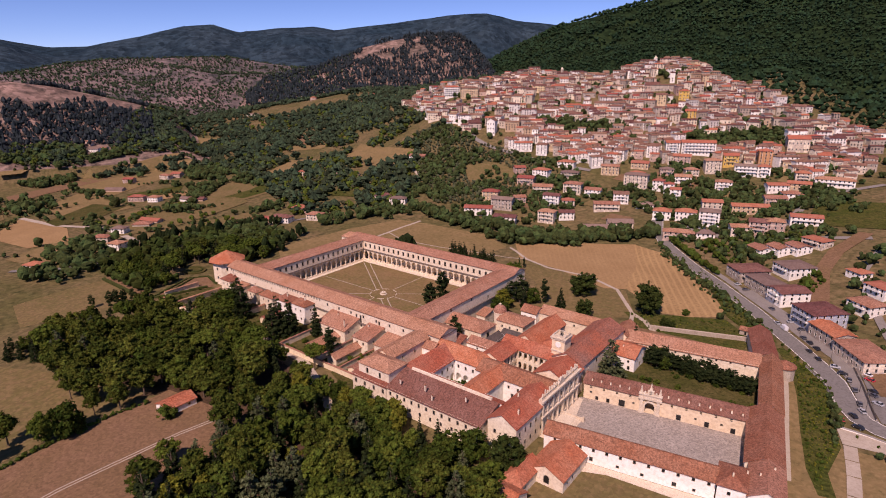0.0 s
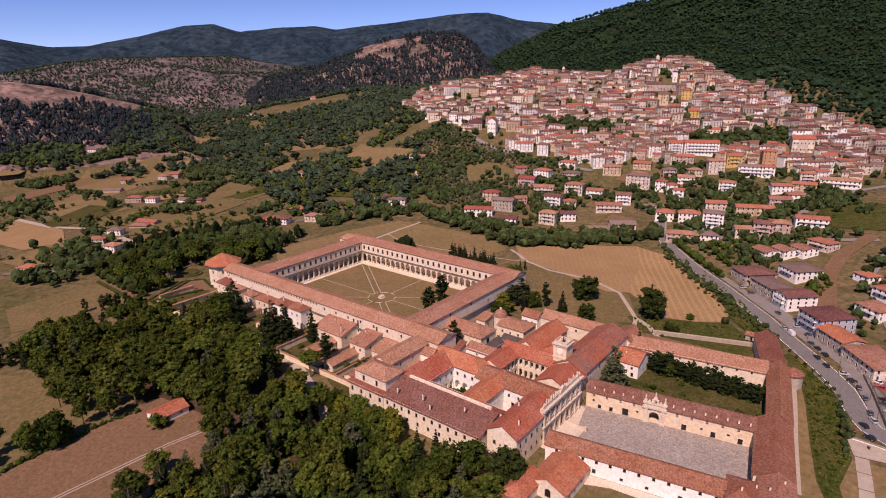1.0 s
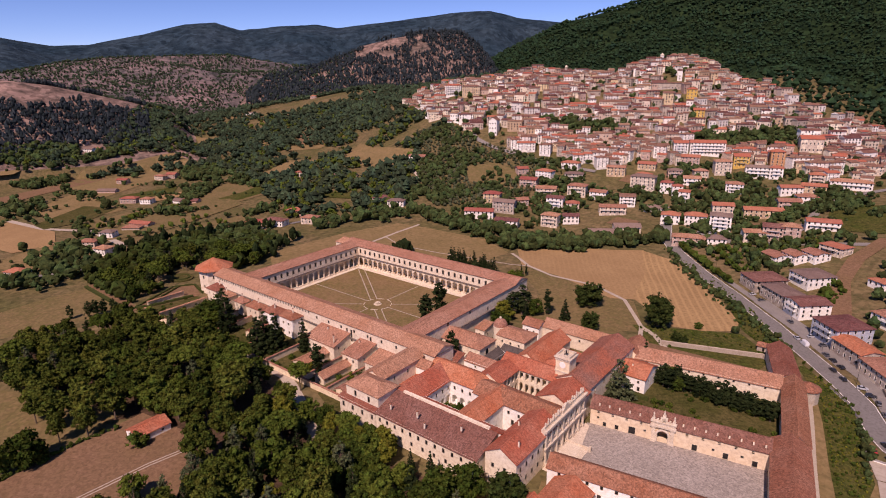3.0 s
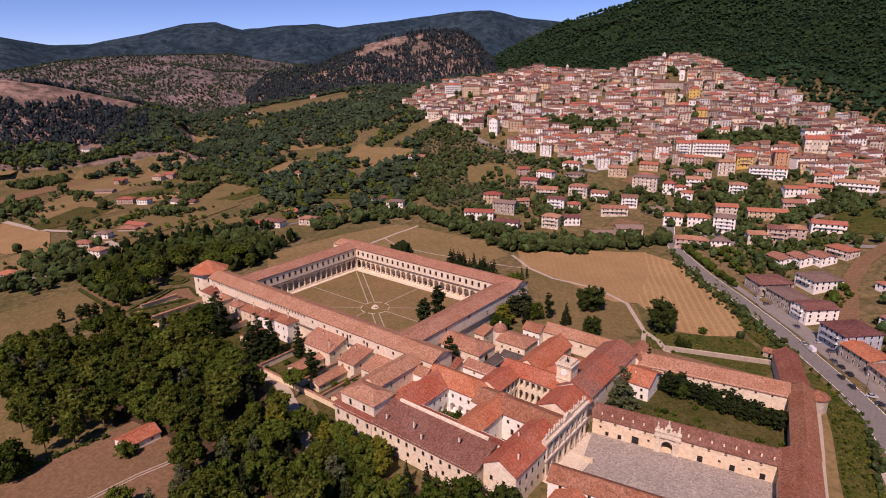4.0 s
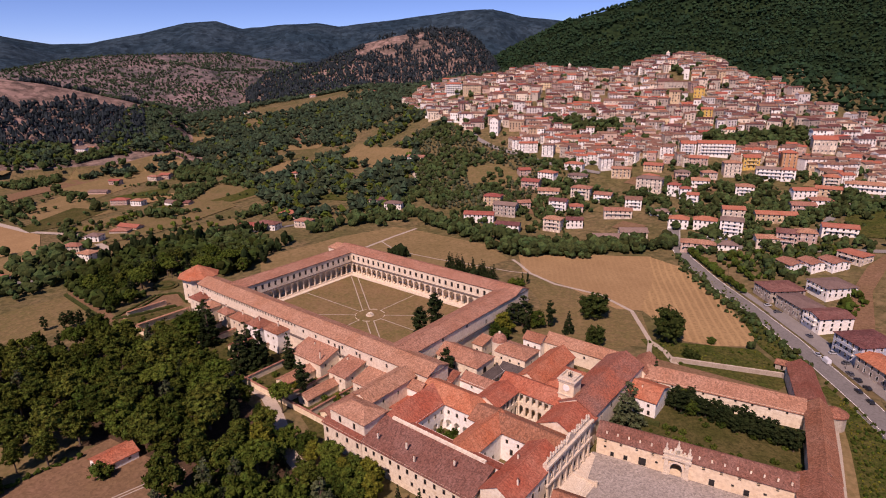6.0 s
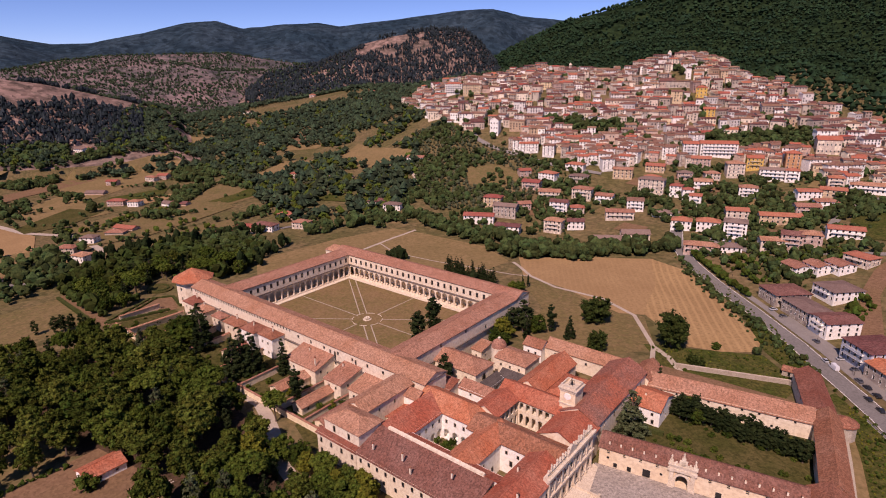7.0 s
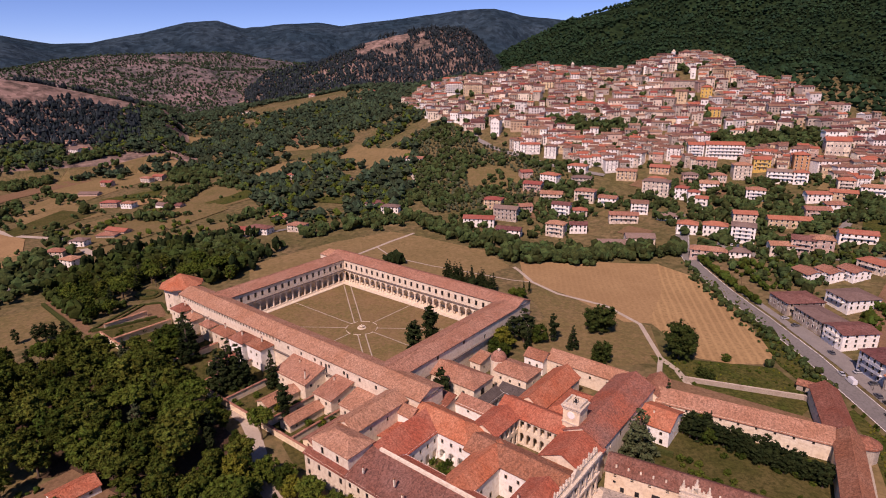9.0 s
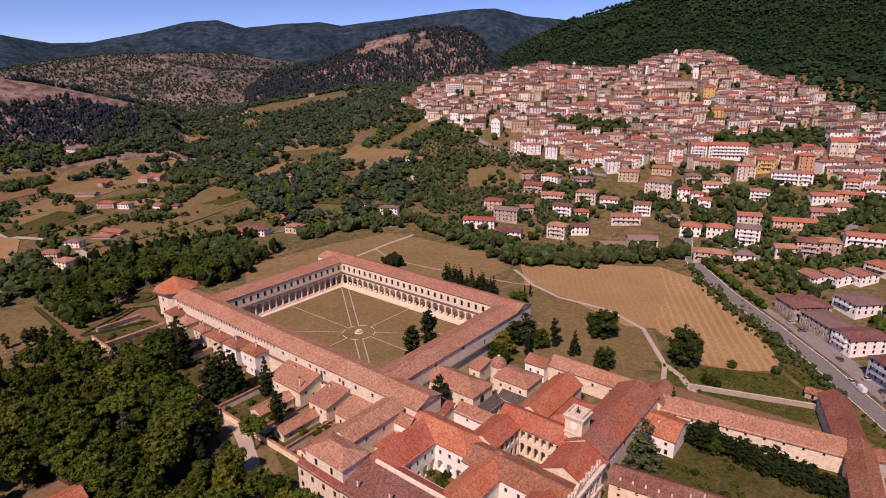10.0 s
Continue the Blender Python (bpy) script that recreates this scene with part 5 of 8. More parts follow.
for k, (x, y) in enumerate(((-78, 246), (-30, 232), (22, 262), (-52, 300), (52, 236), (84, 284), (120, 268), (20, 336), (-8, 300), (136, 318), (146, 258), (-20, 200), (160, 380))):
    patch("meadow", "dry terraced garden plot below the town", "field", [(x - 11, y - 7), (x + 10, y - 9), (x + 12, y + 7), (x - 8, y + 9)], (TAN, EARTH, OLIVE_G)[k % 3], 0.35 + 0.01 * k, 7)
for ring, mat, lab in (
    ([(-679, 53), (-655, 125), (-657, 195), (-630, 183), (-624, 103), (-621, 38)], OLIVE_G, "long dry pasture on the plain"),
    ([(-617, -19), (-636, 37), (-657, 117), (-625, 111), (-591, 15), (-566, -28)], EARTH, "ploughed brown strip on the plain"),
    ([(-494, 70), (-486, 119), (-485, 138), (-448, 112), (-461, 65)], VERGE, "strip of green pasture on the plain"),
    ([(-451, 70), (-447, 120), (-420, 113), (-422, 73)], WHEAT_A, "strip of pale stubble on the plain"),
    ([(-424, -41), (-475, 24), (-426, 39), (-393, -6), (-393, -42)], GRASS, "olive green paddock by the lane"),
    ([(-338, -18), (-342, 44), (-353, 130), (-313, 118), (-284, 14), (-295, -27)], OLIVE_G, "long dry pasture between hedgerows"),
    ([(-364, 119), (-366, 154), (-380, 195), (-336, 174), (-335, 126)], VERGE, "yellow-green meadow below the slope"),
    ([(-704, 3), (-697, 37), (-687, 22), (-693, -3)], TAN, "pale field at the foot of the hill"),
    ([(-676, 664), (-632, 674), (-493, 531), (-587, 568)], WHEAT_A, "ochre field beside a long house"),
    ([(-360, 293), (-388, 363), (-341, 339), (-303, 333), (-253, 311), (-322, 299)], TAN, "bare tan slope below the olive grove"),
    ([(-600, 419), (-551, 435), (-501, 373), (-534, 360)], EARTH, "bare brown clearing on the slope"),
    ([(-638, 357), (-658, 426), (-614, 380), (-602, 337)], TAN, "bare tan clearing on the slope"),
    ([(-1019, 533), (-946, 538), (-893, 495), (-935, 480)], TAN, "pale terrace high on the slope"),
    ([(-823, 354), (-742, 375), (-707, 358), (-744, 318)], TAN, "pale terrace among the woods"),
    ([(-268, 167), (-247, 189), (-177, 206), (-200, 178)], VERGE, "bright green meadow below the villas"),
):
    patch("meadow", lab, "field", ring, mat, 0.62, 12)

# roads
KERB = material("pale_concrete", (0.21, 0.190, 0.170), (0.26, 0.235, 0.212), (0.19, 0.17, 0.155), 0.2, 2.0, 0.9, 0.1)
MAIN = [(360, -20), (300, -2), (272, 6), (256, 9), (247, 10.5), (240.5, 15), (236.5, 22), (233.8, 30), (229.4, 43), (221.6, 56), (213, 68.4), (202.4, 83), (186, 106), (160, 137), (134, 165), (108, 196), (92, 222), (80, 258), (70, 285)]
strip("road", "grey asphalt main road past the abbey", "road", MAIN, 9.2, ASPHALT, lift=0.22, step=4)
strip("pavement", "pale gravel verge of the main road", "pavement", [(x + 7.2, y + 4.6) for x, y in MAIN[10:15]], 4.0, KERB, lift=0.20, step=4)
for side in (-1, 1):
    pts = []
    for k, (x, y) in enumerate(MAIN):
        a, b = Vector(MAIN[max(k - 1, 0)]), Vector(MAIN[min(k + 1, len(MAIN) - 1)])
        t = (b - a).normalized()
        pts.append((x - t.y * side * 4.3, y + t.x * side * 4.3))
    strip("road_line", "worn white edge line of the road", "line", pts, 0.22, WALL_WHITE, lift=0.245, step=4)
strip("lane", "pale gravel lane through the meadow", "road", [(141, 36), (133, 62), (112, 92), (88, 104), (58, 104), (36, 112), (20, 124), (12, 129)], 2.2, GRAVEL, lift=0.17, step=4)
strip("lane", "pale gravel lane round the cloister", "road", [(-92, 62), (-92, 84), (-93.3, 98), (-94.6, 122), (-93, 147)], 2.4, GRAVEL, lift=0.2, step=5)
strip("lane", "faint gravel path across the dry meadow", "road", [(-93.8, 106), (-68.3, 95.4), (-31.7, 98), (-5.6, 102.7), (24.3, 107.1), (35, 111)], 1.1, GRAVEL, lift=0.2, step=5)
strip("lane", "gravel lane beside the orchard wall", "road", [(140, 37), (146, 33), (152, 44), (142, 56), (133, 62)], 2.8, GRAVEL, lift=0.15, step=3)
for o in (-0.7, 0.7):
    strip("lane", "two worn wheel tracks across the brown meadow", "road", [(42 + o, -128), (38 + o, -150), (36 + o, -190), (38 + o, -225)], 0.5, GRAVEL, lift=0.17, step=5)
strip("lane", "pale earth path from the wood to the monks' gardens", "road", [(12, -83), (25, -83), (36, -87), (47, -92), (60, -100), (72, -103)], 5.0, GRAVEL, lift=0.15, step=4)
strip("lane", "dry earth path beside a clipped hedge", "road", [(-184, -82.6), (-140, -85), (-105, -88)], 4.6, EARTH, lift=0.16, step=5)
strip("lane", "pale country lane to a farm", "road", [(-470, -48), (-397, -41), (-372, -31), (-341, -19), (-268, -25), (-236, -8)], 6, GRAVEL, lift=0.55, step=10)
strip("road", "country road along the plain", "road", [(-262, -118), (-249, -107), (-233, -92), (-224, -70), (-220, -46), (-214, 8), (-216, 54), (-190, 110)], 5, ASPHALT, lift=0.5, step=8)
strip("road", "road that climbs to the old town", "road", [(-222, 396), (-212, 383), (-183, 360), (-154, 348), (-83, 336), (-20, 340)], 6, KERB, lift=0.9, step=8)
strip("road", "side road up to the houses", "road", [(168, 232), (176, 264), (179, 299), (181, 328), (194, 353), (230, 392)], 6, KERB, lift=0.6, step=8)
strip("lane", "winding gravel lane on the slope", "road", [(-240, 262), (-235, 273), (-205, 268), (-184, 253), (-164, 222), (-169, 201), (-140, 172)], 4.5, GRAVEL, lift=0.7, step=8)
strip("road", "residential street between villas", "road", [(92, 222), (110, 232), (140, 222), (172, 226), (196, 232), (230, 240)], 6, KERB, lift=0.4, step=8)
strip("railway_cutting", "bare earth cutting of a railway", "road", [(250, 40), (230, 90), (214, 130), (209, 175), (213, 208), (226, 250)], 9, EARTH, lift=0.6, step=8)
CARPARK = [(233.5, 68), (236.5, 62), (240.6, 45), (244.6, 24), (247, 16.5), (262, 14), (310, 4), (316, 50), (270, 66), (250, 74)]
patch("car_park", "grey asphalt car park beside the road", "car park", CARPARK, ASPHALT, 0.26)
patch("car_park", "asphalt parking lane beside the road", "car park", [(226, 66), (229, 57), (234, 46), (238, 33), (241, 19), (247, 14), (245, 22), (240.2, 45), (236, 62), (233, 68)], KERB, 0.17)
patch("pavement", "pale forecourt of the roadside shops", "pavement", [(226, 66), (234, 68), (216, 94), (196, 118), (178, 138), (172, 132), (192, 108), (210, 86)], KERB, 0.21)
patch("pavement", "pale stone platform where the footway meets the road", "pavement", [(233.6, 3.6), (237, 4.4), (243, 3.6), (256, 1.2), (280, -4), (280, -9), (256, -6.6), (247, -5.6), (236.6, -7.4)], GRAVEL, 0.30)
for a, b in zip([(238.9, -7.4), (240.2, -16.8), (241.4, -26.2), (242.4, -37.4), (244.6, -55)], [(240.1, -16.4), (241.3, -25.8), (242.3, -37.0), (244.5, -54.6), (248, -80)]):
    strip("pavement", "pale stone flags of the footway to the abbey", "pavement", [a, b], 4.2, GRAVEL, lift=0.28, step=3)
strip("pavement", "narrow pale walk along the side wing", "pavement", [(210.9, 42), (215.0, 18), (219.5, -12), (224.4, -41)], 1.8, GRAVEL, lift=0.22, step=3)


# ---------------------------------------------------------------- trees
PINE_L = material("pine_needles", (0.042, 0.060, 0.010), (0.088, 0.104, 0.016), (0.010, 0.015, 0.004), 0.35, 2.5, 0.9, 0.4, 0.45, island=True, each=0.38)
OAK_L = material("oak_leaves", (0.036, 0.060, 0.010), (0.078, 0.100, 0.015), (0.014, 0.024, 0.006), 0.35, 2.5, 0.9, 0.4, 0.40, island=True, each=0.34)
DARK_L = material("cypress_leaves", (0.017, 0.028, 0.010), (0.032, 0.043, 0.014), (0.008, 0.014, 0.006), 0.5, 2.5, 0.85, 0.4, 0.35, island=True, each=0.25)
LIME_L = material("yellow_green_leaves", (0.11, 0.118, 0.014), (0.160, 0.150, 0.018), (0.05, 0.06, 0.01), 0.5, 2.5, 0.9, 0.4, 0.30, island=True)
HOLM_L = material("holm_oak_leaves", (0.026, 0.040, 0.010), (0.050, 0.064, 0.014), (0.010, 0.016, 0.005), 0.5, 2.5, 0.9, 0.4, 0.40, island=True)
DOME_L = material("stone_pine_needles", (0.062, 0.092, 0.013), (0.098, 0.125, 0.018), (0.026, 0.040, 0.008), 0.5, 2.5, 0.9, 0.4, 0.32, island=True, each=0.2)
GREY_L = material("grey_green_leaves", (0.056, 0.072, 0.032), (0.100, 0.114, 0.054), (0.022, 0.032, 0.015), 0.5, 2.5, 0.8, 0.4, 0.38, island=True, each=0.25)
WOODS_L = material("valley_tree_leaves", (0.033, 0.052, 0.018), (0.068, 0.086, 0.026), (0.014, 0.023, 0.010), 0.2, 0.9, 0.85, 0.3, 0.50, island=True)
# needles shifted to blue, standing in for haze over the far slopes
FARPINE_L = material("hazy_far_pine_needles", (0.020, 0.029, 0.033), (0.036, 0.046, 0.047), (0.012, 0.018, 0.022), 0.05, 0.4, 0.9, 0.3, 0.40, island=True)
# leaf greens with some blue airlight of the distance mixed in
FARLEAF_L = material("hazy_far_valley_leaves", (0.028, 0.046, 0.026), (0.052, 0.072, 0.034), (0.013, 0.022, 0.016), 0.03, 0.4, 0.9, 0.3, 0.50, island=True)
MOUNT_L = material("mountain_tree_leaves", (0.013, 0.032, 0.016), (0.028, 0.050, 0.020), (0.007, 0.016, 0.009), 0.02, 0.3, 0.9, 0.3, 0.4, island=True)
BARK = material("grey_brown_bark", (0.12, 0.088, 0.062), (0.16, 0.120, 0.088), (0.07, 0.052, 0.038), 1.0, 5.0, 0.9, 0.5)


def ico(sub):
    bm = bmesh.new()
    bmesh.ops.create_icosphere(bm, subdivisions=sub, radius=1)
    v = np.array([tuple(x.co) for x in bm.verts])
    f = np.array([[y.index for y in x.verts] for x in bm.faces])
    bm.free()
    return v, f


ICO1 = ico(1)
OCTA = (np.array([(1, 0, 0), (-1, 0, 0), (0, 1, 0), (0, -1, 0), (0, 0, 1), (0, 0, -1)], float), np.array([(0, 2, 4), (2, 1, 4), (1, 3, 4), (3, 0, 4), (2, 0, 5), (1, 2, 5), (3, 1, 5), (0, 3, 5)]))


def blobs(centres, radii, rng, base=ICO1, rough=0.28, squash=0.85):
    """Many small lumps as one vertex and face array."""
    bv, bf = base
    n, k = len(centres), len(bv)
    jit = 1 + rng.uniform(-rough, rough, (n, k, 1))
    ang = rng.uniform(0, 2 * np.pi, n)
    c, s = np.cos(ang), np.sin(ang)
    x = bv[None, :, 0] * c[:, None] - bv[None, :, 1] * s[:, None]
    y = bv[None, :, 0] * s[:, None] + bv[None, :, 1] * c[:, None]
    z = np.broadcast_to(bv[None, :, 2] * squash, x.shape)
    v = np.stack([x, y, z], -1) * jit * np.asarray(radii)[:, None, None] + np.asarray(centres)[:, None, :]
    f = bf[None] + (np.arange(n) * k)[:, None, None]
    return v.reshape(-1, 3), f.reshape(-1, 3)


def leaves(centres, out, size, rng):
    """Loose leaf tufts: little triangles that face roughly outwards."""
    n = len(centres)
    nrm = out + 0.55 * rng.normal(size=(n, 3))
    nrm /= np.linalg.norm(nrm, axis=1)[:, None]
    a = np.cross(nrm, rng.normal(size=(n, 3)))
    a /= np.linalg.norm(a, axis=1)[:, None]
    b = np.cross(nrm, a)
    s = size * rng.uniform(0.55, 1.4, (n, 1))
    v = np.stack([centres + a * s, centres - a * s * 0.5 + b * s * 0.8, centres - a * s * 0.5 - b * s * 0.8], 1)
    return v.reshape(-1, 3), np.arange(3 * n).reshape(n, 3)


def crown_mesh(lobes, clumps, tufts, r, seed, mat, leaf=0.42):
    """A crown of leaf clumps spread over overlapping ellipsoids (x, y, z, rx, ry, rz), each clump a knot of twigs under leaf tufts."""
    rng = np.random.default_rng(seed)
    area = np.array([l[3] * l[5] + l[3] * l[4] for l in lobes]) ** 0.6
    pick = rng.choice(len(lobes), clumps, p=area / area.sum())
    L = np.array(lobes)[pick]
    d = rng.normal(size=(clumps, 3))
    d /= np.linalg.norm(d, axis=1)[:, None]
    c = L[:, :3] + d * L[:, 3:] * rng.uniform(0.55, 1.04, (clumps, 1)) ** 0.6
    rad = r * rng.uniform(0.55, 1.45, clumps) * np.clip((L[:, 3] / 1.2) ** 0.5, 0.5, 1.15)
    v1, f1 = blobs(c, rad * 0.74, rng, ICO1, 0.36)
    pick = rng.choice(clumps, tufts, p=rad ** 2 / (rad ** 2).sum())
    e = rng.normal(size=(tufts, 3)) + (0, 0, 0.35)
    e /= np.linalg.norm(e, axis=1)[:, None]
    v2, f2 = leaves(c[pick] + e * (1, 1, 0.85) * rad[pick][:, None] * rng.uniform(0.72, 1.22, (tufts, 1)), e, leaf, rng)
    return link_mesh("crown", np.vstack([v1, v2]).tolist(), f1.tolist() + (f2 + len(v1)).tolist(), mat)


def limb(s, a, b, r0, r1, n=6):
    a, b = Vector(a), Vector(b)
    q = (b - a).to_track_quat("Z", "Y")
    ra = [a + q @ Vector((r0 * math.cos(2 * math.pi * k / n), r0 * math.sin(2 * math.pi * k / n), 0)) for k in range(n)]
    rb = [b + q @ Vector((r1 * math.cos(2 * math.pi * k / n), r1 * math.sin(2 * math.pi * k / n), 0)) for k in range(n)]
    for k in range(n):
        s.face([ra[k], ra[(k + 1) % n], rb[(k + 1) % n], rb[k]])


def trunk_mesh(h, r, spread, seed, lean=0.0):
    rng = random.Random(seed)
    s = Soup()
    top = (lean, 0, h)
    limb(s, (0, 0, -0.8), (lean * 0.4, 0, h * 0.55), r, r * 0.7, 8)
    limb(s, (lean * 0.4, 0, h * 0.55), top, r * 0.7, r * 0.25, 6)
    for k in range(6):
        a = 2 * math.pi * k / 6 + rng.uniform(-0.4, 0.4)
        z = h * rng.uniform(0.5, 0.8)
        limb(s, (lean * z / h, 0, z), (lean + spread * math.cos(a), spread * math.sin(a), z + h * rng.uniform(0.12, 0.3)), r * 0.4, r * 0.12, 5)
    return s.mesh("trunk", BARK)


def tree_kind(kind, seed):
    """Prototype trunk and crown of one kind of tree, about full size."""
    rng = random.Random(seed)
    ring = lambda n, j=0.3: [k * 2 * math.pi / n + rng.uniform(-j, j) for k in range(n)]
    if kind == "pine":
        lobes = [(0, 0, 9.4, 3.7, 3.7, 3.5)] + [(2.5 * math.cos(a), 2.5 * math.sin(a), 8.4 + rng.uniform(-2.2, 2.2), 2.0, 2.0, 1.7) for a in ring(6)] + [(0.4, 0.3, 12.2, 2.0, 2.0, 1.6)]
        return trunk_mesh(10.5, 0.36, 2.6, seed, rng.uniform(-0.6, 0.6)), crown_mesh(lobes, 125, 2300, 0.80, seed, PINE_L, 0.40)
    if kind == "umbrella":
        lobes = [(0, 0, 11.4, 4.4, 4.4, 1.7)] + [(3.4 * math.cos(a), 3.4 * math.sin(a), 10.6 + rng.uniform(-0.3, 0.5), 2.2, 2.2, 1.3) for a in ring(7, 0.2)] + [(0, 0, 12.6, 3.2, 3.2, 1.2)]
        return trunk_mesh(10.6, 0.38, 3.2, seed, rng.uniform(-0.5, 0.5)), crown_mesh(lobes, 120, 2600, 0.80, seed, DOME_L, 0.36)
    if kind == "oak":
        lobes = [(0, 0, 6.4, 3.3, 3.3, 4.2), (0, 0, 3.2, 3.0, 3.0, 2.0)] + [(2.6 * math.cos(a), 2.6 * math.sin(a), 5.8 + rng.uniform(-1.8, 2.6), 2.0, 2.0, 1.8) for a in ring(6)]
        return trunk_mesh(7, 0.34, 2.2, seed), crown_mesh(lobes, 105, 2300, 0.84, seed, OAK_L if seed % 3 else DOME_L)
    if kind == "holm":
        lobes = [(0, 0, 5.6, 3.6, 3.6, 4.6), (0, 0, 2.6, 3.4, 3.4, 2.0)] + [(1.9 * math.cos(a), 1.9 * math.sin(a), 4.6 + rng.uniform(-1.6, 3.4), 2.2, 2.2, 2.2) for a in ring(7)]
        return trunk_mesh(7, 0.4, 1.8, seed), crown_mesh(lobes, 140, 3000, 0.78, seed, HOLM_L, 0.34)
    if kind == "lime":
        lobes = [(0, 0, 6.0, 2.8, 2.8, 3.6), (1.6, 0.5, 4.8, 2, 2, 2), (-1.4, -0.8, 5.2, 2, 2, 2.2), (0.3, 0.4, 8.6, 1.3, 1.3, 1.4)]
        return trunk_mesh(6, 0.3, 1.8, seed), crown_mesh(lobes, 90, 1900, 0.70, seed, LIME_L)
    if kind == "cypress":
        lobes = [(0, 0, 1.6 + 1.15 * k, 1.25 * math.sin(math.pi * (k + 1.6) / 11.2) + 0.18, 1.25 * math.sin(math.pi * (k + 1.6) / 11.2) + 0.18, 1.3) for k in range(9)]
        return trunk_mesh(3, 0.25, 0.4, seed), crown_mesh(lobes, 70, 850, 0.5, seed, DARK_L, 0.30)
    if kind == "fir":
        lobes = []
        for k in range(9):
            z, rad = 1.8 + 1.45 * k, 3.0 * (1 - k / 9.4)
            lobes += [(rad * 0.6 * math.cos(a), rad * 0.6 * math.sin(a), z - 0.2 * rad, rad * 0.5, rad * 0.5, 0.42) for a in ring(5, 0.25)]
        return trunk_mesh(12, 0.3, 0.8, seed), crown_mesh(lobes, 110, 1800, 0.56, seed, DARK_L, 0.34)
    if kind == "cedar":
        lobes = []
        for k in range(10):
            z, rad = 2.2 + 1.6 * k, 5.0 * (1 - k / 10.6) ** 0.85
            lobes += [(rad * 0.62 * math.cos(a), rad * 0.62 * math.sin(a), z - 0.12 * rad, rad * 0.45, rad * 0.45, 0.45) for a in ring(6, 0.3)]
        return trunk_mesh(16, 0.38, 1.2, seed), crown_mesh(lobes, 130, 2600, 0.70, seed, GREY_L, 0.40)
    lobes = [(0, 0, 1.3, 1.5, 1.5, 1.2), (0.8, 0.3, 1.0, 1.0, 1.0, 0.9)]
    return trunk_mesh(1.2, 0.1, 0.6, seed), crown_mesh(lobes, 35, 420, 0.5, seed, OAK_L, 0.24)


TREES = {k: [tree_kind(k, 10 * i + s) for s in range(1, 4)] for i, k in enumerate(("pine", "oak", "lime", "cypress", "fir", "shrub", "umbrella", "cedar", "holm"))}
WORDS = {
    "pine": ("pine_tree", "tall pine with ragged olive green crown", "tree"),
    "umbrella": ("stone_pine", "stone pine with domed bright green crown", "tree"),
    "cedar": ("cedar_tree", "broad grey-green cedar with layered branches", "tree"),
    "oak": ("oak_tree", "rounded leafy tree with dark green crown", "tree"),
    "holm": ("holm_oak", "dense dark green holm oak with rounded crown", "tree"),
    "lime": ("lime_tree", "leafy tree with bright yellow-green crown", "tree"),
    "cypress": ("cypress_tree", "narrow dark green cypress", "tree"),
    "fir": ("fir_tree", "tall conical dark green conifer", "tree"),
    "shrub": ("shrub", "low rounded green shrub", "shrub"),
}
TR = random.Random(7)


def tree(kind, x, y, height, wide=1.0, group="", label=""):
    full = {"pine": 14.0, "oak": 11.0, "lime": 10.0, "cypress": 12.6, "fir": 14.6, "shrub": 2.6, "umbrella": 14.0, "cedar": 19.0, "holm": 11.0}[kind]
    trunk, crown = TREES[kind][TR.randrange(3)]
    name, lab, cat = WORDS[kind]
    t = new(name)
    k = height / full
    t.matrix_world = pose(x, y, land1(x, y), 0, 0, TR.uniform(0, 360)) @ Matrix.Diagonal((k * wide, k * wide, k, 1))
    tagged(t, label or lab, cat, group)
    part("trunk", trunk, t)
    part("crown", crown, t)
    return t


def inside(ring, x, y):
    hit = False
    for (ax, ay), (bx, by) in zip(ring, ring[1:] + ring[:1]):
        if (ay > y) != (by > y) and x < (bx - ax) * (y - ay) / (by - ay) + ax:
            hit = not hit
    return hit


def scatter(ring, gap, count, rng, avoid=(), taken=None):
    """Points in a polygon that keep a distance from one another."""
    pts = taken if taken is not None else []
    out = []
    xs, ys = [p[0] for p in ring], [p[1] for p in ring]
    for _ in range(count * 30):
        if len(out) >= count:
            break
        x, y = rng.uniform(min(xs), max(xs)), rng.uniform(min(ys), max(ys))
        if not inside(ring, x, y) or any(inside(a, x, y) for a in avoid):
            continue
        if any((x - a) ** 2 + (y - b) ** 2 < gap * gap for a, b in pts):
            continue
        pts.append((x, y))
        out.append((x, y))
    return out


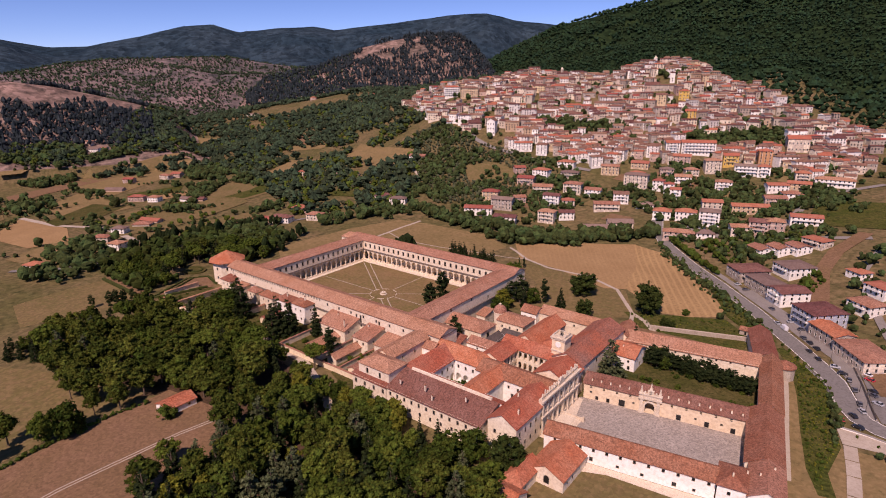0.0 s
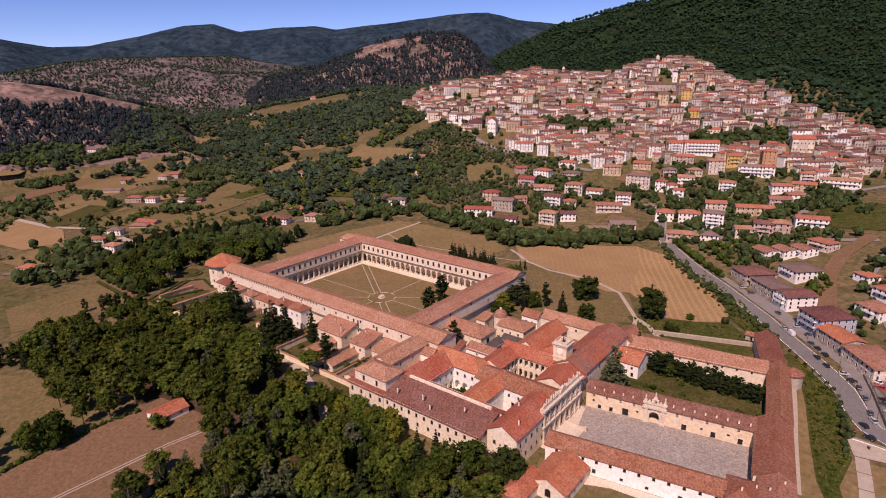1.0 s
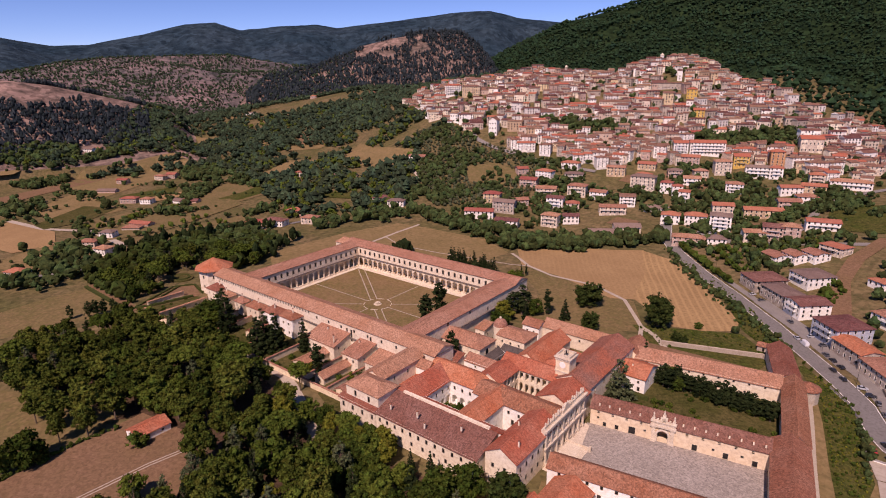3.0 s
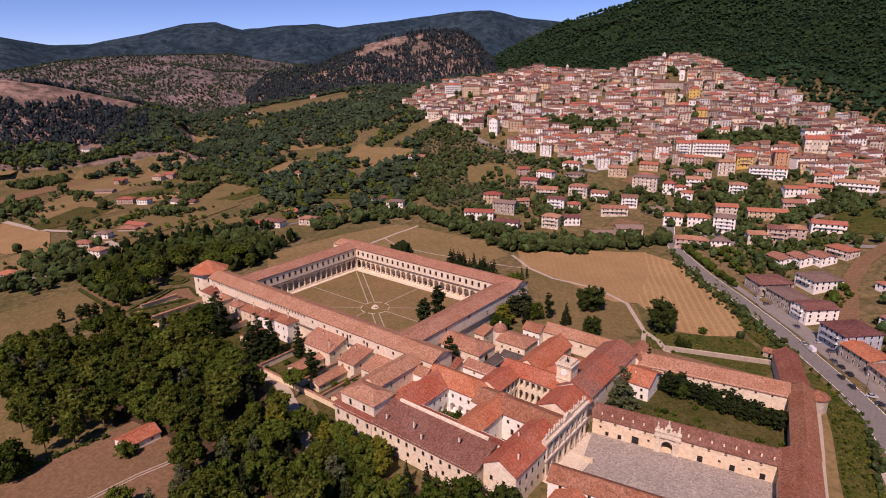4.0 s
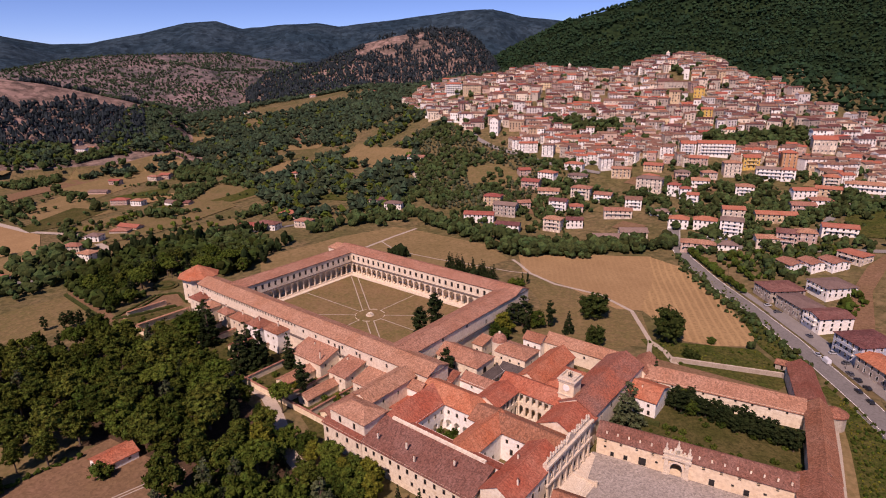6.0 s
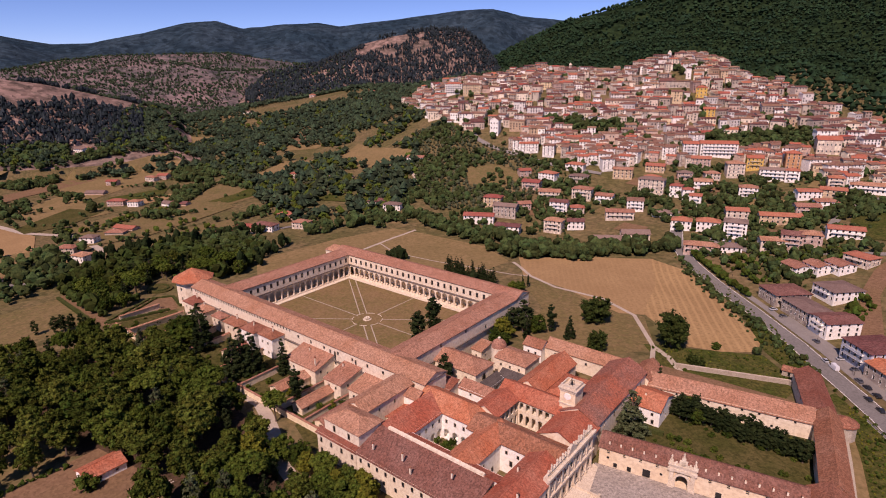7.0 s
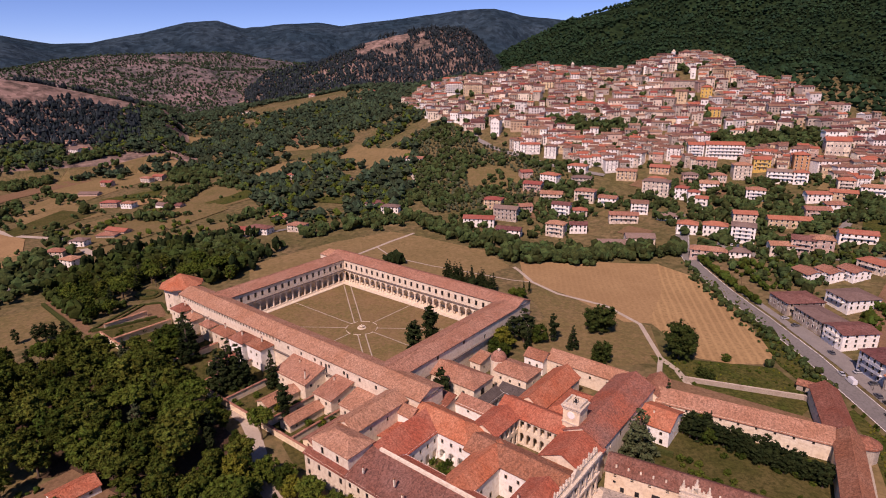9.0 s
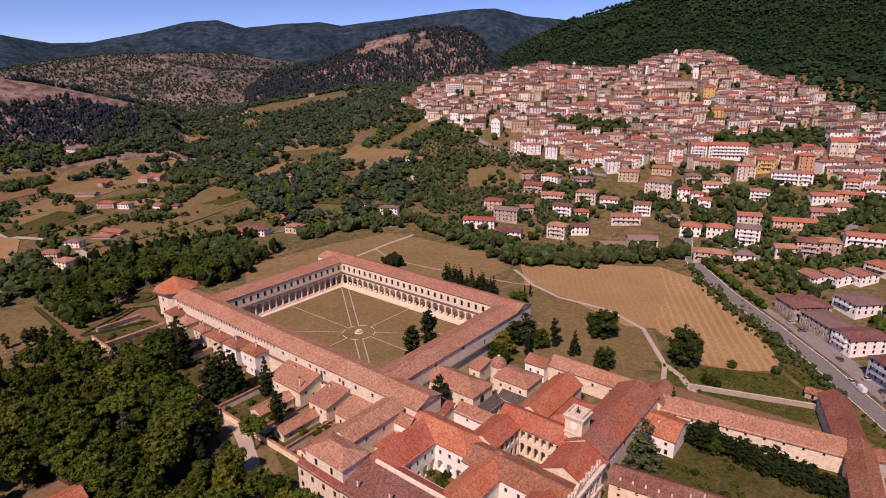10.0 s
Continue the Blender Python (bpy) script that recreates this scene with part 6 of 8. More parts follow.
# single trees round the abbey
for k, x, y, h, w in (
    ("holm", 99, 71, 16, 1.25), ("holm", 139.4, 67, 20, 0.98), ("holm", 113, 42, 11, 1.05), ("cypress", 86, 47, 16, 1.2), ("fir", 97, 46, 13, 1.1), ("oak", 81, 42, 10, 1.0),
    ("cypress", 75, 38, 18, 1.9), ("cypress", 71, 34, 15, 1.7), ("lime", 71, 25, 11, 1.4), ("oak", 74, 18, 10, 1.2), ("fir", 80, 33, 12, 0.8), ("cedar", 150.8, -12, 20, 1.25), ("fir", 149, 22, 14, 0.75),
    ("oak", 163, 14, 8, 0.9), ("oak", 168, 9, 7, 0.9), ("fir", 166, 18, 9, 0.7), ("cypress", 78, -29, 18, 1.3), ("cypress", 44, -7, 21, 1.5), ("cypress", 41.5, 7.5, 23, 1.4),
    ("fir", 13, -62, 18, 1.0), ("cypress", 36.5, -73, 16, 1.5), ("umbrella", 41, -86.6, 13, 0.95), ("umbrella", 21.8, -100.4, 14, 1.15), ("umbrella", 6.0, -93.6, 14, 1.2), ("cypress", 29.3, -100.3, 17, 1.15), ("lime", 57.6, -107.6, 13, 1.0), ("cypress", 36, -104, 13, 1.0), ("shrub", 43, -64, 3, 1.0), ("shrub", 25, -62, 3, 1.2), ("shrub", 52, -63, 3, 1.1), ("shrub", 98.6, -59, 2.6, 0.8), ("shrub", 101.7, -58.3, 2.4, 0.8), ("shrub", 103, -56, 2.6, 0.8), ("shrub", 106, -60, 2.2, 0.8), ("cypress", 42, 92, 8, 0.7), ("cypress", 45, 93, 8, 0.7), ("cypress", 43, 97, 7, 0.7),
    ("fir", -46, -68, 22, 1.5), ("oak", -54, -71, 16, 1.4), ("fir", -37, -72, 20, 1.4), ("oak", -47, -76, 12, 1.2), ("fir", 2, -70, 21, 1.35), ("fir", -3, -77, 20, 1.35), ("fir", -9, -69, 20, 1.3),
    ("lime", 52, -68, 4, 1.0), ("lime", 30, -72, 3.5, 1.2), ("shrub", 58, -70, 3, 1.2), ("shrub", 34, -66, 3, 1.2), ("shrub", -62, -66, 3, 1.2), ("shrub", -66, -70, 3.4, 1.4),
    ("oak", 52, -161, 10, 0.95), ("shrub", 24, -148, 5.0, 1.2), ("oak", 5.4, -175.6, 14, 0.95), ("oak", 3.6, -183.2, 13, 0.8), ("pine", -6, -192, 14, 0.9), ("pine", 1, -200, 13, 0.9), ("shrub", 6.6, -172, 4, 1.0), ("pine", -1, -164, 12, 0.8), ("pine", 3.6, -156, 13, 0.95), ("pine", -43, -153, 15, 0.9), ("pine", -56, -156, 15, 0.9),
    ("oak", 62, -99, 10, 1.0), ("oak", 68, -97, 8, 1.0), ("lime", 75, -99, 9, 1.0), ("oak", 57, -105, 11, 1.0), ("pine", 48, -110, 12, 1.0), ("oak", 83, -98, 8, 1.0), ("lime", 90, -99, 9, 1.0), ("oak", 98, -98, 8, 1.0), ("holm", 152.4, 56.4, 5.0, 1.3), ("holm", 156.6, 54.6, 4.4, 1.2), ("shrub", 157, 78, 3, 1.2), ("shrub", 108, -62, 3.2, 1.0), ("shrub", 103, -60, 3, 1.0), ("shrub", 110, -67, 3, 0.9), ("lime", 180, 24, 3.0, 1.0), ("lime", 197, 27, 3.2, 1.0),
    ("oak", 136, -96, 13, 1.0), ("oak", 130, -102, 13, 1.0), ("holm", 148.4, -92.6, 14.0, 1.15), ("lime", 100, -96, 11, 1.0), ("lime", 104, -100, 10, 1.0), ("lime", 96, -94, 9, 1.0),
):
    tree(k, x, y, h, w)
for k in range(34):
    x, y = 159 + 45 * k / 33, 11.5 - 1.8 * k / 33 + TR.uniform(-1.5, 1.5)
    tree("cypress", x, y + (1.6 if k % 2 else -1.6), TR.uniform(6.2, 9.4) + (1.5 if k < 7 else 0), TR.uniform(1.7, 2.2), "hedge row in the garden", "dense dark conifer in the garden hedge row")
for k in range(14):
    x, y = rot(6 + 3.9 * k, 13.5 + TR.uniform(-0.6, 0.6))
    tree("shrub", x, y, TR.uniform(1.4, 2.4), 1.1, "low hedge behind the gate wing", "low clipped hedge shrub")
for x, y in scatter([rot(8, 11), rot(62, 11), rot(62, 24), rot(8, 26)], 2.6, 34, TR) + scatter([rot(26, 34), rot(60, 30), rot(61, 46), rot(20, 46)], 3.4, 22, TR):
    tree("shrub", x, y, TR.uniform(0.7, 2.2), TR.uniform(0.9, 1.5), "garden undergrowth", "rough green undergrowth in the garden")
for x, y in scatter([(-98, -84), (-40, -84), (-40, -60), (-98, -60)], 4.5, 26, TR) + scatter([(-34, -80), (62, -80), (62, -66), (-34, -66)], 5.0, 34, TR):
    tree("shrub", x, y, TR.uniform(0.8, 2.4), TR.uniform(0.9, 1.4), "shrubs of the monks' gardens", "small green shrub in a walled garden")
for k in range(9):
    x, y = rot(14 + 5 * k, 62 + TR.uniform(-3, 5))
    tree("shrub", x, y, TR.uniform(1.6, 3.0), 1.0, "orchard shrubs")
# the park wood beside the abbey
WOOD = [(-95, -148), (-92, -132), (-88, -116), (-80, -102), (-57, -91), (-30, -86), (-6, -88), (31, -90), (58, -93), (72, -94), (112, -95), (133, -94), (150, -100), (160, -126), (130, -160), (80, -182), (60, -178), (62, -150), (44, -128), (8, -134), (-4, -150), (-15, -167), (-62, -159)]
GLADES = [[(11, -150), (27, -150), (27, -131), (11, -131)], [(20, -78), (30, -81), (50, -86), (68, -97), (68, -107), (56, -102), (44, -96), (30, -91), (20, -88)]]
taken = [(41, -86.6), (21.8, -100.4), (6, -93.6), (29.3, -100.3), (57.6, -107.6), (36, -104), (136, -96), (130, -102), (148.4, -92.4), (142, -97), (100, -96), (104, -100), (52, -161)]
for x, y in scatter(WOOD, 7.5, 300, TR, GLADES, taken) + scatter([(60, -100), (112, -97), (133, -97), (150, -102), (160, -126), (130, -160), (80, -182), (62, -176), (64, -150), (50, -128)], 5.8, 50, TR, GLADES, taken):
    near = x > 56
    kind = TR.choices(("pine", "oak", "fir", "lime", "cypress", "cedar", "umbrella"), (2.5, 5, 1.2, 0.7, 0.8, 2.2, 0.5) if near else (8, 1.6, 0.8, 0.1, 0.5, 0.5, 0.9))[0]
    low = 0.72 if x > 14 and y > -108 else 1.0
    tree(kind, x, y, low * {"pine": TR.uniform(11, 18.5), "oak": TR.uniform(9, 15), "fir": TR.uniform(12, 18), "lime": TR.uniform(8, 11), "cypress": TR.uniform(11, 16), "cedar": TR.uniform(13, 19), "umbrella": TR.uniform(12, 16)}[kind], TR.uniform(0.85, 1.3), "trees of the park wood")


def far_trees(name, label, pts, lo, hi, mat, rng, parts=4, base=ICO1, tall=1.0):
    """Many distant trees as one object: each a few lumps on a short trunk."""
    n = len(pts)
    P = np.array(pts)
    Z = land(P[:, 0], P[:, 1])
    H = lo + (hi - lo) * rng.uniform(0, 1, n) ** 1.8 * 1.15
    cs, rs = [], []
    for k in range(parts):
        a, q = rng.uniform(0, 2 * np.pi, n), (0 if k == 0 else 0.28) * H / tall
        up = H * (0.52 if k == 0 else rng.uniform(0.30, 0.78, n))
        cs.append(np.stack([P[:, 0] + q * np.cos(a), P[:, 1] + q * np.sin(a), Z + up], -1))
        rs.append(H * (0.42 if k == 0 else 0.27) / tall)
    v, f = blobs(np.vstack(cs), np.concatenate(rs), rng, base, 0.36, 0.95 * tall)
    return tagged(new(name, link_mesh(name, v.tolist(), f.tolist(), mat)), label, "trees", kind="stuff")


RN = np.random.default_rng(11)


def line_of(pts, gap, wob, rng):
    out = []
    for a, b in zip(pts, pts[1:]):
        L = math.hypot(b[0] - a[0], b[1] - a[1])
        for k in range(max(1, int(L / gap))):
            t = k * gap / L
            out.append((a[0] + (b[0] - a[0]) * t + rng.normal() * wob, a[1] + (b[1] - a[1]) * t + rng.normal() * wob))
    return out


far_trees("cypress_row", "rows of dark conifers along the park edge", line_of([(-230, -48), (-240, -28), (-243, 4), (-232, 25), (-216, 46), (-200, 80)], 3.0, 2.2, RN) + line_of([(-150, 52), (-128, 14), (-118, 2)], 3.2, 3, RN) + line_of([(-236, -20), (-226, 20), (-205, 50)], 4.0, 4, RN), 7, 13, DARK_L, RN, 5, ICO1, 1.9)
PARK = [(-190, -80), (-140, -86), (-117, -84), (-130, -56), (-150, -50), (-146, -34), (-120, -12), (-116, 2), (-160, 48), (-205, 40), (-232, -10), (-225, -50), (-205, -78)]
beds = [(-137, -44)]
for x, y in scatter([(-184, -78), (-142, -84), (-120, -82), (-131, -58), (-152, -52), (-146, -30), (-122, -10), (-118, 4), (-150, 20), (-180, -20)], 8.5, 60, TR, (), beds):
    kind = TR.choices(("umbrella", "oak", "fir", "pine"), (2.5, 4, 2, 2))[0]
    tree(kind, x, y, {"umbrella": TR.uniform(10, 14), "oak": TR.uniform(9, 14), "fir": TR.uniform(11, 16), "pine": TR.uniform(11, 15)}[kind], TR.uniform(0.9, 1.25), "park trees beyond the stair tower")
far_trees("park_trees", "dense park trees beyond the stair tower", scatter(PARK, 6.0, 130, TR, (), beds), 5, 11, HOLM_L, RN, 9)
for x, y in ((-126, -115), (-118, -108), (-116, -105), (-113.6, -102), (-110, -98)):
    tree("cypress", x, y, TR.uniform(8, 11), 1.6, "cypresses along the wood's edge")
far_trees("tree_line", "dense leafy trees along the field edge", line_of([(-160, 92), (-146, 132), (-112, 168), (-80, 160), (-27, 152), (5, 137), (39, 158), (69, 190), (95, 208)], 2.6, 3.2, RN) + line_of([(14, 160), (44, 176), (70, 200), (100, 214)], 2.2, 3.6, RN) + line_of([(0, 150), (36, 168), (64, 196)], 3.0, 3.0, RN) + line_of([(-100, 170), (-60, 172), (-20, 164), (20, 160), (60, 196)], 4.0, 5, RN), 5, 11, WOODS_L, RN, 8)
far_trees("tree_clump", "clump of conifers and shrubs behind the cloister", scatter([(0, 66), (30, 62), (36, 76), (8, 84)], 3.4, 12, TR) + scatter([(-70, 84), (-54, 80), (-50, 92), (-64, 98)], 3, 10, TR), 5, 10, DARK_L, RN, 7, ICO1, 1.4)
far_trees("roadside_bushes", "bushes along the main road", line_of([(199, 76), (172, 110), (138, 150), (114, 180), (99, 200)], 1.5, 1.3, RN) + line_of([(192, 80), (168, 108), (132, 152), (108, 182)], 2.2, 1.6, RN) + line_of([(229.6, 26), (231.4, 14), (233.4, 0), (235.2, -10)], 1.3, 0.9, RN) + line_of([(246, -9), (258, -11), (272, -15)], 1.6, 1.0, RN) + line_of([(176, 88), (160, 126), (130, 165)], 6, 2, RN), 1.4, 3.8, WOODS_L, RN, 6)
weeds = scatter([(210, 60), (218, 49.5), (226, 38.6), (230.4, 22), (233, 4), (235.6, -10), (233, -29), (234, -40), (229, -30), (224.5, -8), (219.4, 20), (214.6, 41)], 0.95, 520, TR) + scatter([(176, 88), (160, 122), (140, 152), (112, 182), (116, 184), (150, 152), (172, 122), (190, 92), (203, 70), (196, 66)], 1.4, 520, TR) + scatter([(130, 62), (146, 68), (176, 82), (190, 64), (150, 46)], 1.8, 160, TR)
far_trees("tall_weeds", "tall green weeds and brambles on the road bank", weeds[::2], 0.35, 1.5, OAK_L, RN, 5)
far_trees("tall_weeds", "dry yellow-green weeds on the road bank", weeds[1::2], 0.25, 0.9, LIME_L, RN, 5)
far_trees("meadow_hedge", "low dark hedge between green and brown meadow", line_of([(9, -212), (8.2, -199), (6, -188), (6.2, -175), (4.8, -160), (7, -146)], 0.9, 0.5, RN), 1.0, 2.2, OAK_L, RN, 5)
for x, y in scatter([(-92, -170), (-70, -160), (-80, -148), (-96, -150)], 5.0, 16, TR):
    tree(TR.choice(("fir", "cypress", "fir", "oak")), x, y, TR.uniform(9, 13), 1.0, "trees of the park wood")
far_trees("tree_belt", "dark tree belt along the country road", scatter([(-195, -108), (-208, -87), (-207, -66), (-259, -50), (-292, -62), (-285, -85), (-230, -120)], 6, 120, TR, [[(-268, -125), (-238, -92), (-228, -70), (-224, -46), (-216, -46), (-218, -72), (-228, -96), (-258, -125)]]), 5, 11, WOODS_L, RN, 5)
for k in range(14):
    tree("fir", -12 + 2.9 * k + TR.uniform(-1, 1), 88 - 0.25 * k + TR.uniform(-3, 3), TR.uniform(9, 14), 1.0, "conifers behind the cloister", "dark conifer in the row behind the cloister")
for x, y in ((40, 84), (43, 87), (46, 83)):
    tree("oak", x, y, 6, 1.2)


# ---------------------------------------------------------------- the wooded valley and hills
def sector(d0, d1, a0, a1, n, rng):
    d = np.sqrt(rng.uniform(d0 * d0, d1 * d1, n))
    th = np.radians(HEADING - rng.uniform(a0, a1, n))
    return OX + d * np.cos(th), OY + d * np.sin(th), d


TOWN = [(-424, 494), (-440, 560), (-380, 590), (-250, 610), (-150, 640), (-110, 690), (-90, 712), (-30, 712), (51, 665), (95, 600), (118, 572), (149, 575), (171, 588), (194, 592), (222, 560), (240, 480), (232, 410), (205, 384), (176, 380), (138, 407), (92, 396), (15, 383), (-24, 350), (-89, 350), (-158, 353), (-214, 374), (-296, 408)]
GREEN1 = [(33, 445), (67, 490), (139, 505), (145, 469), (93, 451), (47, 439)]
GREEN2 = [(-136, 431), (-78, 461), (-34, 472), (-27, 456), (-97, 415)]
VILLAGE = [(-80, 180), (-70, 300), (-40, 330), (80, 380), (200, 380), (210, 180), (110, 205), (60, 180), (0, 170)]
OPEN = [[(-470, -48), (-375, -39), (-320, -57), (-324, -87), (-400, -95)], [(-632, 58), (-671, 231), (-607, 230), (-491, 38)], [(-287, -18), (-270, 89), (-236, 73), (-239, -16)], [(-441, 175), (-330, 171), (-325, 98), (-347, 61)],
        [(-509, -17), (-561, 45), (-411, 40), (-408, -24)], [(-332, 313), (-314, 336), (-237, 315), (-243, 272), (-328, 279)], [(-152, 291), (-125, 315), (-82, 302), (-88, 260), (-123, 261)], [(-380, -20), (-395, 35), (-310, 60), (-295, -20)],
        [(-300, -110), (-330, -62), (-260, -50), (-250, -100)], [(-560, -120), (-600, -30), (-480, -60), (-430, -130)], [(-150, 30), (-140, 100), (-112, 145), (-20, 150), (10, 130), (110, 190), (180, 90), (150, -90), (-140, -90)]]


def keep(x, y, rng, dense, wave, seed, clear=()):
    out = []
    w = fbm(x, y, wave, 3, seed)
    for a, b, q in zip(x, y, w):
        if q > dense + rng.uniform(-0.05, 0.05) and not any(inside(r, a, b) for r in clear):
            out.append((a, b))
    return out


DENSE = [[(-811, 228), (-1360, 604), (-1313, 895), (-1008, 906), (-532, 577), (-400, 430), (-439, 340), (-609, 277), (-656, 180), (-729, 147)], [(-676, 244), (-564, 340), (-418, 351), (-269, 300), (-170, 233), (-142, 172), (-181, 131), (-215, 100), (-427, 204)],
         [(-750, 36), (-743, 74), (-722, 120), (-677, 95), (-711, 22)], [(-560, 428), (-385, 436), (-586, 719), (-440, 600), (-424, 494), (-235, 400), (-274, 358), (-178, 247), (-284, 267)]]
GLADE = [[(-676, 664), (-632, 674), (-493, 531), (-587, 568)], [(-360, 293), (-388, 363), (-341, 339), (-303, 333), (-253, 311), (-322, 299)], [(-600, 419), (-551, 435), (-501, 373), (-534, 360)], [(-638, 357), (-658, 426), (-614, 380), (-602, 337)], [(-823, 354), (-742, 375), (-707, 358), (-744, 318)], [(-520, 330), (-560, 400), (-490, 420), (-460, 350)], [(-430, 210), (-460, 290), (-400, 300), (-380, 220)]] + OPEN[:10]
x, y, d = sector(430, 1250, -38, 4, 24000, RN)
low = [p for p in keep(x, y, RN, 0.45, 48, 3, GLADE + [TOWN]) if any(inside(r, *p) for r in DENSE)]
far_trees("valley_woods", "dense broadleaf woods of the valley", low[:6500:3], 5, 13, FARLEAF_L, RN, 6, OCTA)
OLIVE_L = material("olive_leaves", (0.062, 0.070, 0.036), (0.090, 0.096, 0.050), (0.034, 0.040, 0.022), 0.3, 1.2, 0.85, 0.3, 0.3, island=True)
far_trees("valley_woods", "lighter green trees mixed into the valley woods", low[1:6500:3], 3.0, 9, OAK_L, RN, 5, OCTA)
far_trees("valley_woods", "small grey-olive trees between the valley woods", low[2:6500:3], 2.2, 6, OLIVE_L, RN, 4, OCTA)
x, y, d = sector(430, 900, -38, 6, 9000, RN)
low = [p for p in keep(x, y, RN, 0.47, 60, 3, OPEN + [TOWN, VILLAGE] + DENSE) if (p[0] + 250) * 0.5 + (p[1] - 80) * 0.9 > -60]
far_trees("valley_trees", "scattered broadleaf trees and hedges of the valley", low[:2600], 4.0, 8.0, WOODS_L, RN, 4)
hedges = []
for a, b in (((-470, -52), (-390, -100)), ((-287, -20), (-272, 92)), ((-236, 75), (-240, -14)), ((-441, 178), (-332, 174)), ((-325, 96), (-345, 60)), ((-640, 56), (-492, 36)), ((-672, 232), (-606, 232)), ((-560, 48), (-412, 42)), ((-508, -20), (-410, -26)),
             ((-330, -58), (-262, -48)), ((-250, -98), (-222, -60)), ((-600, -32), (-480, -62)), ((-380, -24), (-296, -24)), ((-305, 62), (-400, 36)), ((-560, -122), (-430, -132)), ((-240, 10), (-222, 90)), ((-700, 20), (-690, 120)), ((-560, 100), (-480, 150)), ((-420, 100), (-380, 60))):
    hedges += line_of([a, b], 7, 2.5, RN)
HR = random.Random(4)
for _ in range(16):
    hx, hy, ha, hl = HR.uniform(-640, -215), HR.uniform(-90, 230), radians(HR.choice((35, 125)) + HR.uniform(-9, 9) + 0), HR.uniform(30, 90)
    hedges += [p for p in line_of([(hx, hy), (hx - math.sin(ha) * hl, hy + math.cos(ha) * hl)], HR.choice((4, 7, 11)), 1.5, RN) if not (-300 < p[0] < -222 and -60 < p[1] < 0)]
far_trees("field_hedges", "hedgerow trees between the fields", hedges, 3, 7, WOODS_L, RN, 4)
x, y, d = sector(520, 950, -38, -18, 900, RN)
far_trees("field_trees", "single round trees on the plain", keep(x, y, RN, 0.56, 60, 8, OPEN)[:420], 5, 10, WOODS_L, RN, 4)
far_trees("tree_clump", "dark clumps of broadleaf trees on the plain", scatter([(-760, 23), (-756, 64), (-737, 124), (-705, 109), (-712, 46), (-724, 10)], 5, 150, TR) + scatter([(-700, 107), (-707, 163), (-688, 166), (-683, 107)], 5, 40, TR) + scatter([(-688, 19), (-684, 35), (-671, 78), (-651, 70), (-634, 26), (-672, 18)], 6, 60, TR) + scatter([(-548, -36), (-554, 2), (-490, -8), (-488, -48)], 8, 30, TR) + scatter([(-549, 177), (-526, 225), (-479, 187), (-503, 159)], 6, 70, TR)
          + [(-561, 8), (-639, 98), (-585, 45), (-568, 29), (-691, 38), (-681, 66), (-672, 82), (-651, 134), (-648, 141), (-644, 151), (-593, 134), (-419, 16), (-432, 30), (-482, 124), (-483, 131), (-431, 87), (-403, 86), (-506, 46)], 6, 12, WOODS_L, RN, 7)
far_trees("field_hedges", "rows of small trees beside the lanes", line_of([(-351, -18), (-355, 10), (-370, 52), (-376, 90)], 7, 1, RN) + line_of([(-292, 21), (-296, 43), (-298, 81)], 8, 1, RN) + line_of([(-239, 6), (-263, 41), (-253, 77)], 8, 1, RN), 4, 7, OAK_L, RN, 6)
x, y, d = sector(900, 1500, -38, 8, 9000, RN)
own = dict(zip(zip(x, y), land(x, y, True)[1]))
far_trees("hill_woods", "dense woods on the valley slopes", [p for p in keep(x, y, RN, 0.44, 110, 6, [TOWN]) if own[p] not in (1, 3)][:5200], 6, 13, FARLEAF_L, RN, 3, OCTA)
x, y, d = sector(940, 1500, -40, -22, 9000, RN)
zz, own = land(x, y, True)
az = HEADING - np.degrees(np.arctan2(y - OY, x - OX))
slope = [(a, b, g) for a, b, o, q, g, h in zip(x, y, own, fbm(x, y, 90, 3, 4), az, zz) if o == 1 and q > 0.445 + 0.30 * max(0.0, 1 - h / 34) + 0.17 * min(1.0, max(0.0, (h - 66) / 14)) + (0.12 if g > -29.5 and h > 42 else 0)]
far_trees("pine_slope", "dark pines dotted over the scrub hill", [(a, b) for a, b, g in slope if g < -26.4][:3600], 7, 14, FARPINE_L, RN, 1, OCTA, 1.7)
far_trees("hill_woods", "green woods at the foot of the scrub hill", [(a, b) for a, b, g in slope if g >= -26.4][:900], 6, 11, FARLEAF_L, RN, 3, OCTA)
x, y, d = sector(1250, 2150, -18, 7, 16000, RN)
zz, own = land(x, y, True)
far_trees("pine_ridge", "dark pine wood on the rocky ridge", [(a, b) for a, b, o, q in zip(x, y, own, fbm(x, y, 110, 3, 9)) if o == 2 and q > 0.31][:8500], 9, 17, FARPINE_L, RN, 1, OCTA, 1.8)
x, y, d = sector(1400, 2700, -38, -8, 26000, RN)
far_trees("scrub_bushes", "dark scrub scattered over the pink slopes", keep(x, y, RN, 0.42, 90, 12)[:11000] + keep(x[:9000], y[:9000], RN, 0.24, 90, 12), 4, 10, FARLEAF_L, RN, 1, OCTA)
x, y, d = sector(760, 2000, 6, 44, 30000, RN)
x2, y2, d2 = sector(1950, 2650, 3, 44, 12000, RN)
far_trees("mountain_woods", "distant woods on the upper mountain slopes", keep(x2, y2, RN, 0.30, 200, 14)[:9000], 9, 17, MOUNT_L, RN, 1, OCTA)
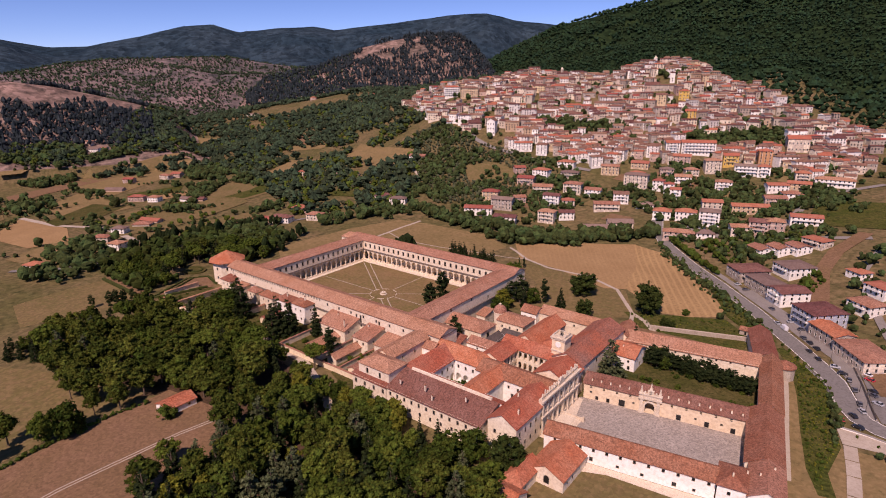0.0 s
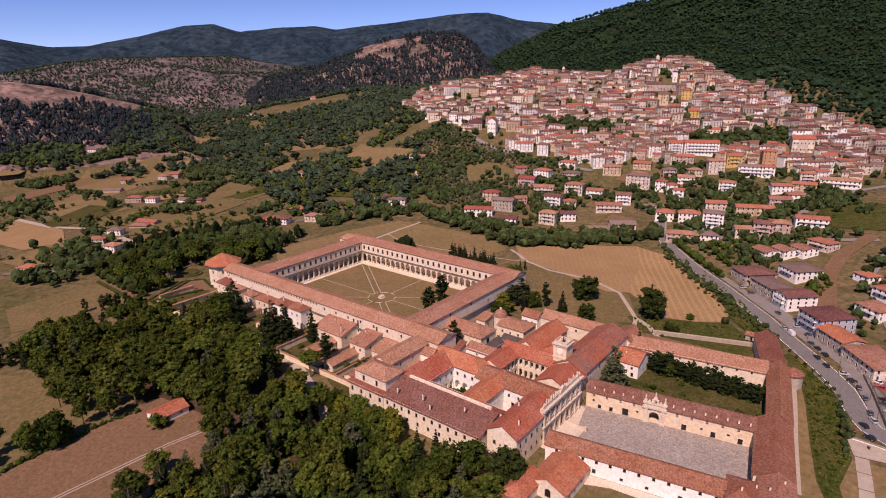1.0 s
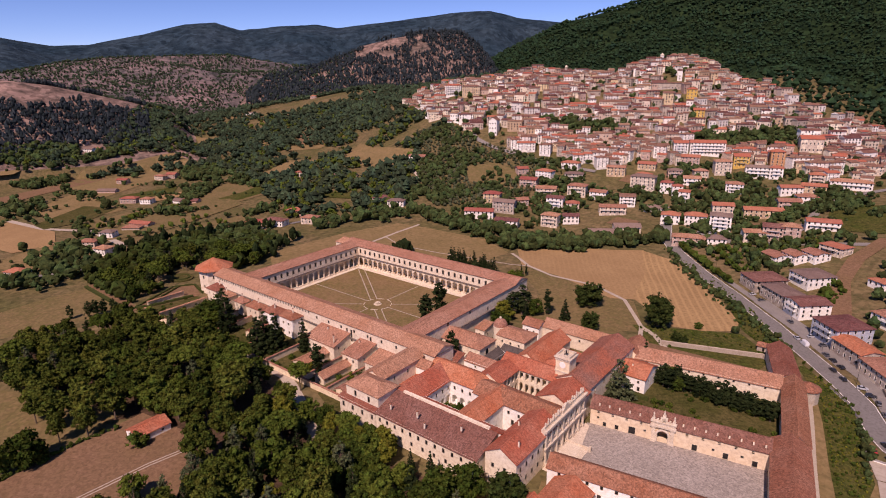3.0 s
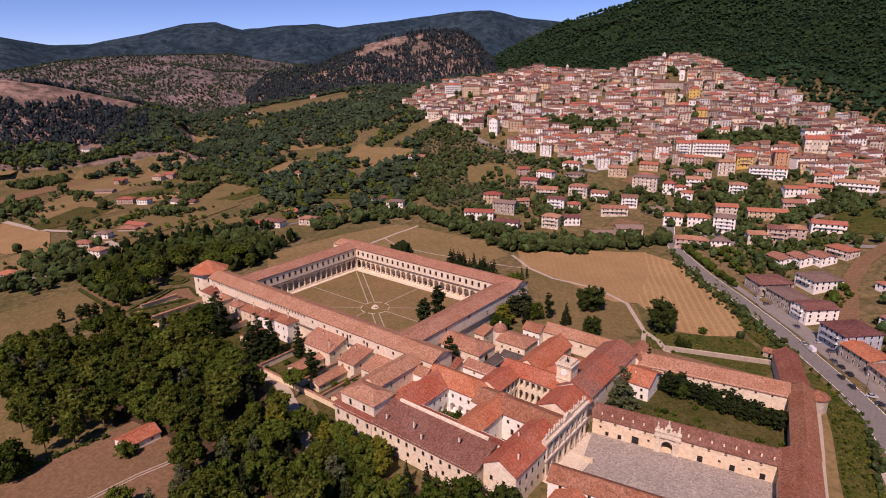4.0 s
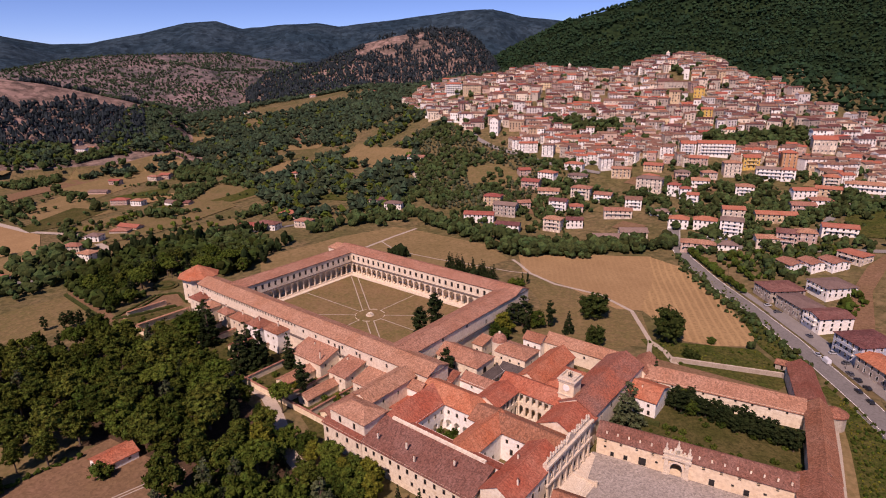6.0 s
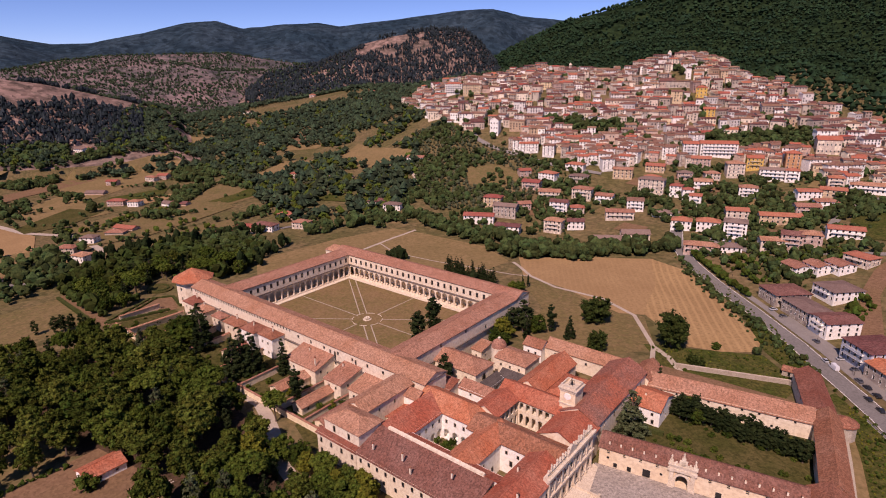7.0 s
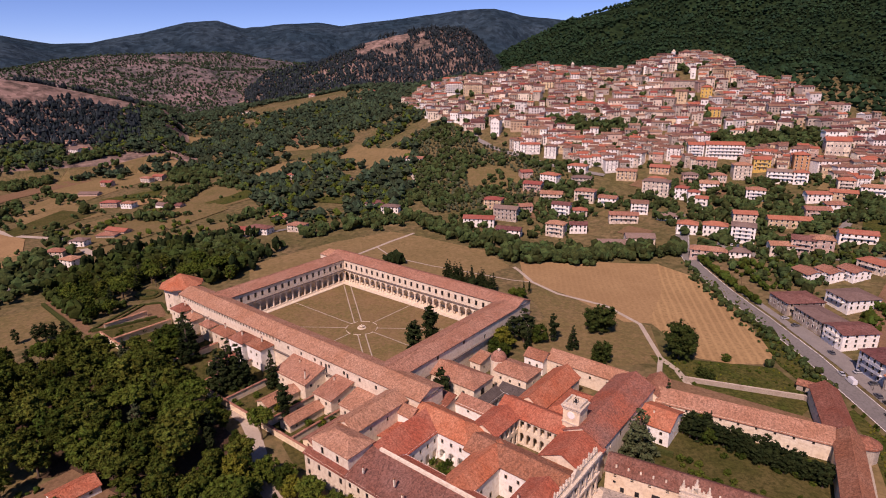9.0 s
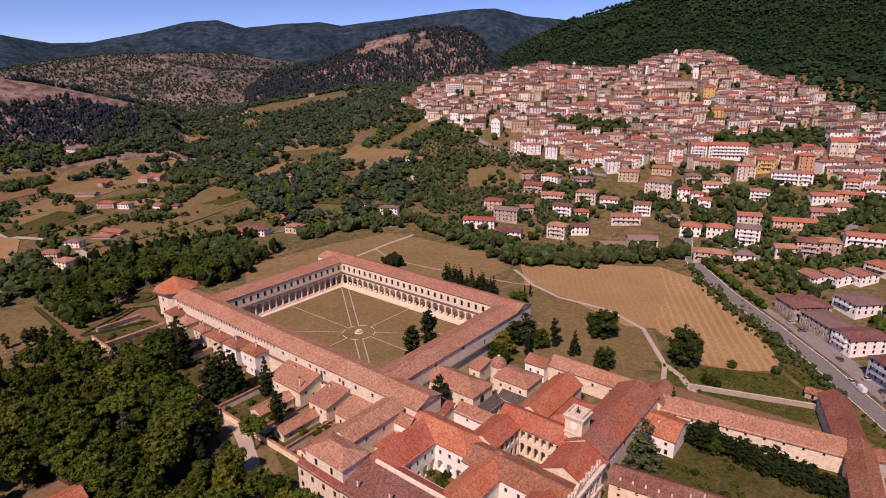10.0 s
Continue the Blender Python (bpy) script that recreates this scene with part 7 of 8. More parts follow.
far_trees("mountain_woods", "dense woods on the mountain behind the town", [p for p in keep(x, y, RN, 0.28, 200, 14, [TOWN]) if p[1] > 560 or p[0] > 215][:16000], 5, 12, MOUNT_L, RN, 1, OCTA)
olives = []
for a in range(46):
    for b in range(34):
        px_, py_ = -295 + a * 5.6 + RN.normal() * 0.9, 190 + b * 5.6 + RN.normal() * 0.9
        if inside([(-292, 373), (-236, 379), (-176, 350), (-116, 348), (-66, 320), (-46, 268), (-57, 232), (-110, 190), (-170, 233)], px_, py_) and not inside(OPEN[6], px_, py_):
            olives.append((px_, py_))
far_trees("olive_grove", "rows of small olive trees on the slope", olives, 3.0, 4.6, OLIVE_L, RN, 3)
x, y, d = sector(380, 680, -2, 40, 9000, RN)
far_trees("garden_trees", "leafy garden trees between the villas", [p for p in keep(x, y, RN, 0.47, 34, 21, [OPEN[10], [(172, 120), (240, 60), (270, 110), (215, 215), (185, 215)]]) if inside([(-80, 165), (-130, 330), (80, 400), (260, 410), (300, 250), (215, 170), (170, 175), (100, 210), (60, 190), (0, 165)], *p)][:2000], 1.8, 7.0, WOODS_L, RN, 5)
far_trees("town_trees", "dark trees between the old town's houses", scatter(GREEN1, 3.6, 190, TR) + scatter(GREEN2, 3.6, 110, TR) + scatter(TOWN, 6.5, 620, TR), 3, 9, WOODS_L, RN, 5)

# ---------------------------------------------------------------- the old town
TOWN_W = [material("town_plaster_" + n, a, b, None, 0.12, 0.8, 0.9, 0.05, 0.24, island=True) for n, a, b in (
    ("cream", (0.64, 0.53, 0.41), (0.72, 0.61, 0.48)), ("white", (0.80, 0.75, 0.67), (0.84, 0.79, 0.71)), ("ochre", (0.58, 0.42, 0.26), (0.63, 0.48, 0.31)),
    ("pink", (0.50, 0.35, 0.27), (0.56, 0.41, 0.33)), ("stone", (0.40, 0.33, 0.265), (0.50, 0.42, 0.34)))]
TOWN_R = material("town_tiles", (0.185, 0.088, 0.062), (0.250, 0.138, 0.104), (0.085, 0.049, 0.040), 0.15, 0.9, 0.9, 0.3, 0.42, island=True)
TOWN_R2 = material("town_new_tiles", (0.36, 0.105, 0.065), (0.40, 0.14, 0.09), None, 0.15, 0.9, 0.9, 0.3, 0.22, island=True)


def house_proto(lx, ly, H, wall, roof, kind, storeys, seed, balcony=False):
    """A town house with storeys of windows, as a thing at the origin."""
    rng = random.Random(seed)
    hs = {}
    for side in "sewn":
        L = lx if side in "sn" else ly
        n = max(1, int(L / 3.2))
        row = []
        for k in range(storeys):
            z = 1.0 + (H - 1.0) * k / storeys
            for j in range(n):
                if rng.random() < 0.88:
                    row.append((L * (j + 0.5) / n, z + 0.4, 1.0, min(1.7, (H - 1) / storeys - 0.9)))
        hs[side] = row if side in "se" else []
    t = building("town_house", "plastered town house with tiled roof", "house", -lx / 2, lx / 2, -ly / 2, ly / 2, H, H + min(lx, ly) * 0.15, "x" if lx >= ly else "y", kind, wall, roof, hs, foot=6, over=0.4, frame_mat=WALL_WHITE,
                 chimneys=[(lx * 0.3, ly * 0.7, 0.7)] if seed % 2 else [])
    if balcony:
        for k in range(1, storeys):
            s = Soup()
            z = 1.0 + (H - 1.0) * k / storeys
            s.box(-lx * 0.36, lx * 0.36, -ly / 2 - 1.2, -ly / 2, z - 0.15, z)
            b = part("balcony", s.mesh("balcony", WALL_WHITE), t)
            s = Soup()
            s.box(-lx * 0.36, lx * 0.36, -ly / 2 - 1.2, -ly / 2 - 1.1, z, z + 0.95)
            part("parapet", s.mesh("parapet", WALL_WHITE), b)
    return t


LANDMARKS = ((-66, 695, 14), (-84, 697, 10), (-322, 496, 22), (-286, 492, 20), (63, 424, 24), (40, 412, 15), (9, 541, 14), (30, 503, 12), (150, 462, 18), (-172, 381, 18), (130, 412, 14), (100, 408, 14), (-20, 556, 20))


def by_landmark(x, y):
    """Whether a plot stands on, or just below, one of the town's landmarks."""
    for lx, ly, r in LANDMARKS:
        d = Vector((OX - lx, OY - ly)).normalized()
        u, v = (x - lx) * d.x + (y - ly) * d.y, abs((y - ly) * d.x - (x - lx) * d.y)
        if -r * 0.8 < u < r * 1.5 and v < r * 0.8:
            return True
    return False


def town_slots(rng):
    """House plots in rows along the contours: x, y, turn."""
    out = []
    step = 8.6
    for gx in np.arange(-450, 215, step):
        for gy in np.arange(345, 700, step):
            x, y = gx + rng.uniform(-2.2, 2.2), gy + rng.uniform(-2.2, 2.2)
            if not inside(TOWN, x, y) or inside(GREEN1, x, y) or inside(GREEN2, x, y) or by_landmark(x, y):
                continue
            e = 8.0
            sx, sy = land1(x + e, y) - land1(x - e, y), land1(x, y + e) - land1(x, y - e)
            ang = math.degrees(math.atan2(sy, sx)) - 90
            ang = ang * 0.35 + rng.choice((-28, -18, -8, 4, 12)) * 0.8 + 26 + rng.uniform(-7, 7)
            sparse = fbm(np.array([x]), np.array([y]), 70, 2, 31)[0]
            if rng.random() < (0.20 if sparse > 0.44 else 0.58):
                continue
            out.append((x, y, ang))
    return out


TW = random.Random(21)
SLOTS = town_slots(TW)
SLOTS.sort(key=lambda p: math.hypot(p[0] - OX, p[1] - OY))
PROTO = [house_proto(*a, seed=i) for i, a in enumerate((
    (9, 8, 9, TOWN_W[0], TOWN_R, "gable", 2), (11, 9, 9.5, TOWN_W[1], TOWN_R2, "gable", 3), (10, 8, 9.5, TOWN_W[2], TOWN_R, "hip", 2), (8, 8, 11, TOWN_W[4], TOWN_R, "gable", 3), (13, 9, 8.5, TOWN_W[0], TOWN_R, "gable", 3),
    (9, 7, 8, TOWN_W[3], TOWN_R2, "gable", 2), (12, 10, 11.5, TOWN_W[1], TOWN_R, "hip", 4), (8, 7, 7, TOWN_W[0], TOWN_R, "gable", 2), (10, 9, 8, TOWN_W[4], TOWN_R, "gable", 2)))]
NEAR = 150
for k, (x, y, a) in enumerate(SLOTS[:NEAR]):
    i = TW.randrange(len(PROTO))
    m = pose(x, y, land1(x, y) - 0.3, 0, 0, a)
    if k < len(PROTO):
        PROTO[k].matrix_world = m
        tagged(PROTO[k], group="houses of the old town")
    else:
        copy_thing(PROTO[i], m)
# the upper streets, joined
HS = Soup()
for x, y, a in SLOTS[NEAR:]:
    lx, ly, H = TW.choice((6, 7.5, 9, 10.5, 13, 17)) * TW.uniform(0.9, 1.1), TW.uniform(6.5, 10.5), TW.choice((4.4, 5.4, 6.4, 7.4, 8.6, 11)) * TW.uniform(0.85, 1.1)
    m = pose(x, y, land1(x, y) - 0.3, 0, 0, a)
    w = TW.choices(range(5), (5, 3.2, 1.0, 1.0, 4.5 if y > 470 else 1.6))[0]
    r = 5 if TW.random() < 0.86 else 6
    HS.box(-lx / 2, lx / 2, -ly / 2, ly / 2, -6, H, w, m)
    o, R = 0.5, H + ly * TW.uniform(0.14, 0.24)
    X, Y = lx / 2 + o, ly / 2 + o
    pt = [m @ Vector(p) for p in ((-X, -Y, H - 0.1), (X, -Y, H - 0.1), (X, Y, H - 0.1), (-X, Y, H - 0.1), (-X, 0, R), (X, 0, R))]
    n0 = len(HS.v)
    HS.v.extend(tuple(p) for p in pt)
    for f in ((0, 1, 5, 4), (2, 3, 4, 5), (1, 2, 5), (3, 0, 4), (0, 3, 2, 1)):
        HS.f.append(tuple(n0 + q for q in f))
        HS.i.append(r if len(f) == 4 else w)
    for side, ang in (("s", 0), ("e", 90)):
        L, dep = (lx, ly / 2) if side in "sn" else (ly, lx / 2)
        ms = m @ pose(0, 0, 0, 0, 0, ang)
        for k in range(int(H / 2.8)):
            for j in range(max(1, int(L / 3))):
                if TW.random() < 0.8:
                    u, z = -L / 2 + L * (j + 0.5) / max(1, int(L / 3)), 1.2 + 2.8 * k
                    if z + 1.5 < H:
                        HS.box(u - 0.6, u + 0.6, -dep - 0.05, -dep, z, z + 1.8, 7, ms)
up = tagged(new("upper_town_houses", HS.mesh("upper_town_houses", TOWN_W + [TOWN_R, TOWN_R2, GLASS])), "closely packed old houses with tiled roofs on the hill", "houses", kind="stuff")


# landmarks of the town
def block(name, label, x, y, turn, lx, ly, H, wall, roof, kind="gable", storeys=3, rise=None, cat="building", cols=None, balc=False):
    n = cols or max(2, int(lx / 3.2))
    hs = {"s": [], "e": []}
    for k in range(storeys):
        z = 0.9 + (H - 0.6) * k / storeys
        hs["s"] += [(lx * (j + 0.5) / n, z + 0.3, 1.15, min(1.8, H / storeys - 1.1)) for j in range(n)]
        ne = max(1, int(ly / 3.6))
        hs["e"] += [(ly * (j + 0.5) / ne, z + 0.3, 1.1, min(1.7, H / storeys - 1.1)) for j in range(ne)]
    if turn < 0:
        hs["w"] = hs["e"]
    z = min(land1(x, y), land1(x + 4, y - 4) + 0.8)
    t = building(name, label, cat, -lx / 2, lx / 2, -ly / 2, ly / 2, z + H, z + H + (rise if rise is not None else min(lx, ly) * 0.18), "x" if lx >= ly else "y", kind, wall, roof, hs, base=z, foot=6, over=0.6, frame_mat=WALL_WHITE, turn=turn, about=(x, y))
    if balc:
        for k in range(1, storeys):
            zz = 0.9 + (H - 0.6) * k / storeys
            s = Soup()
            half = lx * (0.42 if lx > 20 else 0.30)
            s.box(-half, half, -ly / 2 - 1.4, -ly / 2, zz - 0.18, zz)
            b = part("balcony", s.mesh("balcony", WALL_WHITE), t, label="white balcony with solid parapet")
            s = Soup()
            s.box(-half, half, -ly / 2 - 1.4, -ly / 2 - 1.28, zz, zz + 0.95)
            part("parapet", s.mesh("parapet", wall), b)
    return t


YELLOW = material("yellow_plaster", (0.66, 0.42, 0.10), (0.70, 0.47, 0.14), None, 0.2, 0.8, 0.9, 0.05)
BLUEG = material("blue_grey_plaster", (0.42, 0.44, 0.48), (0.47, 0.49, 0.53), None, 0.2, 0.8, 0.9, 0.05)
ORANGE = material("orange_plaster", (0.55, 0.28, 0.13), (0.60, 0.33, 0.17), None, 0.2, 0.8, 0.9, 0.05)
block("town_hall", "white chapel building on the hill top", -66, 695, 20, 13, 9, 10, WALL_WHITE, TOWN_R, "hip", 2, 3)
polygon_tower("bell_tower", "slender white bell tower on the hill top", -84, 697, 2.8, 8, 12, 15, WALL_WHITE, STONE, 0.3, 0, 0).location.z = land1(-84, 697)
block("apartment_block", "tall white apartment block with red roof", -322, 496, 30, 24, 11, 15, WALL_WHITE, TOWN_R2, "hip", 5, 2, balc=True)
block("apartment_block", "long cream apartment block in two tones", -286, 492, 30, 26, 11, 14, TOWN_W[2], TOWN_R, "hip", 4, 2)
block("apartment_block", "long red-roofed white apartment block", 63, 424, 24, 34, 12, 13, WALL_WHITE, TOWN_R2, "gable", 4, 2.2, balc=True)
block("apartment_block", "white apartment block beside trees", 40, 412, 24, 14, 11, 12, WALL_WHITE, TOWN_R2, "gable", 4, 2, balc=True)
block("town_mansion", "bright yellow mansion among grey houses", 9, 541, 15, 12, 9, 12, YELLOW, TOWN_R2, "hip", 3, 2)
block("town_mansion", "yellow town house with red roof", 30, 503, 15, 12, 9, 9, YELLOW, TOWN_R2, "gable", 3, 2)
block("town_church", "pale stone town church with long roof", 150, 462, 20, 20, 12, 13, TOWN_W[0], TOWN_R2, "gable", 2, 3, "church")
ws = block("town_church", "tall white church with gabled front", -172, 381, 20, 10, 15, 17, WALL_WHITE, TOWN_R, "gable", 3, 3.5, "church")
block("apartment_block", "tall orange apartment house", 130, 412, 20, 12, 10, 15, ORANGE, TOWN_R2, "hip", 5, 2)
block("apartment_block", "yellow apartment house with balconies", 100, 408, 20, 14, 10, 11, YELLOW, TOWN_R2, "gable", 3, 2, balc=True)
block("convent", "long white convent on the hill edge", -300, 545, 25, 34, 12, 10, WALL_WHITE, TOWN_R, "gable", 3, 2.4)
block("town_wall_arcade", "long pale retaining wall with dark arches", -20, 556, 18, 34, 6, 8, TOWN_W[4], TOWN_R, "gable", 1, 0.6, "wall", 9)
block("town_palace", "long cream palace with rows of windows", -70, 500, 16, 38, 10, 12, TOWN_W[0], TOWN_R, "gable", 3, 2)
block("town_palace", "stone palace over a steep slope", -20, 478, 16, 30, 9, 8, TOWN_W[4], TOWN_R, "gable", 2, 1.6)
polygon_tower("bell_tower", "slender stone bell tower over the roofs", -196, 610, 2.2, 8, 14, 17, TOWN_W[4], STONE, 0.3, 0, 0).location.z = land1(-196, 610)


# ---------------------------------------------------------------- villas, farms and the roadside blocks
PINK, CREAM2, GREYW, TERRA = TOWN_W[3], TOWN_W[0], TOWN_W[4], material("terracotta_tiles", (0.33, 0.105, 0.068), (0.38, 0.15, 0.10), (0.22, 0.075, 0.052), 0.2, 1.2, 0.9, 0.3, 0.2)
DARKR = material("dark_mauve_tiles", (0.170, 0.070, 0.060), (0.215, 0.105, 0.090), (0.110, 0.050, 0.043), 0.2, 1.2, 0.9, 0.3, 0.15, cell=0.7, speck=0.3)
GREYR = material("brown_grey_tiles", (0.20, 0.135, 0.110), (0.25, 0.175, 0.145), (0.14, 0.098, 0.080), 0.2, 1.2, 0.9, 0.3, 0.15)
VW, VR = (WALL_WHITE, CREAM2, CREAM2, PINK, TOWN_W[2], WALL_WHITE), (TERRA, ROOF_PALE, TERRA, GREYR, TOWN_R, ROOF_PALE)
VILLAS = ((-57, 186, 25, 2, "WT"), (-45, 208, 20, 3, "GB"), (-24, 179, 19, 2, "WD"), (-11, 238, 15, 3, "WD"), (4, 241, 11, 2, "CT"), (5, 200, 14, 3, "CP"), (16, 214, 13, 2, "WD"), (-60, 276, 17, 2, "PT"), (-34, 263, 19, 2, "CP"), (-8, 275, 17, 3, "CP"), (12, 277, 15, 2, "WP"), (38, 247, 22, 2, "CP"), (39, 314, 22, 4, "CB"), (65, 268, 15, 1, "WB"))
VILLAS2 = ((60, 316, 10, 3, "WT"), (71, 311, 9, 3, "WT"), (81, 299, 9, 3, "WT"), (74, 342, 15, 2, "WP"), (54, 355, 13, 2, "PB"), (113, 206, 22, 2, "PP"), (129, 216, 13, 1, "WB"), (152, 226, 17, 2, "CP"), (162, 230, 13, 3, "PD"), (172, 233, 12, 3, "PP"), (146, 279, 28, 2, "OT"), (188, 258, 21, 2, "WT"), (159, 305, 17, 2, "PP"), (169, 320, 15, 2, "WP"))
VILLAS3 = ((154, 342, 18, 2, "WT"), (170, 350, 18, 2, "OT"), (194, 371, 30, 2, "WP"), (121, 379, 21, 3, "WB"), (90, 380, 15, 4, "CP"), (136, 380, 11, 3, "WT"), (-17, 366, 19, 2, "WT"), (-45, 334, 18, 2, "WT"), (-29, 310, 18, 2, "GB"), (59, 385, 17, 3, "PT"), (-43, 390, 18, 2, "CP"), (75, 364, 13, 2, "CP"))
FARMS = ((-1045, 889, 16, 2, "WP"), (-1079, 862, 22, 1, "CP"), (-689, 651, 30, 1, "PT"), (-691, 693, 14, 2, "PT"), (-871, 681, 14, 2, "PT"), (-589, 241, 16, 1, "OT"), (-742, 134, 10, 2, "PP"), (-715, 130, 16, 2, "WB"), (-713, 141, 10, 2, "CP"), (-441, 59, 18, 2, "PT"), (-419, 68, 13, 2, "WP"), (-388, 88, 12, 1, "WB"), (-374, 94, 18, 1, "PD"), (-566, 107, 14, 2, "PT"))
FARMS2 = ((-526, 71, 22, 1, "PB"), (-546, 147, 16, 2, "CP"), (-542, 161, 14, 2, "PT"), (-378, 223, 9, 2, "WT"), (-352, 228, 13, 2, "CT"), (-300, 236, 18, 1, "WB"), (-271, 234, 16, 1, "GB"), (-166, 177, 17, 2, "GD"), (-145, 175, 16, 2, "WB"), (-213, 112, 19, 2, "PT"), (-222, 74, 20, 1, "PT"), (-203, 80, 20, 2, "WD"), (-218, 50, 16, 1, "WP"), (-215, 288, 19, 2, "WP"))
FARMS3 = ((-321, 16, 22, 1, "PT"), (-303, -21, 12, 2, "WB"), (-313, 4, 16, 1, "GP"), (-284, -44, 14, 2, "CP"), (-900, 531, 26, 1, "WB"), (-250, -46, 12, 2, "WP"), (-242, -106, 14, 2, "CT"), (-180, 100, 14, 2, "CP"))
VG = random.Random(5)
PLASTER = {"W": WALL_WHITE, "C": CREAM2, "P": PINK, "G": GREYW, "O": TOWN_W[2]}
TILES = {"T": TERRA, "P": ROOF_PALE, "B": GREYR, "D": DARKR}
HUE = {"W": "white", "C": "cream", "P": "pink", "G": "grey stone", "O": "ochre"}
TILE_HUE = {"T": "bright red", "P": "pale brown", "B": "grey-brown", "D": "dark red"}
COUNT = {1: "one-storey", 2: "two-storey", 3: "three-storey", 4: "four-storey"}
for rows_, farm, grp, base_turn in ((VILLAS, False, "villas below the town", 20), (VILLAS2, False, "villas beside the side road", 15), (VILLAS3, False, "villas below the town", 18), (FARMS, True, "farm houses on the plain", 25), (FARMS2, True, "farm houses on the plain", 25), (FARMS3, True, "farm houses on the plain", 25)):
    for x, y, lx, st, look_ in rows_:
        lab = "%s %s plastered house with %s tiled roof" % (HUE[look_[0]], COUNT[st], TILE_HUE[look_[1]])
        ly = min(lx * 0.85, VG.uniform(8.5, 10.5))
        back = Vector((x - OX, y - OY)).normalized() * (ly / 2)
        t = block("farm_house" if farm else "villa", lab, x + back.x, y + back.y, base_turn + VG.uniform(-14, 14), lx, ly, (2.75 * st + 0.3) if farm else (3.1 * st + 0.5), PLASTER[look_[0]], TILES[look_[1]], VG.choice(("gable", "hip")), st, None, "house", None, not farm and st > 1 and VG.random() < 0.6)
        tagged(t, group=grp)
# more houses on the slope between road and town
plots = [(r[0], r[1]) for r in VILLAS + VILLAS2 + VILLAS3] + [(86, 250), (104, 254), (124, 247), (50, 200), (64, 214), (63, 424), (40, 412), (130, 412), (100, 408)]
for x, y in scatter([(-70, 215), (-95, 300), (-60, 345), (-3, 388), (60, 400), (170, 405), (180, 300), (134, 268), (60, 232), (0, 205)], 24, 14, VG, OPEN + [[(-90, 215), (-60, 240), (-60, 262), (-110, 300), (-120, 240)], [(84, 296), (150, 290), (150, 330), (84, 345)], [(60, 330), (40, 360), (75, 372), (100, 345)]], plots):
    st, long_ = VG.choice((2, 2, 3, 3)), VG.uniform(11, 18)
    t = block("villa", ("three-storey" if st == 3 else "two-storey") + " plastered house with balconies and tiled roof", x, y, 20 + VG.uniform(-30, 30), long_, VG.uniform(8, 10.5), 3.0 * st, VG.choice(VW), VG.choice(VR), VG.choice(("gable", "gable", "hip")), st, None, "house", None, VG.random() < 0.3)
    tagged(t, group="villas below the town")
block("villa", "white two-storey villa with bright red roof", 86, 250, 14, 14, 10, 7.5, WALL_WHITE, TERRA, "hip", 2, 2, "house")
block("villa", "white two-storey villa with bright red roof", 104, 254, 14, 16, 10, 7.5, WALL_WHITE, TERRA, "hip", 2, 2, "house")
block("apartment_block", "four-storey white apartment house with balconies", 124, 247, 12, 15, 13, 11.5, WALL_WHITE, GREYR, "hip", 4, 1.6, balc=True)
block("barn", "long low white barn with brown tile roof", 50, 200, 34, 24, 9, 5, WALL_WHITE, GREYR, "gable", 1, 2.2)
block("villa", "cream gabled house beside a barn", 64, 214, 34, 20, 9, 7, CREAM2, GREYR, "gable", 2, 2.2, "house")
# roadside blocks
for lab, x, y, turn, lx, ly, H, w, r, st, kd in (
    ("two-storey shop block with dark red low roof", 171.5, 158.7, -48, 16, 20, 6.2, GREYW, DARKR, 2, "hip"), ("shop block with brown low roof and terrace", 185, 140.7, -46, 22.5, 13, 6.9, GREYW, GREYR, 2, "hip"),
    ("white-gabled block with mauve roof", 198.4, 128, -48, 13, 17.5, 8.0, WALL_WHITE, DARKR, 3, "gable"), ("broad grey-roofed apartment house", 195, 170.3, -45, 16, 18, 6.2, WALL_WHITE, GREYR, 2, "hip"),
    ("joined houses with pale orange roofs", 170.7, 196.7, -43, 13, 11, 5.2, WALL_WHITE, ROOF_PALE, 2, "gable"), ("joined houses with pale orange roofs", 181.5, 200, -43, 12, 11, 5.2, WALL_WHITE, ROOF_PALE, 2, "gable"), ("joined houses with pale orange roofs", 192, 203.5, -43, 12, 11, 5.2, WALL_WHITE, ROOF_PALE, 2, "gable"),
    ("villa with red roof and porch", 201, 216, -30, 15, 11, 5.6, CREAM2, TERRA, 2, "hip"), ("blue-grey apartment house with dark red roof", 216, 103, -46, 16.5, 19, 9.6, BLUEG, DARKR, 3, "hip"),
    ("shop house with bright orange roof", 223.6, 86, -48, 18, 11, 6.8, GREYW, ROOF_NEW, 2, "gable"), ("long shop house with pale brown roof", 238, 69, -55, 23, 15, 6.3, CREAM2, ROOF_PALE, 2, "hip"), ("house with pale roof beside the cutting", 235, 128, -40, 14, 12, 6, WALL_WHITE, ROOF_PALE, 2, "hip"),
    ("house with red roof beside the cutting", 240, 150, -40, 13, 11, 6, WALL_WHITE, TERRA, 2, "hip"), ("small house with dark red roof", 228, 172, -40, 10, 9, 4, WALL_WHITE, TERRA, 1, "hip"),
):
    block("roadside_block", lab, x, y, turn, lx, ly, H, w, r, kd, st, 1.3, "building", None, st >= 2 and "shop" not in lab)
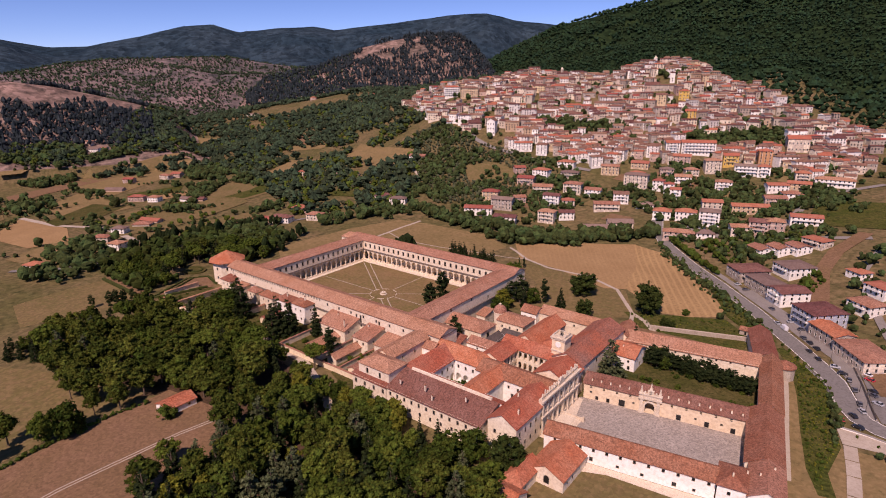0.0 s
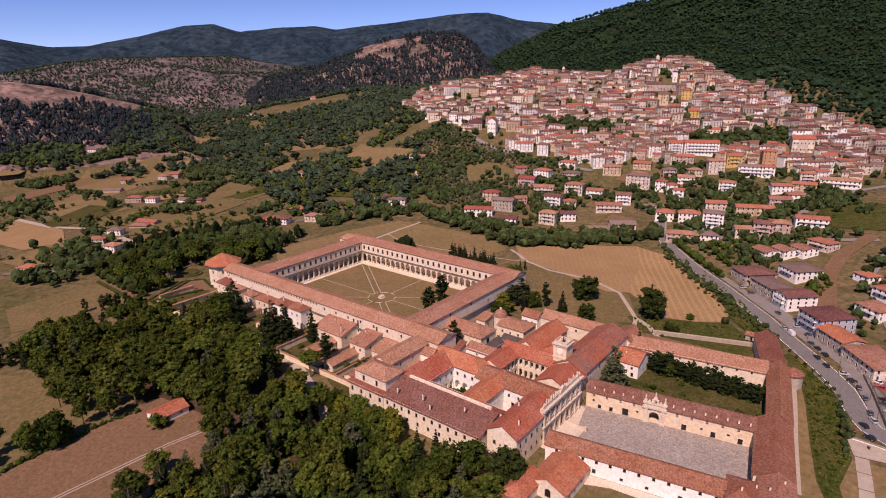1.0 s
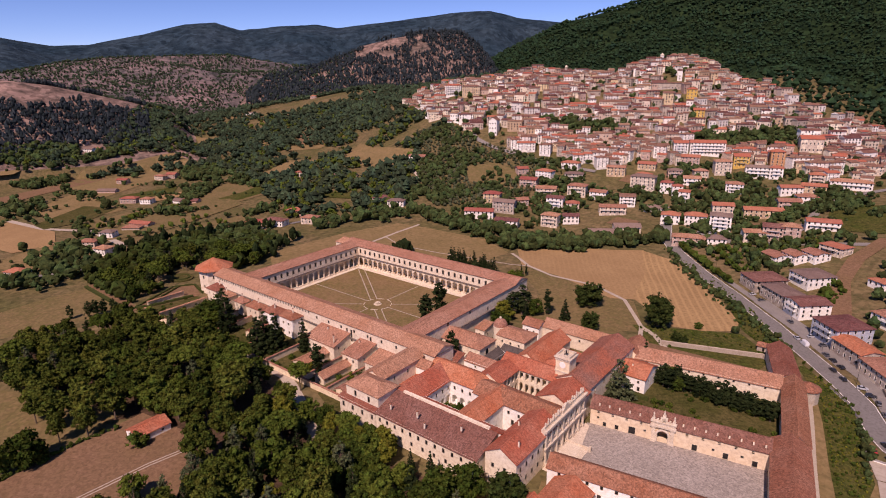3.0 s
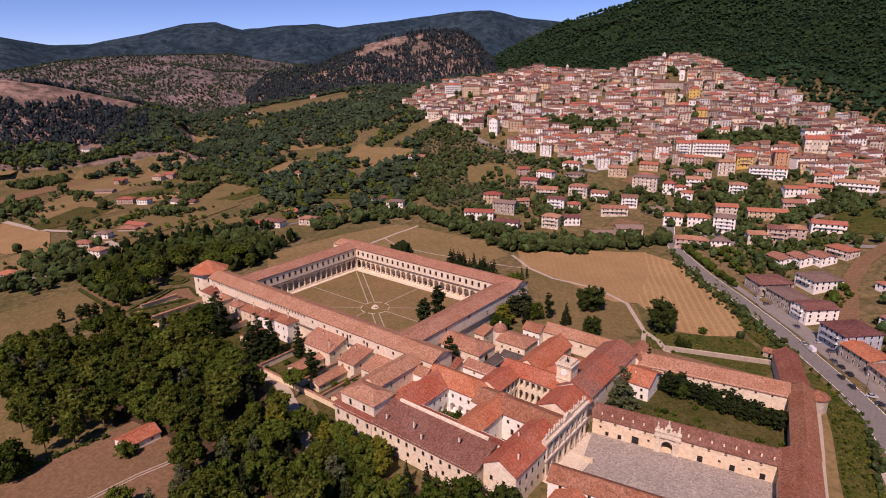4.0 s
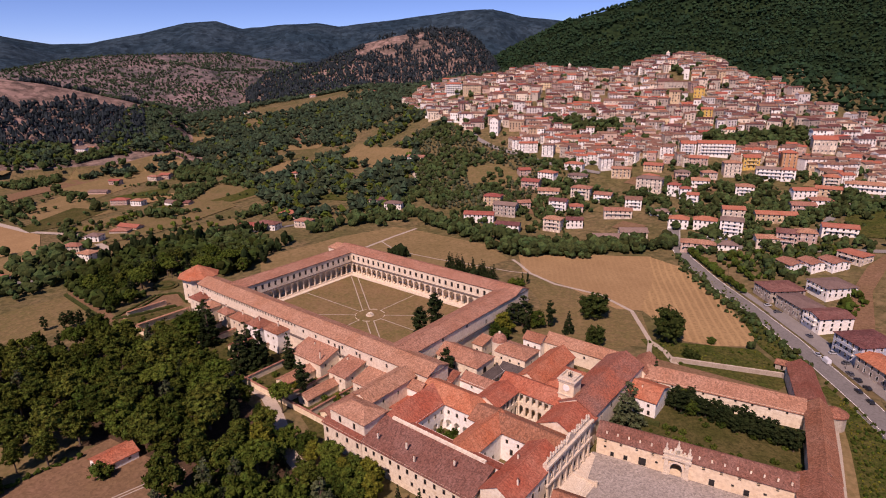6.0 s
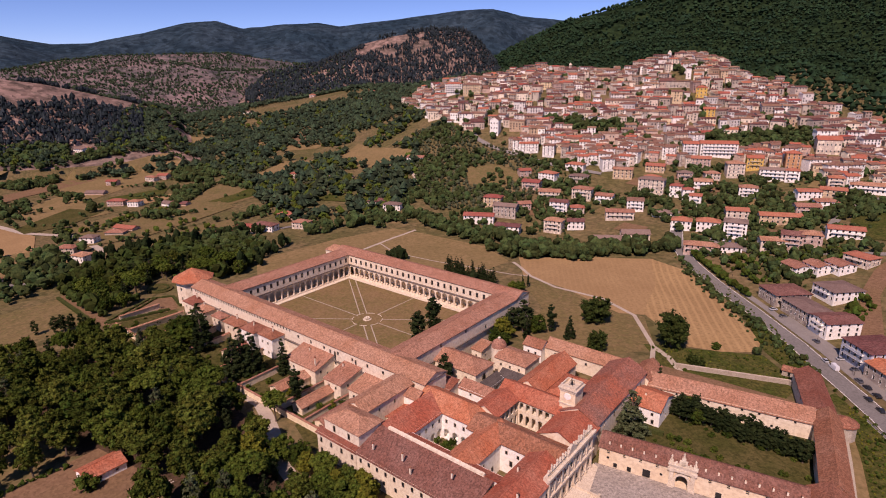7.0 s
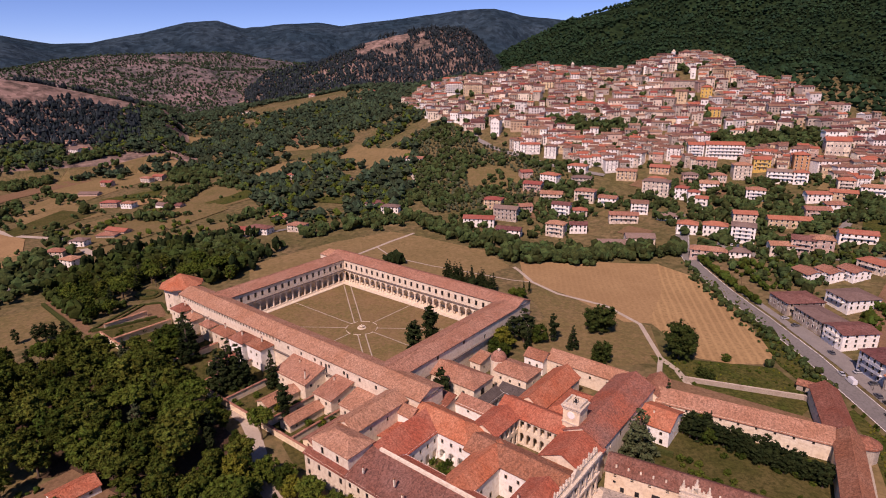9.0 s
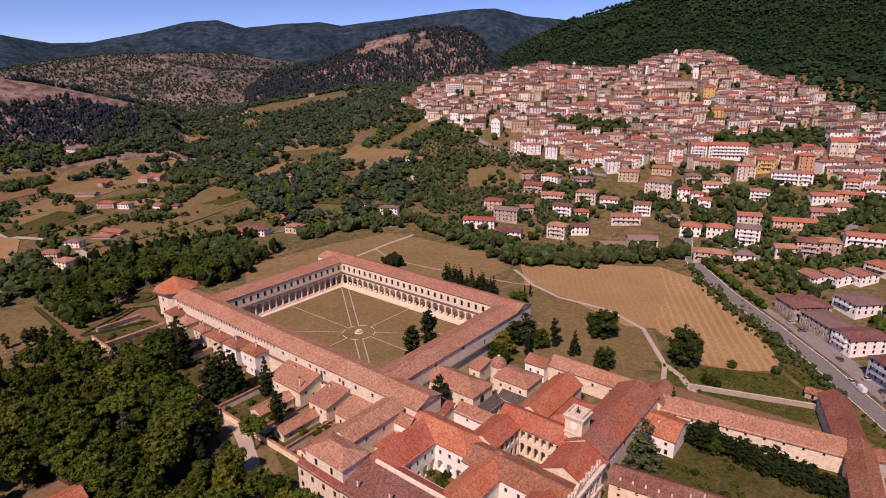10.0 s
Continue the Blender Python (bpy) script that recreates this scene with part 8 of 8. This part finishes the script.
# gardens behind the shops
far_trees("garden_trees", "fruit trees and hedges of the roadside gardens", scatter([(128, 196), (150, 172), (166, 176), (162, 190), (170, 208), (196, 220), (190, 232), (150, 222)], 3.6, 70, VG) + line_of([(110, 203), (136, 174), (156, 152)], 1.6, 0.4, RN) + scatter([(200, 140), (206, 134), (212, 160), (204, 176)], 3, 30, VG), 2.0, 5.5, OAK_L, RN, 5)
far_trees("garden_trees", "dark trees at the foot of the wooded slope", scatter([(176, 331), (182, 367), (202, 356), (213, 326), (192, 306)], 4.5, 60, VG) + scatter([(121, 334), (179, 299), (161, 273), (128, 285)], 5.5, 40, VG) + scatter([(102, 360), (148, 348), (145, 319), (115, 325)], 6, 26, VG), 3.5, 8, WOODS_L, RN, 6)
far_trees("garden_trees", "trees and bushes beyond the railway cutting", scatter([(232, 92), (262, 70), (300, 90), (312, 240), (244, 262), (226, 190), (226, 130)], 5, 170, VG, [[(228, 120), (242, 120), (242, 136), (228, 136)], [(233, 143), (247, 143), (247, 157), (233, 157)]]), 2.5, 8, WOODS_L, RN, 5)
for x, y, lx, ly, H, w, r, st in ((254, 118, 12, 10, 6, WALL_WHITE, TERRA, 2), (262, 142, 14, 10, 6, CREAM2, ROOF_PALE, 2), (256, 170, 13, 9, 6, WALL_WHITE, GREYR, 2), (248, 196, 12, 10, 6, PINK, TERRA, 2), (268, 196, 14, 10, 6, WALL_WHITE, TERRA, 2), (258, 224, 15, 9, 6, CREAM2, GREYR, 2)):
    tagged(block("villa", "two-storey plastered house beyond the railway cutting", x, y, -38 + VG.uniform(-9, 9), lx, ly, H, w, r, "hip", st, 1.4, "house", None, VG.random() < 0.5), group="houses beyond the cutting")
strip("lane", "pale lane beyond the railway cutting", "road", [(262, 60), (246, 100), (236, 140), (230, 180), (236, 220), (250, 262)], 4, KERB, lift=0.5, step=8)
hut = building("hut", "small plastered hut with red tile roof", "hut", 15.2, 23.8, -147.0, -134.5, 3.2, 4.9, "y", "gable", wall=WALL_WHITE, roof=ROOF_NEW, holes={"s": [(2.6, 1.2, 0.9, 0.8), (6, 0.2, 1.1, 1.9)], "e": [(4.0, 1.3, 1.3, 0.9), (9.5, 1.3, 0.9, 0.8)]}, foot=2)
shed = building("shed", "small brick shed by the road", "hut", 186, 191.5, 69, 74, 3.0, 3.9, "x", "gable", wall=STONE_OLD, roof=ROOF, holes={"s": [(2.7, 0.2, 1.0, 1.9)]})
garden_wall("old stone wall along the orchard", [(148, 48), (190, 62)], 2.2, 0.6, 0.7, STONE_OLD, STONE_OLD)
garden_wall("old stone wall along the orchard", [(190, 62), (195, 58)], 2.2, 0.6, 0.7, STONE_OLD, STONE_OLD)

# ---------------------------------------------------------------- cars and street furniture
RUBBER = material("black_rubber", (0.02, 0.02, 0.02), (0.03, 0.03, 0.03), None, 2, 8, 0.8, 0.0)
CARGLASS = material("tinted_car_glass", (0.02, 0.022, 0.025), (0.03, 0.032, 0.035), None, 2, 8, 0.1, 0.0)


def paint(name, c):
    m = material(name, c, tuple(v * 0.94 for v in c), tuple(v * 0.9 for v in c), 1.0, 4.0, 0.3, 0.0)
    m.node_tree.nodes["Principled BSDF"].inputs["Coat Weight"].default_value = 0.6
    return m


PAINTS = [("white", paint("white_car_paint", (0.72, 0.72, 0.72))), ("black", paint("black_car_paint", (0.02, 0.02, 0.022))), ("dark grey", paint("grey_car_paint", (0.09, 0.09, 0.10))), ("silver", paint("silver_car_paint", (0.45, 0.46, 0.47))), ("red", paint("red_car_paint", (0.45, 0.02, 0.025))), ("blue", paint("blue_car_paint", (0.03, 0.06, 0.14)))]


def hull(sections, mat, name):
    """A body lofted through (x, half width, bottom, top) sections."""
    s = Soup()
    rings = [[(x, -w, b), (x, -w * 1.0, b + (t - b) * 0.55), (x, -w * 0.86, t), (x, w * 0.86, t), (x, w, b + (t - b) * 0.55), (x, w, b)] for x, w, b, t in sections]
    for p, q in zip(rings, rings[1:]):
        for k in range(6):
            s.face([p[k], p[(k + 1) % 6], q[(k + 1) % 6], q[k]])
    s.face(list(reversed(rings[0])))
    s.face(rings[-1])
    return s.mesh(name, mat)


def wheel_mesh():
    s = Soup()
    n = 12
    for y0, r0, y1, r1, m in ((-0.1, 0.33, 0.1, 0.33, 0), (-0.1, 0.2, -0.1, 0.33, 0), (0.1, 0.33, 0.1, 0.2, 0), (-0.06, 0.0, -0.1, 0.2, 0), (0.1, 0.2, 0.06, 0.0, 0)):
        for k in range(n):
            a, b = 2 * math.pi * k / n, 2 * math.pi * (k + 1) / n
            s.face([(r0 * math.cos(a), y0, r0 * math.sin(a)), (r1 * math.cos(a), y1, r1 * math.sin(a)), (r1 * math.cos(b), y1, r1 * math.sin(b)), (r0 * math.cos(b), y0, r0 * math.sin(b))], m)
    return s.mesh("wheel", RUBBER)


WHEEL = wheel_mesh()
RIM = turned([(0, -0.105), (0.19, -0.105), (0.19, 0.105), (0, 0.105)], PAINTS[3][1], "rim", 10)


def car(colour, mat, van=False):
    t = thing("van" if van else "car", (0, 0, 0), (colour + " delivery van parked on the asphalt") if van else (colour + " car parked on the asphalt"), "van" if van else "car", "parked vehicles")
    if van:
        body = [(-2.6, 0.8, 0.45, 1.0), (-2.55, 0.95, 0.35, 2.3), (1.2, 0.97, 0.33, 2.35), (1.9, 0.95, 0.33, 1.5), (2.5, 0.85, 0.38, 1.1), (2.65, 0.7, 0.45, 0.9)]
        cab = [(0.9, 0.985, 1.45, 1.5), (0.95, 0.985, 1.35, 2.1), (1.35, 0.97, 1.35, 2.05), (1.85, 0.94, 1.35, 1.45)]
        wx = 1.65
    else:
        body = [(-2.05, 0.7, 0.45, 0.8), (-1.95, 0.84, 0.32, 0.95), (-0.9, 0.88, 0.28, 0.98), (0.8, 0.88, 0.28, 0.95), (1.7, 0.84, 0.3, 0.8), (2.05, 0.68, 0.4, 0.62)]
        cab = [(-1.7, 0.74, 0.9, 0.96), (-1.15, 0.78, 0.9, 1.42), (0.1, 0.78, 0.9, 1.45), (0.9, 0.76, 0.9, 0.98)]
        wx = 1.28
    part("body", hull(body, mat, "body"), t)
    part("cabin", hull(cab, CARGLASS, "cabin"), t, label="tinted glass cabin")
    if not van:
        s = Soup()
        s.box(-1.05, 0.05, -0.62, 0.62, 1.43, 1.48)
        part("roof", s.mesh("roof", mat), t)
    for sx in (-wx, wx):
        for sy in (-0.82, 0.82):
            w = part("wheel", WHEEL, t, pose(sx, sy, 0.33))
            part("rim", RIM, w, pose(0, 0, 0, 90, 0, 0), "silver wheel rim")
    return t


CARS = [car(c, m) for c, m in PAINTS]
VAN = car("white", PAINTS[0][1], True)


def park(proto, x, y, turn, used=set()):
    m = pose(x, y, land1(x, y) + 0.26, 0, 0, turn)
    if proto.name not in used:
        used.add(proto.name)
        proto.matrix_world = m
    else:
        copy_thing(proto, m)


CR = random.Random(9)
along = lambda k: MAIN[k]
park(VAN, 203.0, 88.6, 126)
for x, y, tn, c in ((199, 94, 126, 3), (216.8, 67.4, 124, 1), (221.2, 60.8, 122, 1), (228.4, 56.6, 12, 3), (231.6, 51.4, 8, 1), (234.4, 46.6, 100, 2), (236.9, 38.3, 106, 2), (239.4, 26.9, 102, 2), (240.6, 21.2, 120, 3), (238.0, 15.4, 128, 1), (234.6, 9.8, 108, 4), (240.2, 7.6, 158, 1), (219.4, 72.4, 128, 1), (215.8, 77.6, 128, 1), (212.6, 82.0, 128, 2),
                    (239.4, 64.2, 14, 1), (239.4, 60.4, 10, 1), (240.2, 56.0, 150, 0), (241.4, 51.2, 155, 4), (243.0, 41.0, 140, 1), (243.2, 37.4, 140, 2), (245.2, 31.0, 150, 3)):
    park(CARS[c], x, y, tn)
for k in range(8):
    for ox, oy in ((256, 60), (262, 56), (276, 50)):
        if CR.random() < 0.62:
            park(CARS[CR.choice((0, 1, 1, 2, 3, 4, 5))], ox + 1.2 * k, oy - 5.2 * k, 150 + CR.uniform(-4, 4))
for k in (0, 1, 3, 6, 7):
    park(CARS[CR.choice((0, 1, 2, 3, 2))], 211 - 6.0 * k + CR.uniform(-0.6, 0.6), 92 + 7.2 * k + CR.uniform(-0.6, 0.6), CR.choice((40, 130)) + CR.uniform(-6, 6))
for k in range(6):
    park(CARS[CR.choice((0, 1, 3, 5))], 112 + 4.2 * k, 236 - 0.6 * k, 100 + CR.uniform(-6, 6))
# bushes on the kerb and a low wall along the road
for x, y in ((206, 67), (209.5, 62.3), (213.6, 56.4), (217.2, 51.4), (220.4, 47.2), (223.4, 43.0), (226.2, 38.8), (228.4, 34.0), (229.8, 29.0)):
    tree("shrub", x, y, 1.7, 0.75, "kerb shrubs", "small clipped shrub on the kerb")
for x, y in ((240.5, 0.2), (247, -2.6), (255, -3.4), (262, -5.2)):
    tree("shrub", x, y, 1.4, 0.6, "kerb shrubs", "small clipped shrub on the pale platform")
garden_wall("low pale wall along the road", [(217.6, 50.2), (225.4, 39.2), (229.4, 29), (231.4, 16), (233.2, 4)], 0.8, 0.4, 0.5, WALL_WHITE, KERB)
garden_wall("low pale wall between road and platform", [(234.4, 3.6), (243, 3.2), (256, 1.0), (280, -4.4)], 0.9, 0.4, 0.6, WALL_WHITE, KERB)
garden_wall("low dark wall between parking lane and car park", [(234.6, 62.4), (239.2, 45), (243.4, 26), (245.4, 17.4)], 1.0, 0.4, 0.6, STONE_OLD, LEAD)


def street_lamp():
    t = thing("street_lamp", (0, 0, 0), "slim grey street lamp with curved arm", "street lamp", "street lamps")
    s = Soup()
    limb(s, (0, 0, 0), (0, 0, 7.0), 0.09, 0.06)
    part("pole", s.mesh("pole", IRON), t)
    s = Soup()
    limb(s, (0, 0, 6.9), (0.7, 0, 7.5), 0.05, 0.04)
    limb(s, (0.7, 0, 7.5), (1.6, 0, 7.6), 0.04, 0.03)
    part("arm", s.mesh("arm", IRON), t)
    s = Soup()
    s.box(1.4, 2.0, -0.14, 0.14, 7.5, 7.64)
    part("lamp_head", s.mesh("lamp_head", KERB), t)
    return t


sl = street_lamp()
for k, (x, y, a) in enumerate(((207, 84, 220), (190, 110, 220), (164, 139, 225), (138, 168, 225), (222.5, 58, 210), (235, 36, 200), (238, 18, 200))):
    m = pose(x + 3.6, y + 2.6, land1(x + 3.6, y + 2.6), 0, 0, a)
    if k == 0:
        sl.matrix_world = m
    else:
        copy_thing(sl, m)
